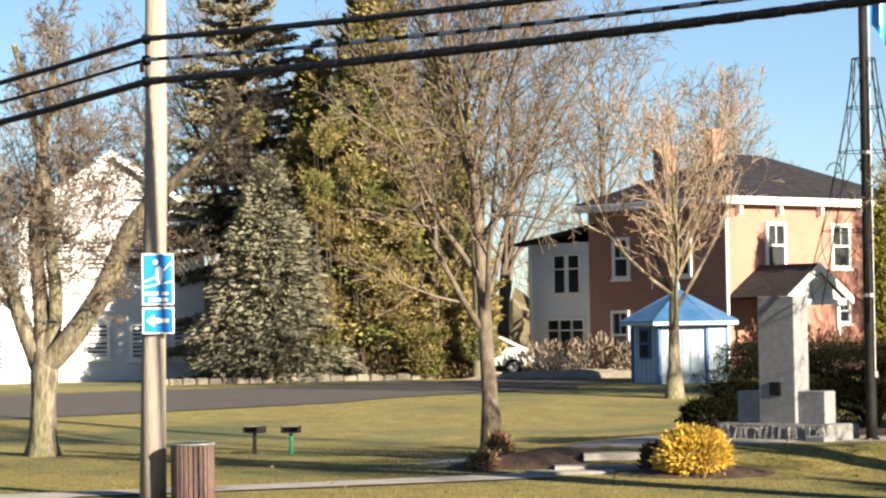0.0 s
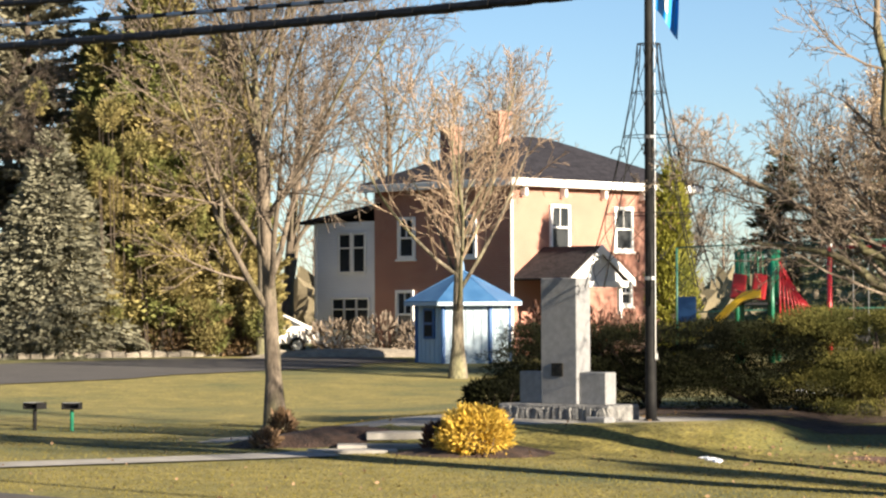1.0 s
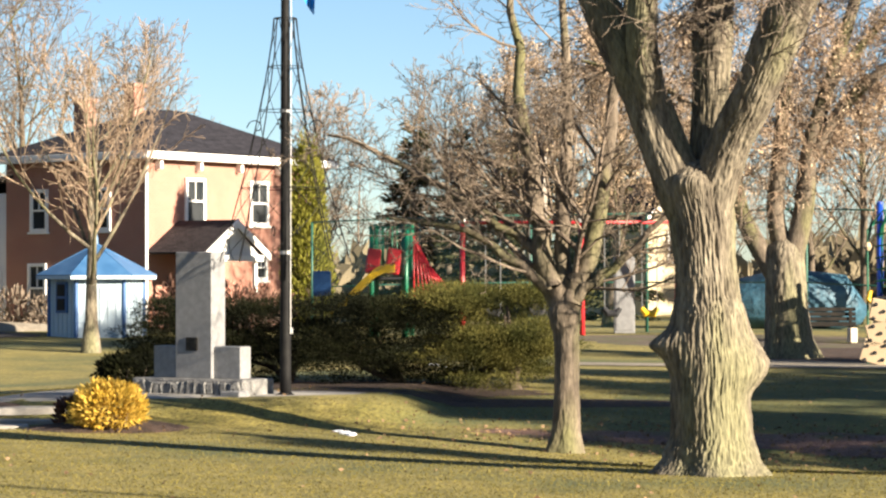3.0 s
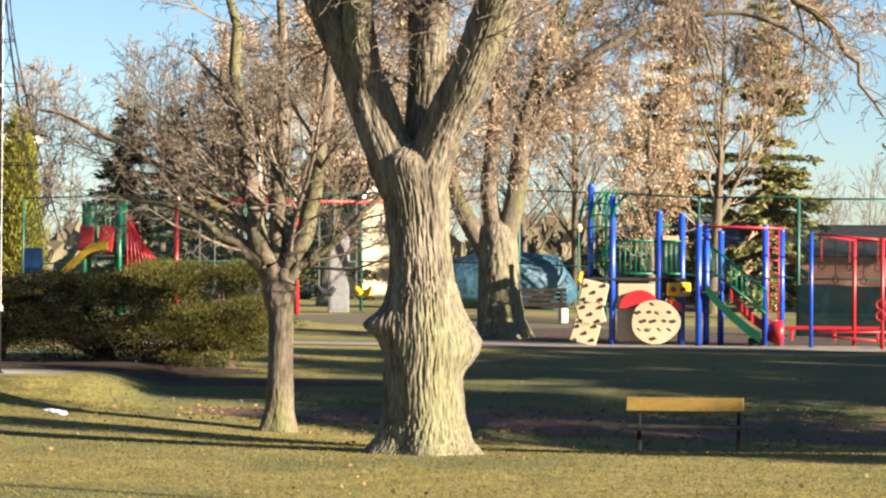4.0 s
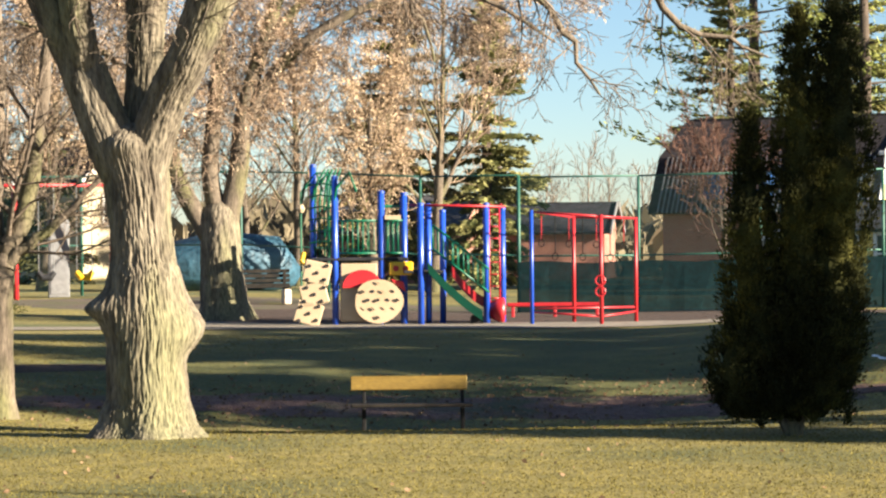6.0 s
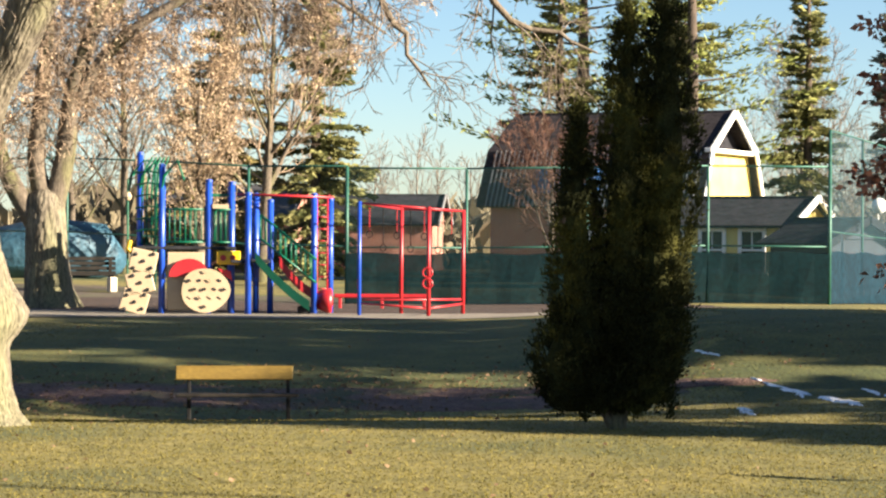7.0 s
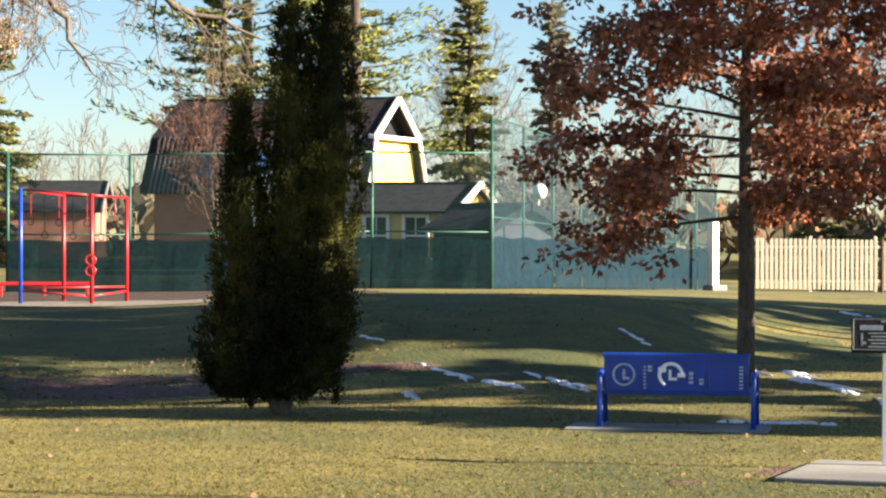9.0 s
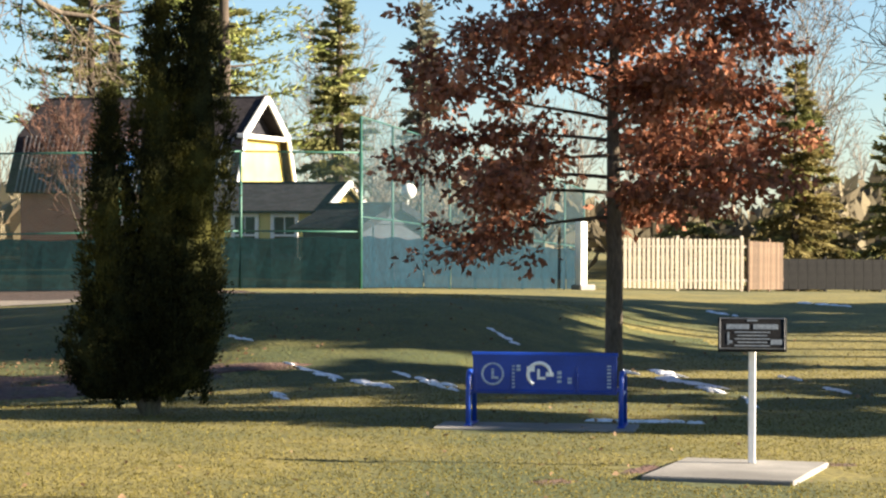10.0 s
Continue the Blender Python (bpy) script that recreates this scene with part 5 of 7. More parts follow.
def utility_pole():
    x, y = POLE
    root = thing("utility_pole", "weathered pale wooden utility pole beside the footpath", "pole", (x, y, height(x, y) - 0.1))
    part("shaft", Shape().tube([(0, 0, 0), (0.05, 0, 2.5), (0.12, 0, 5.0), (0.17, 0, 9.5)], [0.20, 0.175, 0.165, 0.14], 20), POLE_WOOD, root, smooth=True)
    part("bracket_arm", Shape().tube([(0.0, 0, 4.5), (-0.42, -0.02, 4.53)], 0.022, 8).tube([(-0.42, -0.02, 4.48), (-0.42, -0.02, 4.58)], 0.035, 8), STEEL, root, "small galvanised bracket")
    for z in (6.87, 6.56, 6.24):
        part("cable_clamp", Shape().box((0.08, -0.17, z), (0.12, 0.14, 0.14), bevel=0.02), BLACK_METAL, root)
    part("tag", Shape().box((0.0, -0.175, 6.45), (0.07, 0.01, 0.13)), P_RED, root, "small red tag")
    part("ground_strap", Shape().tube([(0.16, -0.06, 6.2), (0.14, -0.13, 5.9), (0.2, -0.09, 5.3)], 0.012, 5), RUBBER, root)


utility_pole()


def road_sign(z, wide, tall, arrow):
    x, y = POLE
    root = thing("route_sign", "blue and white route sign with an arrow on the pole" if arrow else "blue and white route sign with a white emblem", "sign", (x + 0.24, y - 0.22, z), 25)
    part("plate", Shape().box((0, 0, tall / 2), (wide, 0.012, tall), bevel=0.004), SIGN_WHITE, root)
    part("face", Shape().box((0, -0.009, tall / 2), (wide - 0.035, 0.006, tall - 0.035), bevel=0.002), SIGN_BLUE, root)
    f = -0.0145
    if arrow:
        part("arrow", Shape().panel([(-0.17, f, tall / 2), (-0.06, f, tall / 2 - 0.085), (-0.06, f, tall / 2 - 0.03), (0.15, f, tall / 2 - 0.03), (0.15, f, tall / 2 + 0.03), (-0.06, f, tall / 2 + 0.03), (-0.06, f, tall / 2 + 0.085)], 0.004), SIGN_WHITE, root)
    else:
        blob = [(0.02 + 0.055 * math.cos(a), f, 0.44 + 0.13 * math.sin(a)) for a in (2 * math.pi * k / 14 for k in range(14))]
        part("emblem", Shape().panel(blob, 0.004), SIGN_WHITE, root, "plain white oval emblem")
        part("emblem", Shape().panel([(-0.03 + 0.035 * math.cos(a), f, 0.625 + 0.04 * math.sin(a)) for a in (2 * math.pi * k / 10 for k in range(10))], 0.004), SIGN_WHITE, root)
        for x0, z0, x1, z1 in ((-0.2, 0.26, 0.2, 0.34), (-0.2, 0.34, -0.05, 0.40), (0.08, 0.5, 0.2, 0.62)):
            d = Vector((x1 - x0, 0, z1 - z0)).normalized() * 0.008
            part("emblem_line", Shape().panel([(x0 - d.z, f, z0 + d.x), (x0 + d.z, f, z0 - d.x), (x1 + d.z, f, z1 - d.x), (x1 - d.z, f, z1 + d.x)], 0.004), SIGN_WHITE, root)
        bars(root, [(-0.10, 0.165, 0.2, 0.045), (0.10, 0.165, 0.1, 0.045), (0.0, 0.075, 0.28, 0.05)], SIGN_WHITE, f)


road_sign(2.86, 0.46, 0.75, False)
road_sign(2.44, 0.46, 0.38, True)


def cables():
    x, y = POLE
    for z, sag, r in ((6.77, 0.52, 0.042), (6.46, 0.50, 0.028), (6.14, 0.36, 0.055)):
        root = thing("overhead_cable", "black overhead cable strung past the pole", "cable", (x + 0.12, y - 0.24, z), group="overhead cables")
        step = Vector((0.876, -0.482, 0.0)) * 36.0
        pts = []
        for k in range(-14, 29):
            f = (k % 14) / 14
            pts.append(step * (k / 14) + Vector((0, 0, -(sag if k >= 0 else 0.7) * 4 * f * (1 - f))))
        b = step
        part("cable", Shape().tube(pts, r, 7), RUBBER, root, smooth=True)
        wrap = Shape()
        for k in range(60):
            s = k / 60
            p = b * s + Vector((0, 0, -sag * 4 * s * (1 - s)))
            q = b * (s + 0.009) + Vector((0, 0, -sag * 4 * (s + 0.009) * (1 - s - 0.009)))
            wrap.tube([p, q], r * 1.12, 7)
        tagged(part("lashing", wrap, STEEL if r < 0.035 else RUBBER, root), kind="stuff")


cables()


def litter_bin():
    x, y = -15.95, 32.2
    root = thing("litter_bin", "round park litter bin with brown vertical slats and a grey rim", "bin", (x, y, height(x, y)))
    part("liner", Shape().tube([(0, 0, 0.03), (0, 0, 0.80)], [0.26, 0.28], 24), BLACK_METAL, root, smooth=True)
    n = 26
    for k in range(n):
        a = 2 * math.pi * k / n
        part("slat", Shape().box((0.305 * math.cos(a), 0.305 * math.sin(a), 0.42), (0.022, 0.058, 0.80), math.degrees(a), 0.006), BROWN_SLAT, root)
    part("rim", Shape().tube([(0.31 * math.cos(a), 0.31 * math.sin(a), 0.83) for a in (2 * math.pi * k / 28 for k in range(29))], 0.022, 8), STEEL, root, smooth=True)
    part("lid", Shape().tube([(0, 0, 0.82), (0, 0, 0.845), (0, 0, 0.86)], [0.29, 0.27, 0.12], 28), BLACK_METAL, root, smooth=True)
    part("lid_plate", Shape().box((0.02, -0.02, 0.865), (0.34, 0.26, 0.012), 20, 0.004), STEEL, root)
    part("hoop", Shape().tube([(0.285 * math.cos(a), 0.285 * math.sin(a), 0.2) for a in (2 * math.pi * k / 28 for k in range(29))], 0.012, 6), BLACK_METAL, root)


litter_bin()


def grill(x, y, turn):
    root = thing("park_grill", "small pedestal charcoal grill on the lawn", "grill", (x, y, height(x, y)), turn, "park grills")
    part("post", Shape().tube([(0, 0, 0), (0, 0, 0.42)], 0.04, 10), P_GREEN if turn > 0 else BLACK_METAL, root)
    s = Shape().box((0, 0, 0.44), (0.34, 0.30, 0.02))
    for dx, dy, sx, sy in ((-0.17, 0, 0.02, 0.30), (0.17, 0, 0.02, 0.30), (0, 0.15, 0.34, 0.02)):
        s.box((dx, dy, 0.50), (sx, sy, 0.13))
    part("fire_box", s, BLACK_METAL, root)
    g = Shape()
    for k in range(7):
        g.tube([(-0.15 + 0.05 * k, -0.17, 0.56), (-0.15 + 0.05 * k, 0.15, 0.56)], 0.007, 5)
    part("grate", g, STEEL, root)


grill(-20.9, 45.0, -15)
grill(-20.1, 45.0, 12)


# ---------------------------------------------------------------- flagpole with a wire light-tree frame
def flagpole():
    x, y = -8.05, 42.75
    root = thing("flagpole", "tall black steel flagpole beside the monument", "flagpole", (x, y, 0.28))
    part("pole", Shape().tube([(0, 0, 0), (0, 0, 0.5), (0, 0, 5.4), (0, 0, 10.5)], [0.105, 0.10, 0.085, 0.06], 16), BLACK_METAL, root, smooth=True)
    part("base_collar", Shape().tube([(0, 0, 0), (0, 0, 0.12), (0, 0, 0.16)], [0.16, 0.16, 0.11], 16), BLACK_METAL, root)
    part("halyard", Shape().tube([(0.10, -0.05, 1.2), (0.12, -0.03, 9.8)], 0.006, 5), WHITE, root)
    part("cleat", Shape().box((0.11, -0.03, 1.25), (0.05, 0.03, 0.12), bevel=0.01), STEEL, root)
    for z in (2.6, 5.1):
        part("collar", Shape().tube([(0, 0, z), (0, 0, z + 0.06)], 0.10, 14), STEEL, root)
    flag = thing("flag", "blue and white flag hanging in folds from the flagpole", "flag", (x + 0.11, y - 0.02, 7.35))
    cols, rows = 22, 26

    def cloth(u, v):
        return (0.02 + 0.40 * u + 0.03 * math.sin(3 * v), 0.07 * math.sin(9 * u + 1.3 * v) * (0.3 + u), 2.2 - 1.9 * v - 0.55 * u * (0.6 + 0.4 * v) + 0.04 * math.sin(6 * u))
    s = Shape()
    verts = [cloth(i / cols, j / rows) for j in range(rows + 1) for i in range(cols + 1)]
    s.add(verts, [(j * (cols + 1) + i, j * (cols + 1) + i + 1, (j + 1) * (cols + 1) + i + 1, (j + 1) * (cols + 1) + i) for j in range(rows) for i in range(cols)])
    part("cloth", s, SIGN_BLUE, flag, smooth=True)
    for u0, u1, v0, v1 in ((0.5, 0.95, 0.42, 0.50), (0.15, 0.4, 0.5, 0.62), (0.42, 0.52, 0.1, 0.9)):
        pts = [cloth(u0 + (u1 - u0) * a, v0 + (v1 - v0) * b) for b in (0, 0.5, 1) for a in (0, 0.5, 1)]
        part("white_mark", Shape().add([(p[0], p[1] - 0.012, p[2]) for p in pts], [(0, 1, 4, 3), (1, 2, 5, 4), (3, 4, 7, 6), (4, 5, 8, 7)]), WHITE, flag)


flagpole()


def wire_tree():
    """A flared cone of steel wire, hung with scrolls, round the flagpole."""
    x, y, z0, top = -8.05, 42.75, 2.75, 7.05
    root = thing("wire_light_tree", "flared wire frame for festive lights with scroll ornaments round the flagpole", "light frame", (x, y, z0))
    h = top - z0

    def rad(t):
        return 0.20 + 0.95 * (1 - t) ** 1.35

    for k in range(8):
        a = 2 * math.pi * k / 8 + 0.2
        part("stay", Shape().tube([(rad(t) * math.cos(a), rad(t) * math.sin(a), h * t) for t in (j / 12 for j in range(13))], 0.011, 5), BLACK_METAL, root)
    for t in (0.3, 0.62, 0.8, 1.0):
        part("hoop", Shape().tube([(rad(t) * math.cos(b), rad(t) * math.sin(b), h * t) for b in (2 * math.pi * j / 20 for j in range(21))], 0.008, 5), BLACK_METAL, root)
    for k in range(7):
        a0 = k * 0.9
        part("light_string", Shape().tube([(rad(t) * math.cos(a0 + 5 * t) * 0.98, rad(t) * math.sin(a0 + 5 * t) * 0.98, h * t) for t in (j / 30 for j in range(31))], 0.007, 4), BLACK_METAL, root)
    for t in (0.12, 0.55):
        for k in range(4):
            a = 2 * math.pi * k / 4 + (0.4 if t < 0.3 else 0.0)
            c = Vector((rad(t) * math.cos(a), rad(t) * math.sin(a), h * t))
            o = Vector((math.cos(a), math.sin(a), 0))
            part("scroll", Shape().tube([c + o * (0.17 - 0.012 * j) * math.cos(0.45 * j) + Vector((0, 0, (0.17 - 0.012 * j) * math.sin(0.45 * j))) for j in range(14)], 0.010, 5), BLACK_METAL, root)
    part("hanger", Shape().tube([(0.0, 0, h + 0.02), (0.2, 0, h)], 0.01, 5).tube([(0, 0, h + 0.02), (-0.2, 0, h)], 0.01, 5), BLACK_METAL, root)


wire_tree()


# ---------------------------------------------------------------- benches and the plaque
def plank_bench():
    x, y = 3.28, 34.85
    root = thing("park_bench", "weathered ochre-yellow plank bench on dark metal legs", "bench", (x, y, height(x, y)), -5)
    z = 0.0
    bk = part("backrest", Shape().box((-0.06, 0.0, 0.72 + z), (1.66, 0.045, 0.20), Matrix.Rotation(radians(-8), 3, "X"), 0.012), YELLOW_WOOD, root, "ochre-painted plank backrest")
    part("seat", Shape().box((-0.02, -0.22, 0.42 + z), (1.72, 0.30, 0.045), None, 0.012), DARK_WOOD, root)
    for sx in (-0.70, 0.70):
        s = Shape().box((sx, -0.08, 0.2 + z), (0.06, 0.07, 0.46), None, 0.01).box((sx, -0.18, 0.39 + z), (0.06, 0.36, 0.05), None, 0.01)
        s.box((sx, 0.03, 0.6 + z), (0.05, 0.04, 0.46), Matrix.Rotation(radians(-8), 3, "X"), 0.008)
        part("leg", s, BLACK_METAL, root)
    part("foot_block", Shape().box((0.70, -0.10, 0.01), (0.1, 0.1, 0.04), 10, 0.01), CONCRETE, root)


plank_bench()


def blue_bench():
    root = thing("perforated_bench", "bright blue perforated metal bench seen from behind", "bench", (11.17, 25.88, 0.03), -29.5)
    W2, back = 0.88, 0.0
    panel = Shape()
    panel.box((0, back, 0.60), (1.66, 0.02, 0.46), Matrix.Rotation(radians(6), 3, "X"), 0.004)
    p = part("backrest", panel, P_BLUE, root)
    for x0, x1 in ((-0.79, -0.39), (-0.36, 0.35), (0.38, 0.79)):
        g = Shape().tube([(x0, back - 0.015, 0.40), (x1, back - 0.015, 0.40), (x1, back - 0.015, 0.79), (x0, back - 0.015, 0.79), (x0, back - 0.015, 0.40)], 0.008, 6)
        part("panel_rib", g, P_BLUE, p)
    part("top_rail", Shape().tube([(-0.84, back, 0.83), (0.84, back, 0.83)], 0.022, 10), P_BLUE, root)
    part("seat", Shape().box((0, 0.26, 0.40), (1.66, 0.48, 0.025), None, 0.01), P_BLUE, root)
    part("front_rail", Shape().tube([(-0.83, 0.5, 0.40), (0.83, 0.5, 0.40)], 0.022, 8), P_BLUE, root)
    for sx in (-W2, W2):
        part("leg", Shape().tube([(sx, -0.04, 0), (sx, -0.03, 0.36), (sx, -0.02, 0.56), (sx, 0.05, 0.62), (sx, 0.38, 0.60), (sx, 0.47, 0.54), (sx, 0.50, 0.0)], 0.03, 10), P_BLUE, root, smooth=True)
        part("foot_plate", Shape().box((sx, 0.23, 0.008), (0.09, 0.66, 0.016), None, 0.004), P_BLUE, root)
        part("side_bar", Shape().tube([(sx, -0.02, 0.36), (sx, 0.5, 0.38)], 0.022, 8), P_BLUE, root)
    # cut-out emblems and lettering, as plain pale shapes
    f = back - 0.016
    for cx, r, m in ((-0.60, 0.12, STEEL), (-0.06, 0.13, SIGN_WHITE)):
        part("emblem_ring", Shape().tube([(cx + r * math.cos(a), f, 0.60 + r * math.sin(a)) for a in (2 * math.pi * k / 24 for k in range(25 if m is STEEL else 17))], 0.014 if m is STEEL else 0.022, 5), m if m is SIGN_WHITE else PALE_EMBLEM, p)
    bars(p, [(-0.07, 0.60, 0.03, 0.12), (-0.03, 0.555, 0.08, 0.03), (-0.16, 0.66, 0.09, 0.06), (0.06, 0.60, 0.09, 0.05)], SIGN_WHITE, f - 0.004)
    bars(p, [(-0.60, 0.60, 0.03, 0.12), (-0.57, 0.555, 0.08, 0.03)], PALE_EMBLEM, f - 0.004)
    bars(p, [(-0.30, 0.73, 0.05, 0.03), (-0.30, 0.69, 0.05, 0.03), (-0.30, 0.65, 0.05, 0.03), (0.17, 0.62, 0.05, 0.04), (0.17, 0.57, 0.05, 0.03), (0.17, 0.52, 0.05, 0.03), (0.29, 0.55, 0.05, 0.03), (0.29, 0.51, 0.05, 0.03)], PALE_EMBLEM, f - 0.004)
    bars(p, [(-0.36, 0.45 + 0.04 * k, 0.03, 0.022) for k in range(8)] + [(0.74, 0.46 + 0.04 * k, 0.045, 0.02) for k in range(8)], PALE_EMBLEM, f - 0.004)


PLAQUE_PRINT = mat("dull_plaque_print", (0.075, 0.095, 0.12), (0.12, 0.14, 0.16), 6, 0.6, bump=0)
PALE_EMBLEM = mat("pale_cutout", (0.30, 0.38, 0.55), (0.42, 0.5, 0.62), 6, 0.6, bump=0)
blue_bench()
bp = thing("bench_pad", "thin concrete pad under the blue bench", "slab", (11.15, 26.05, height(11.15, 26.05)), -29.5)
part("pad", Shape().box((0, 0, 0.0), (2.3, 0.85, 0.05), None, 0.012), CONCRETE, bp)


def plaque():
    x, y = 11.33, 21.18
    z = height(x, y)
    pad = thing("plaque_pad", "square pale concrete slab set in the lawn", "slab", (10.95, 20.75, z), -39.5)
    part("pad", Shape().box((0, 0, 0.01), (1.42, 1.85, 0.07), None, 0.012), CONCRETE, pad)
    root = thing("park_plaque", "black interpretive plaque tilted on a slim white post", "sign", (x, y, z + 0.045), -28)
    part("post", Shape().box((0, 0, 0.55), (0.07, 0.07, 1.1), None, 0.008), WHITE, root)
    board = tagged(new("board"), "black plaque with pale lettering")
    board.parent = root
    board.matrix_basis = pose(0, -0.06, 1.25, -38, 0, 0)
    part("plate", Shape().box((0, 0, 0), (0.66, 0.03, 0.40), None, 0.008), BLACK_METAL, board)
    part("border", Shape().tube([(-0.31, -0.018, -0.18), (0.31, -0.018, -0.18), (0.31, -0.018, 0.18), (-0.31, -0.018, 0.18), (-0.31, -0.018, -0.18)], 0.006, 5), STEEL, board)
    rows = [(-0.14, 0.08, 0.22, 0.06), (0.13, 0.08, 0.24, 0.06), (0.0, 0.155, 0.1, 0.02)] + [(0.0, 0.015 - 0.04 * k, 0.34 - 0.05 * (k % 2), 0.014) for k in range(5)]
    bars(board, rows, PLAQUE_PRINT, -0.018)
    bars(board, [(-0.23, -0.06, 0.02, 0.15), (-0.215, -0.1, 0.05, 0.03), (0.23, -0.1, 0.11, 0.06)], PLAQUE_PRINT, -0.018)


plaque()


# ---------------------------------------------------------------- playground beyond the dip
def beam(name, a, b, r, m, parent, n=8):
    return part(name, Shape().tube([a, b], r, n), m, parent, smooth=True)


def play_tower():
    root = thing("play_structure", "blue and green play structure with slides and climbing panels", "playground", (4.11, 57.1, height(4.11, 57.1)), -4)
    for x, y, h, m in ((-1.05, 0.9, 3.7, P_BLUE), (-0.53, -0.1, 3.4, P_BLUE), (0.55, -0.1, 3.05, P_BLUE), (1.08, 0.0, 3.0, P_BLUE), (0.55, 1.1, 3.0, P_BLUE), (1.08, 1.2, 2.9, P_BLUE), (1.45, -0.5, 2.75, P_BLUE), (1.66, 0.5, 2.75, P_BLUE), (1.98, 0.1, 2.6, P_BLUE), (3.0, 0.1, 2.75, P_BLUE), (3.40, 0.5, 2.65, P_BLUE), (-0.53, 1.0, 3.2, P_BLUE)):
        ps = part("post", Shape().tube([(x, y, 0), (x, y, h)], 0.075, 12), m, root, smooth=True)
        part("post_cap", Shape().tube([(x, y, h), (x, y, h + 0.05), (x, y, h + 0.07)], [0.082, 0.082, 0.03], 12), m, ps)
    part("deck", Shape().box((0.02, 0.45, 1.52), (2.3, 1.25, 0.08), None, 0.02), P_BLACK, root)
    part("deck", Shape().box((1.5, 0.0, 1.22), (0.9, 1.0, 0.08), None, 0.02), P_BLACK, root)
    # green guard rails
    for x0, x1, y in ((-0.48, 0.5, -0.1), (0.6, 1.05, -0.05), (-0.48, 1.05, 1.08)):
        g = tagged(new("guard_rail"), "")
        g.parent = root
        for z in (1.66, 2.42):
            beam("rail", (x0, y, z), (x1, y, z), 0.022, P_GREEN, g)
        n = max(3, int((x1 - x0) / 0.11))
        for k in range(n + 1):
            x = x0 + (x1 - x0) * k / n
            beam("bar", (x, y, 1.66), (x, y, 2.42), 0.013, P_GREEN, g, 6)
    # green climbing arch on the high side
    for dx, dy in ((-1.05, 0.9), (-0.53, 1.0), (-0.53, -0.1), (-1.3, 0.3)):
        part("climber_bar", Shape().tube([(dx, dy, 1.6), (dx - 0.05, dy, 2.6), (dx + 0.05, dy - 0.1, 3.2), (dx + 0.35, dy - 0.2, 3.55), (dx + 0.5, dy - 0.25, 3.1)], 0.026, 8), P_GREEN, root, smooth=True)
    for k in range(6):
        z = 1.9 + 0.27 * k
        part("climber_rung", Shape().tube([(-1.15, 0.3 + 0.05 * k, z), (-0.85, 0.2, z + 0.05), (-0.55, 0.0, z)], 0.02, 6), P_GREEN, root)
    for k in range(5):
        part("climber_hoop", Shape().tube([(-1.0 + 0.11 * k, 0.7, 1.6), (-1.0 + 0.11 * k, 0.55, 2.8), (-0.95 + 0.11 * k, 0.3, 3.3), (-0.75 + 0.09 * k, 0.1, 3.62)], 0.022, 6), P_GREEN, root, smooth=True)
    part("fire_pole", Shape().tube([(-1.32, 0.2, 0), (-1.32, 0.2, 3.1), (-1.1, 0.5, 3.3)], 0.026, 8), P_GREEN, root)
    part("knob", Shape().tube([(-1.32, 0.15, 2.62), (-1.32, 0.15, 2.7), (-1.32, 0.15, 2.8)], [0.06, 0.1, 0.06], 8), P_TAN, root)
    part("roof_board", Shape().box((0.85, 0.5, 2.75), (0.6, 0.9, 0.06), None, 0.01), P_GREEN, root)
    part("back_panel", Shape().box((0.85, 1.12, 2.1), (0.42, 0.05, 0.9), None, 0.01), P_TAN, root)
    # tan panel with a red dome, and the spotted round panel
    tan = part("crawl_panel", Shape().box((0.02, -0.12, 0.75), (0.86, 0.06, 1.35), None, 0.03), P_TAN, root, "tan plastic panel")
    dome = [(0.1 + 0.46 * math.cos(a), -0.2, 0.86 + 0.42 * math.sin(a)) for a in (math.pi * k / 14 for k in range(15))]
    part("dome", Shape().panel(dome, 0.06), P_RED, tan, "dark red arch")
    disc = [(0.47 + 0.56 * math.cos(a) * (1 + 0.05 * math.cos(3 * a + 0.6)), -0.34, 0.58 + 0.51 * math.sin(a) * (1 - 0.07 * math.sin(a))) for a in (2 * math.pi * k / 28 for k in range(28))]
    berry = part("spotted_panel", Shape().panel(disc, 0.07), P_TAN, root, "round tan panel with dark spots")
    rng = random.Random(3)
    spots = [(0.45 + 0.23 * i + (0.115 if j % 2 else 0), 0.58 + 0.2 * j) for j in (-2, -1, 0, 1, 2) for i in (-2, -1, 0, 1, 2)]
    for sx, sz in spots:
        if ((sx - 0.47) / 0.46) ** 2 + ((sz - 0.58) / 0.42) ** 2 < 1:
            a0 = rng.random() * 3
            part("spot", Shape().panel([(sx + 0.045 * math.cos(a + a0), -0.43, sz + 0.036 * math.sin(a)) for a in (2 * math.pi * k / 9 for k in range(9))], 0.03), P_BLACK, berry)
    part("leaf_panel", Shape().panel([(0.75, -0.3, 1.06), (1.05, -0.3, 1.0), (1.1, -0.3, 0.75), (0.9, -0.3, 0.9)], 0.05), P_RED, root)
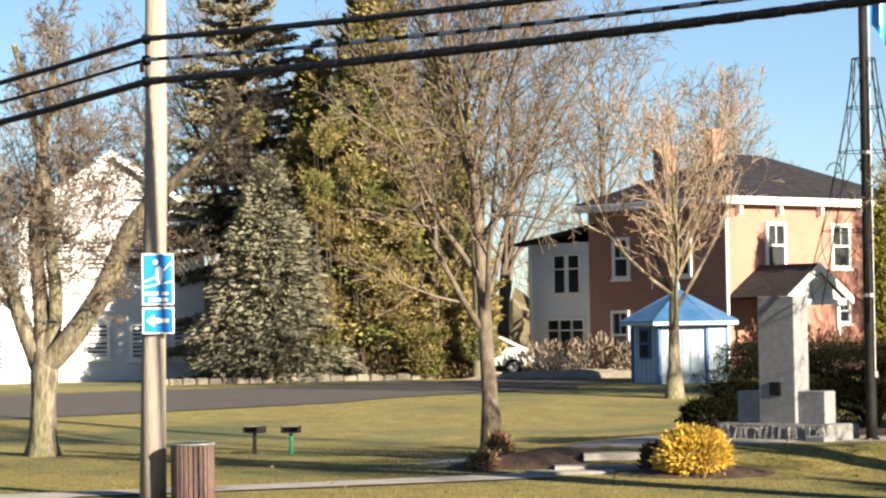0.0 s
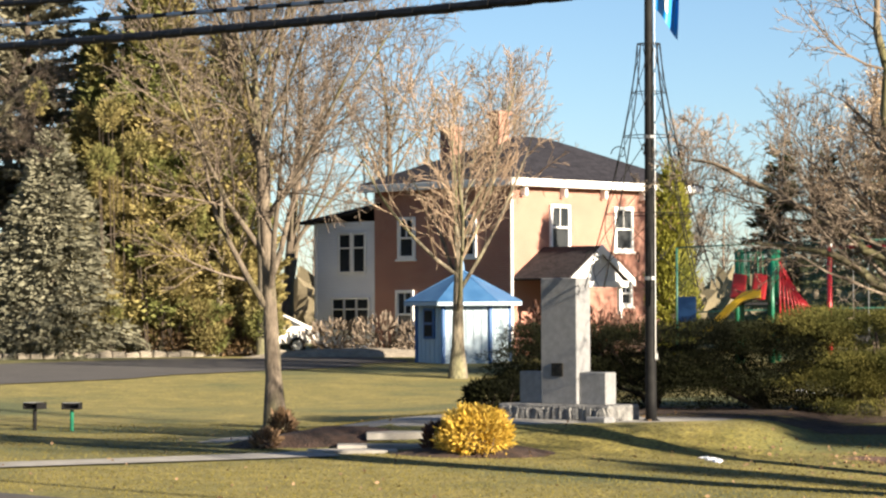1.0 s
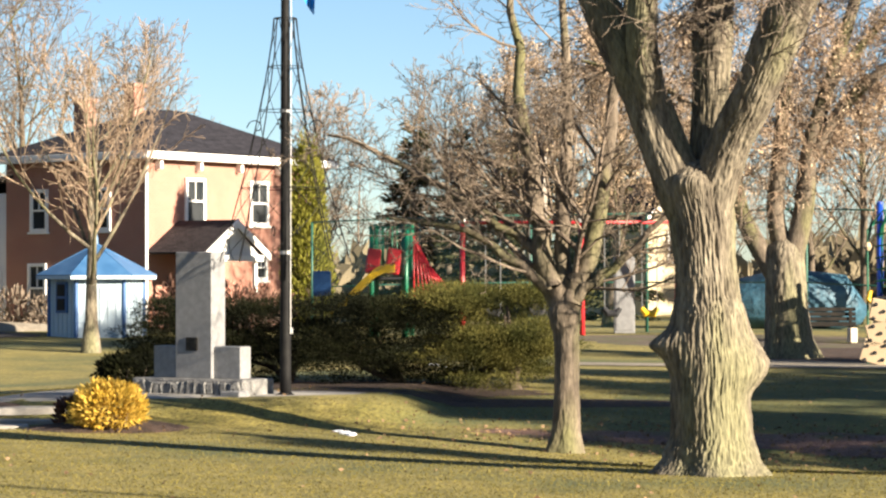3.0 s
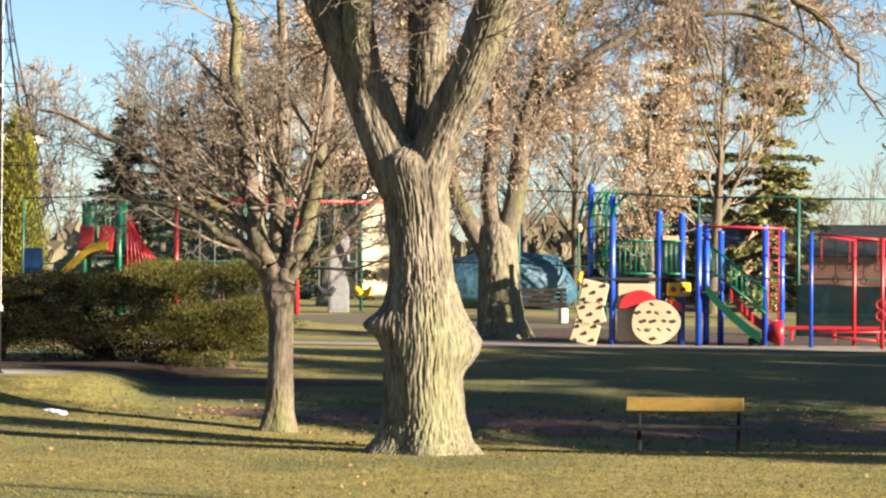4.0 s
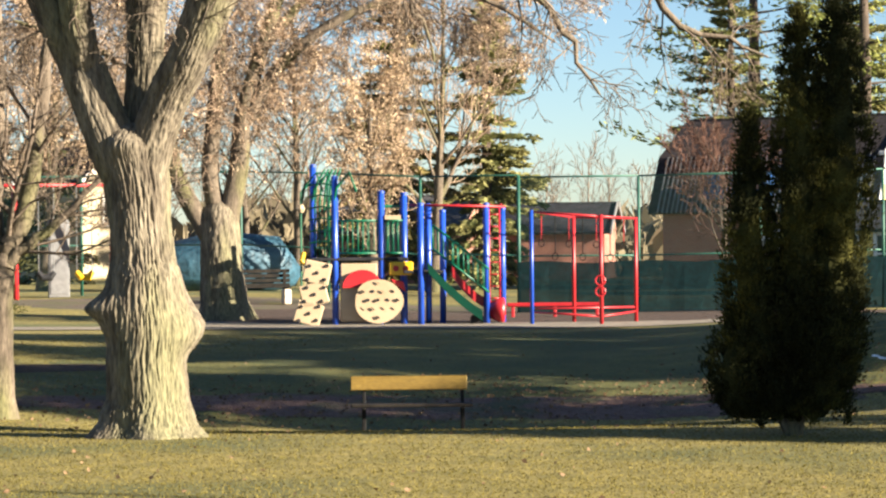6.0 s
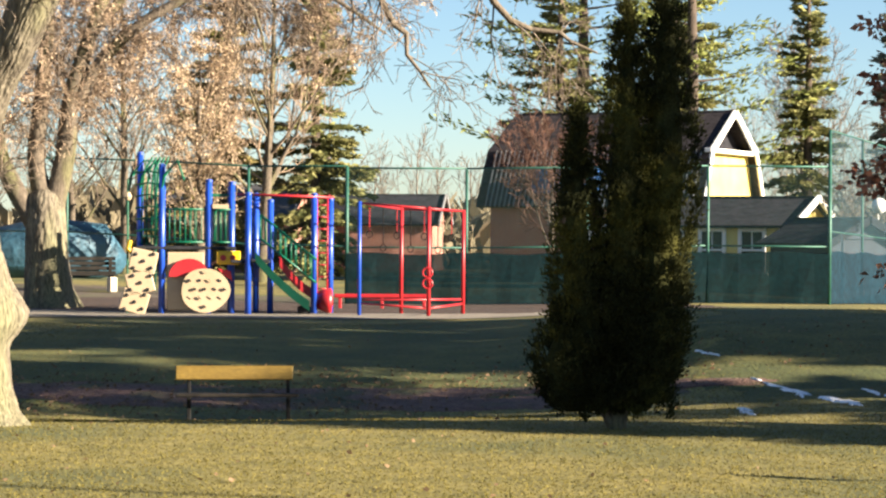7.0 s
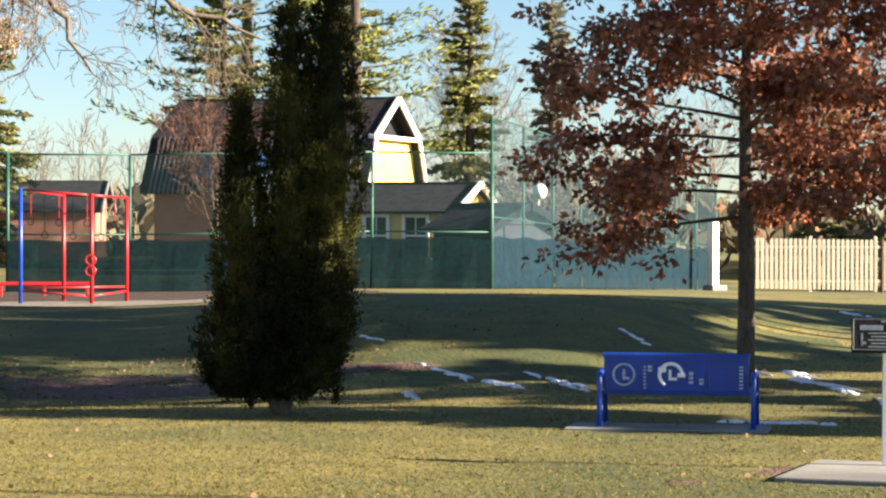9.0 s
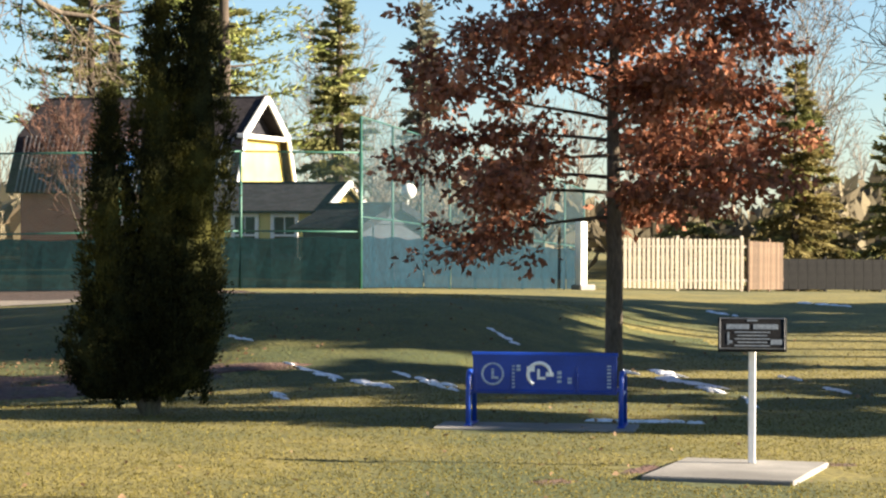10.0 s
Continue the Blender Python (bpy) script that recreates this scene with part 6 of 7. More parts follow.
    # zigzag climbing plates
    for cx, cz, tilt in ((-0.95, 1.22, 12), (-1.02, 0.72, -14), (-1.15, 0.28, 16)):
        w = part("climbing_plate", Shape().box((cx, -0.35, cz), (0.62, 0.05, 0.52), Matrix.Rotation(radians(tilt), 3, "Y"), 0.03), P_TAN, root, "tan climbing plate with dark holds")
        for i in (-1, 0, 1):
            for j in (-1, 0, 1):
                if (i + j) % 2 == 0:
                    part("hold", Shape().tube([(cx + 0.2 * i + 0.03 * j, -0.42, cz + 0.16 * j), (cx + 0.2 * i + 0.03 * j, -0.37, cz + 0.16 * j)], [0.03, 0.05], 8), P_BLACK, w)
    part("play_panel", Shape().box((1.0, -0.22, 1.3), (0.55, 0.06, 0.32), None, 0.03), P_YELLOW, root, "yellow play panel")
    for dx in (-0.12, 0.1):
        part("dial", Shape().tube([(1.0 + dx, -0.28, 1.3), (1.0 + dx, -0.24, 1.3)], 0.07, 10), P_RED, root)
    part("yellow_hold", Shape().tube([(-1.25, -0.3, 1.7), (-1.3, -0.3, 1.5), (-1.15, -0.3, 1.35)], [0.05, 0.07, 0.04], 8), P_YELLOW, root)
    # green slide with red chute behind it
    def chute(name, a, b, c, wide, m):
        a, b, c = Vector(a), Vector(b), Vector(c)
        line = [a * (1 - t) ** 2 + b * 2 * t * (1 - t) + c * t * t for t in (k / 12 for k in range(13))]
        return part(name, Shape().trough(line, wide / 2, 0.2), m, root)
    chute("slide", (1.62, -0.35, 1.24), (2.2, -0.35, 0.55), (2.86, -0.35, 0.12), 0.5, P_GREEN_SHADED)
    chute("slide", (2.2, 0.45, 1.15), (2.7, 0.45, 0.35), (3.45, 0.45, 0.22), 0.55, P_RED)
    part("slide_end", Shape().tube([(3.05, 0.3, 0.33), (3.38, 0.2, 0.3), (3.42, 0.2, 0.3)], [0.2, 0.3, 0.27], 16), P_RED, root, smooth=True)
    part("step_block", Shape().box((2.75, -0.3, 0.1), (0.3, 0.3, 0.2), None, 0.03), P_BLACK, root)
    for side in (-0.05, 0.6):
        for dz in (0.0, 0.55):
            beam("stair_rail", (1.75, side, 1.75 + dz), (3.05, side, 0.72 + dz), 0.024, P_GREEN, root)
        for k in range(12):
            t = k / 11
            beam("baluster", (1.75 + 1.3 * t, side, 1.75 - 1.03 * t), (1.75 + 1.3 * t, side, 2.3 - 1.03 * t), 0.014, P_GREEN, root, 6)
    # red overhead ladder
    for y in (0.05, 0.55):
        beam("overhead_bar", (1.2, y, 2.78), (3.45, y, 2.72), 0.026, P_RED, root)
    for k in range(9):
        beam("overhead_rung", (1.35 + 0.25 * k, 0.05, 2.78), (1.35 + 0.25 * k, 0.55, 2.78), 0.018, P_RED, root, 6)
    for x in (3.08, 3.32):
        beam("ladder_side", (x, 0.3, 0.1), (x, 0.3, 2.7), 0.022, P_RED, root)
    for k in range(9):
        beam("ladder_rung", (3.08, 0.3, 0.3 + 0.28 * k), (3.32, 0.3, 0.3 + 0.28 * k), 0.017, P_RED, root, 6)


play_tower()


def bar_frame():
    x, y = 9.3, 55.9
    root = thing("ring_frame", "red and blue overhead ring frame beside the play structure", "playground", (x, y, height(x, y)), -12)
    for px, py, h, m in ((-1.25, -0.3, 2.62, P_BLUE), (0.35, -0.5, 2.5, P_RED), (1.1, 1.0, 2.45, P_RED), (-0.35, 1.0, 2.5, P_RED)):
        beam("post", (px, py, 0), (px, py, h), 0.045, m, root, 10)
    for a, b in (((-1.2, -0.3, 2.58), (0.35, -0.5, 2.46)), ((0.35, -0.5, 2.46), (1.1, 1.0, 2.42)), ((-1.2, -0.3, 2.58), (-0.35, 1.0, 2.46)), ((-0.35, 1.0, 2.46), (1.1, 1.0, 2.42)), ((-1.2, -0.3, 0.28), (0.35, -0.5, 0.18)), ((0.35, -0.5, 0.18), (1.1, 1.0, 0.25)), ((-1.2, 0.0, 0.35), (1.1, 1.0, 0.35))):
        beam("rail", a, b, 0.024, P_RED, root)
    for k in range(7):
        t = (k + 0.5) / 7
        p = Vector((-1.2, 0, 2.5)).lerp(Vector((1.0, 0.4, 2.42)), t)
        part("hanger", Shape().tube([p, p + Vector((0, 0, -0.55 - 0.3 * (k % 2)))], 0.012, 5), BLACK_METAL if k % 2 else P_RED, root)
        c = p + Vector((0, 0, -0.63 - 0.3 * (k % 2)))
        part("ring", Shape().tube([c + Vector((0.07 * math.cos(a), 0, 0.08 * math.sin(a))) for a in (2 * math.pi * j / 12 for j in range(13))], 0.012, 6), BLACK_METAL, root)
    for z in (0.75, 1.0):
        part("hand_wheel", Shape().tube([(0.33 + 0.11 * math.cos(a), -0.58, z + 0.11 * math.sin(a)) for a in (2 * math.pi * j / 14 for j in range(15))], 0.02, 6), P_RED, root)


bar_frame()


def dark_bench():
    root = thing("picnic_bench", "dark slatted picnic bench by the far fence", "bench", (2.2, 67.5, height(2.2, 67.5)), 4)
    for k in range(4):
        part("slat", Shape().box((0, 0.1 + 0.03 * k, 0.5 + 0.13 * k), (1.6, 0.03, 0.1), None, 0.008), DARK_WOOD, root)
    for k in range(4):
        part("slat", Shape().box((0, -0.35 + 0.12 * k, 0.45), (1.6, 0.1, 0.03), None, 0.008), DARK_WOOD, root)
    for sx in (-0.65, 0.65):
        part("leg", Shape().box((sx, -0.3, 0.22), (0.08, 0.08, 0.44)).box((sx, 0.12, 0.45), (0.08, 0.08, 0.9)), DARK_WOOD, root)
    part("block", Shape().box((0.62, -0.6, 0.2), (0.2, 0.3, 0.4), 12, 0.02), TIMBER, root)


dark_bench()


def far_playset():
    x, y = -10.3, 71.6
    root = thing("play_structure", "green and red play set with yellow slides behind the hedge", "playground", (x, y, height(x, y) + 0.22), 6)
    for px, py in ((-0.6, 0), (0.35, 0), (0.55, 0.9), (-0.5, 0.9), (0.42, -0.15)):
        beam("post", (px, py, -0.25), (px, py, 3.1), 0.07, P_GREEN, root, 10)
    part("deck", Shape().box((0, 0.45, 1.5), (1.3, 1.2, 0.08), None, 0.02), P_BLACK, root)
    for x0, x1, y in ((-0.6, 0.4, 0.9), (-0.6, -0.25, 0.0), (0.36, 0.56, 0.4)):
        for k in range(8):
            xx = x0 + (x1 - x0) * k / 7
            beam("bar", (xx, y, 1.7), (xx, y, 3.0), 0.02, P_GREEN, root, 6)
    beam("rail", (-0.7, 0, 3.0), (0.5, 0, 3.0), 0.03, P_GREEN, root)
    for sx in (-0.55, 0.05):
        part("seat_panel", Shape().box((sx, -0.1, 2.0), (0.42, 0.1, 0.75), Matrix.Rotation(radians(8), 3, "Y"), 0.06), P_RED, root, "red moulded panel")
    for oy in (-0.15, -0.75):
        pts = [(0.1, oy, 1.72), (-0.15, oy, 1.71), (-0.42, oy, 1.62), (-0.85, oy, 1.25), (-1.3, oy, 0.78), (-1.5, oy, 0.6), (-1.75, oy, 0.5)]
        s = Shape().trough(pts, 0.24, 0.2, 0.05)
        part("slide", s, P_YELLOW, root, "bright yellow slide")
    net = tagged(new("rope_climber"), "red sloping climber")
    net.parent = root
    for k in range(10):
        t = k / 9
        beam("bar", (0.65 + 0.05 * k, -0.1, 2.75 - 0.1 * k), (0.65 + 0.17 * k, -0.2, 0.6), 0.03, P_RED, net, 6)
    for k in range(5):
        beam("bar", (0.65, -0.1, 2.6 - 0.45 * k), (0.85 + 0.30 * k, -0.15, 2.2 - 0.38 * k), 0.03, P_RED, net, 6)
    part("info_board", Shape().box((-2.1, 0.5, 1.35), (0.55, 0.06, 0.75), None, 0.02), BLUE_PAINT, root)
    beam("board_post", (-2.1, 0.55, -0.25), (-2.1, 0.55, 1.7), 0.05, BLACK_METAL, root)


far_playset()


def swing_frame():
    a, b = (-8.25, 71.9), (-1.9, 72.6)
    root = thing("swing_frame", "red steel swing frame with chains and seats", "swing", (a[0], a[1], height(*a)), 6.3)
    n, h = 6.35, 3.3
    beam("top_beam", (0, 0, h), (n, 0, h), 0.05, P_RED, root, 10)
    for x in (0, n * 0.55, n):
        for dy in (-0.9, 0.9):
            beam("leg", (x, dy, 0), (x, 0, h), 0.075, P_RED, root, 10)
        part("cap", Shape().tube([(x, 0, h), (x, 0, h + 0.14)], 0.09, 10), WHITE, root)
    for k, x in enumerate((0.9, 2.2, 4.4, 5.5)):
        sw = tagged(new("swing"), "")
        sw.parent = root
        for dx in (-0.22, 0.22):
            part("chain", Shape().tube([(x + dx, 0, h), (x + dx, 0, 0.75)], 0.015, 5), STEEL, sw)
        part("seat", Shape().tube([(x - 0.24, 0, 0.78), (x - 0.12, 0, 0.62), (x + 0.12, 0, 0.62), (x + 0.24, 0, 0.78)], [0.07, 0.11, 0.11, 0.07], 8), P_YELLOW if k == 3 else P_BLACK, sw)


swing_frame()


# ---------------------------------------------------------------- tennis court fences
def court_fence(name, label, line, tall, screen, net, top_net, spacing=3.0, end_tall=None):
    root = thing(name, label, "fence", (line[0][0], line[0][1], 0))
    ox, oy = line[0]
    for (x0, y0), (x1, y1) in zip(line[:-1], line[1:]):
        L = math.hypot(x1 - x0, y1 - y0)
        n = max(1, round(L / spacing))
        ang = math.degrees(math.atan2(y1 - y0, x1 - x0))
        for k in range(n):
            p = [(x0 + (x1 - x0) * s - ox, y0 + (y1 - y0) * s - oy) for s in (k / n, (k + 1) / n)]
            z = [height(q[0] + ox, q[1] + oy) for q in p]
            t = [tall if end_tall is None else tall + (end_tall - tall) * s for s in (k / n, (k + 1) / n)]
            beam("post", (*p[0], z[0] - 0.05), (*p[0], z[0] + t[0]), 0.04, FENCE_GREEN, root, 8)
            for f in (1.0, 0.42):
                beam("rail", (*p[0], z[0] + t[0] * f), (*p[1], z[1] + t[1] * f), 0.025, FENCE_GREEN, root, 6)
            d = Vector((p[1][0] - p[0][0], p[1][1] - p[0][1], 0)).normalized()
            off = Vector((d.y, -d.x, 0)) * 0.05
            a, b = Vector((*p[0], z[0])) + off, Vector((*p[1], z[1])) + off
            m = 8
            s = Shape()
            for j in range(m):
                q0, q1 = a.lerp(b, j / m), a.lerp(b, (j + 1) / m)
                w0, w1 = 0.05 * math.sin(j * 1.9 + k), 0.05 * math.sin((j + 1) * 1.9 + k)
                up0, up1 = Vector((0, 0, screen + 0.03 * math.sin(j + k))), Vector((0, 0, screen + 0.03 * math.sin(j + 1 + k)))
                s.add([q0 + off * w0 * 8 + Vector((0, 0, 0.03)), q1 + off * w1 * 8 + Vector((0, 0, 0.03)), q1 + up1, q0 + up0], [(0, 1, 2, 3)])
            part("wind_screen", s, net, root)
            part("mesh_panel", Shape().add([a + Vector((0, 0, screen)), b + Vector((0, 0, screen)), b + Vector((0, 0, t[1])), a + Vector((0, 0, t[0]))], [(0, 1, 2, 3)]), top_net, root)
        beam("post", (x1 - ox, y1 - oy, height(x1, y1) - 0.05), (x1 - ox, y1 - oy, height(x1, y1) + (end_tall or tall)), 0.05, FENCE_GREEN, root, 8)
    return root


court_fence("court_fence", "tall green chain-link court fence with a dark wind screen", [(8.9, 64.4), (21.2, 61.4)], 3.6, 1.35, NET_DENSE, NET_THIN, 3.2)
court_fence("court_fence", "tall green fence hung with blue-green netting", [(21.2, 61.4), (35.3, 78.4)], 4.55, 1.38, NET_SCREEN_BLUE, NET_BLUE, 2.45, 3.5)
court_fence("court_fence", "tall chain-link fence behind the swings", [(-14, 79), (-3, 76), (8.9, 64.4)], 3.65, 0.3, NET_THIN, NET_THIN, 3.4)


def balance_beam():
    a, b = Vector((8.05, 60.5, 0)), Vector((10.4, 60.1, 0))
    root = thing("balance_beam", "low red balance beam on short legs behind the ring frame", "playground", (a.x, a.y, height(a.x, a.y)), math.degrees(math.atan2(b.y - a.y, b.x - a.x)))
    L = (b - a).length
    part("beam", Shape().box((L / 2, 0, 0.33), (L, 0.12, 0.10), None, 0.02), P_RED, root)
    for x in (0.15, L / 2, L - 0.15):
        part("leg", Shape().box((x, 0, 0.14), (0.08, 0.08, 0.30), None, 0.01), P_RED, root)


balance_beam()


def board_fence(name, label, a, b, tall, m, gap, wide, group=""):
    root = thing(name, label, "fence", (*a, height(*a)))
    d = Vector((b[0] - a[0], b[1] - a[1], 0))
    L, ang = d.length, math.degrees(math.atan2(d.y, d.x))
    d.normalize()
    n = int(L / (wide + gap))
    mesh = None
    for k in range(n):
        p = d * (k + 0.5) * (wide + gap)
        z = height(a[0] + p.x, a[1] + p.y) - height(*a)
        if mesh is None:
            ob = part("board", Shape().box((0, 0, tall / 2 + 0.08), (wide, 0.025, tall), ang, 0.006), m, root)
            mesh = ob.data
        else:
            ob = new("board", mesh)
            ob.parent = root
        ob.location = (p.x, p.y, z)
    for zz in (0.35, tall - 0.25):
        part("rail", Shape().box((*(d * L / 2 + Vector((-d.y, d.x, 0)) * 0.04).xy, zz), (L, 0.05, 0.09), ang), m, root)
    for k in range(int(L / 2.4) + 1):
        p = d * min(L, k * 2.4)
        part("post", Shape().box((p.x - d.y * 0.06, p.y + d.x * 0.06, tall / 2 + 0.05), (0.11, 0.11, tall + 0.2), ang, 0.01), m, root)
    return root


board_fence("board_fence", "pale cedar picket fence lit by the low sun", (38.3, 82.4), (43.1, 81.0), 1.85, TIMBER, 0.06, 0.115)
board_fence("board_fence", "weathered brown board fence", (43.2, 81.0), (46.2, 83.8), 1.8, TIMBER_OLD, 0.025, 0.14)
board_fence("board_fence", "dark grey panel fence", (46.0, 84.6), (56, 84.0), 1.2, BLACK_METAL, 0.004, 0.4)
wp = thing("white_post", "square white painted post on a concrete foot", "post", (33.9, 75.5, height(33.9, 75.5)), 20)
part("post", Shape().box((0, 0, 1.15), (0.3, 0.3, 2.3), None, 0.02), WHITE, wp)
part("foot", Shape().box((0.1, 0, 0.08), (0.7, 0.5, 0.2), None, 0.03), CONCRETE, wp)


# ---------------------------------------------------------------- houses behind the park
def gambrel_house():
    """Barn-roofed house: brown shingles along the flank, yellow boarded gable."""
    Wd, L, e, k, p = 7.0, 8.6, 3.1, 5.0, 6.5
    root = thing("barn_house", "barn-roofed house with brown shingles and a bright yellow gable", "house", (25.34, 88.44, 0.55), 54.8)
    kx = 0.85
    part("wall", Shape().box((Wd / 2, L / 2, e / 2 - 0.2), (Wd - 0.3, L - 0.3, e + 0.4)), BRICK, root)
    part("gable", Shape().panel([(0.1, 0.15, e), (Wd - 0.1, 0.15, e), (Wd - kx, 0.15, k), (kx, 0.15, k)], 0.1), YELLOW_WALL, root, "sunlit yellow boarded gable")
    part("gable_top", Shape().panel([(kx, 0.35, k), (Wd - kx, 0.35, k), (Wd / 2, 0.35, p - 0.1)], 0.1), ROOF, root, "dark shingled gable peak")
    part("gable_back", Shape().panel([(0.1, L - 0.1, e), (Wd - 0.1, L - 0.1, e), (Wd - kx, L - 0.1, k), (Wd / 2, L - 0.1, p - 0.1), (kx, L - 0.1, k)], 0.1), YELLOW_WALL, root)
    for x in (2.2, 4.4):
        part("window", Shape().box((x, 0.10, e + 1.05), (0.65, 0.06, 1.1), None, 0.01), TIMBER_OLD, root)
    for s in range(2):
        m = (lambda x: x) if s == 0 else (lambda x: Wd - x)
        part("lower_roof", Shape().panel([(m(-0.25), -0.3, e - 0.25), (m(-0.25), L + 0.3, e - 0.25), (m(kx), L + 0.3, k), (m(kx), -0.3, k)], 0.12), ROOF_BROWN, root)
        part("upper_roof", Shape().panel([(m(kx), -0.3, k), (m(kx), L + 0.3, k), (Wd / 2, L + 0.3, p), (Wd / 2, -0.3, p)], 0.12), ROOF_BROWN, root)
        rake = Shape().panel([(m(-0.3), -0.34, e - 0.4), (m(kx - 0.03), -0.34, k - 0.05), (m(kx + 0.22), -0.34, k - 0.1), (m(-0.02), -0.34, e - 0.4)], 0.08)
        rake.panel([(m(kx - 0.03), -0.34, k + 0.08), (Wd / 2, -0.34, p + 0.1), (Wd / 2, -0.34, p - 0.22), (m(kx + 0.22), -0.34, k - 0.12)], 0.08)
        part("bargeboard", rake, WHITE, root)
    part("gable_beam", Shape().box((Wd / 2, -0.2, k - 0.02), (Wd - 2 * kx + 0.3, 0.3, 0.16), None, 0.02), WHITE, root)
    rib = Shape()
    for i in range(44):
        y = 0.1 + i * 0.195
        rib.box((0.29, y, (e - 0.25 + k) / 2), (0.06, 0.05, 0.02 + math.hypot(kx + 0.25, k - e + 0.25)), Matrix.Rotation(math.atan2(kx + 0.25, k - e + 0.25), 3, "Y"))
    tagged(part("roof_batten", rib, GRANITE, root), kind="stuff")
    part("dormer", Shape().box((0.1, 5.2, e + 0.75), (1.0, 2.6, 1.0), None, 0.02), BLUE_PAINT, root, "dark flat dormer")
    fitted_windows(root, [(3.6, 1.5), (4.6, 1.5)], 0.75, 1.2, face="x")


gambrel_house()


def gable_house(name, label, loc, rz, Wd, L, e, p, wall, roof, trim=WHITE, windows_x=(), windows_y=(), over=0.35):
    root = thing(name, label, "house", loc, rz)
    part("wall", Shape().box((Wd / 2, L / 2, e / 2 - 0.3), (Wd, L, e + 0.6)), wall, root)
    for y, t in ((0.0, 0.08), (L, -0.08)):
        part("gable", Shape().panel([(0, y, e), (Wd, y, e), (Wd / 2, y, p - 0.05)], t), wall, root)
    for s in range(2):
        m = (lambda x: x) if s == 0 else (lambda x: Wd - x)
        drop = over * (p - e) / (Wd / 2)
        part("roof", Shape().panel([(m(-over), -over, e - drop), (m(-over), L + over, e - drop), (Wd / 2, L + over, p), (Wd / 2, -over, p)], 0.1), roof, root)
        part("bargeboard", Shape().panel([(m(-over), -over - 0.04, e - drop + 0.12), (Wd / 2, -over - 0.04, p + 0.12), (Wd / 2, -over - 0.04, p - 0.14), (m(-over), -over - 0.04, e - drop - 0.14)], 0.06), trim, root)
    if wall is SIDING:
        courses = Shape()
        for k in range(int(e / 0.16)):
            courses.panel([(0, -0.004, k * 0.16 + 0.15), (Wd, -0.004, k * 0.16 + 0.15), (Wd, -0.03, k * 0.16), (0, -0.03, k * 0.16)], 0.01)
        tagged(part("siding", courses, wall, root), kind="stuff")
    if windows_y:
        fitted_windows(root, windows_y, 0.85, 1.35, trim, "y")
    if windows_x:
        fitted_windows(root, windows_x, 0.85, 1.35, trim, "x")
    return root


gable_house("yellow_annexe", "low yellow annexe with a grey roof and white trim", (25.5, 78.1, 0.45), 54.8, 4.6, 5.6, 2.35, 3.15, YELLOW_WALL, ROOF, windows_x=[(1.2, 1.4), (2.6, 1.4), (4.0, 1.4)])
gable_house("grey_shed", "small grey shed with a low roof behind the court fence", (25.0, 72.5, 0.5), 30, 3.0, 2.4, 1.75, 2.35, SLATE_BOARD, ROOF, ROOF)
dish = thing("satellite_dish", "white satellite dish on a short mast", "antenna", (28.6, 78.0, 0.5))
part("mast", Shape().tube([(0, 0, 0), (0, 0, 2.75)], 0.03, 8), STEEL, dish)
part("dish", Shape().tube([(0, -0.12, 2.85), (0, -0.06, 2.85), (0, 0, 2.85)], [0.27, 0.2, 0.04], 18), WHITE, dish, smooth=True)
gable_house("white_house", "white two-storey house half hidden by trees", (-47.6, 81.6, 0.6), 30, 7.0, 9, 6.4, 8.8, SIDING, BLUE_ROOF, windows_y=[(1.6, 4.9), (2.9, 4.9), (4.4, 4.9), (1.3, 1.6), (2.9, 1.7), (4.6, 1.6), (6.2, 1.6)])
gable_house("white_porch", "low white side building with a pale metal roof", (-51.8, 78.4, 0.4), 30, 5.2, 5, 3.3, 5.4, SIDING, STEEL, windows_y=[(1.4, 1.4), (2.8, 1.4), (4.2, 1.4)])
gable_house("cream_house", "distant cream-coloured gabled house", (-4.4, 112.0, 0.8), 40, 5, 7, 4.6, 6.4, CREAM_WALL, ROOF, windows_y=[(1.6, 3.2), (3.2, 3.2)])
gable_house("far_cottage", "low distant house with a worn grey roof", (12.5, 112, 0.6), 70, 7, 6, 2.4, 3.9, BRICK, ROOF_GREY, ROOF_GREY, windows_x=[(1.6, 1.3), (4.2, 1.3)])
gable_house("far_cottage", "low distant brick house with pale bargeboards", (20.5, 118, 0.6), 75, 7, 12, 2.3, 3.6, BRICK, ROOF, GRANITE)
tc = thing("covered_boat", "something long under a pale blue tarpaulin behind the fence", "tarpaulin", (1.3, 81.5, height(1.3, 81.5)), 4)
part("tarpaulin", Shape().tube([(-2.2, 0, 0.4), (-1.9, 0, 0.75), (0, 0, 0.95), (1.8, 0, 0.85), (2.6, 0, 0.4)], [0.35, 0.8, 1.05, 0.95, 0.3], 14), mat("blue_tarpaulin", (0.02, 0.07, 0.11), (0.035, 0.10, 0.15), 1.5, 0.6, bump=0.5, fine=4, depth=0.1), tc, smooth=True)
ws = thing("white_cabinet", "tall pale grey equipment cabinet at the fence", "cabinet", (-3.6, 74.0, height(-3.6, 74.0)), 5)
part("body", Shape().box((0, 0, 1.15), (0.62, 0.5, 2.3), None, 0.02), GRANITE, ws)
part("door", Shape().box((0, -0.26, 1.15), (0.5, 0.02, 2.1), None, 0.005), GRANITE, ws)
wl = thing("wooden_post", "thick pale wooden post behind the swings", "pole", (-6.2, 75.6, height(-6.2, 75.6)))
part("post", Shape().tube([(0, 0, 0), (0, 0, 5.4)], [0.17, 0.15], 12), POLE_WOOD, wl)
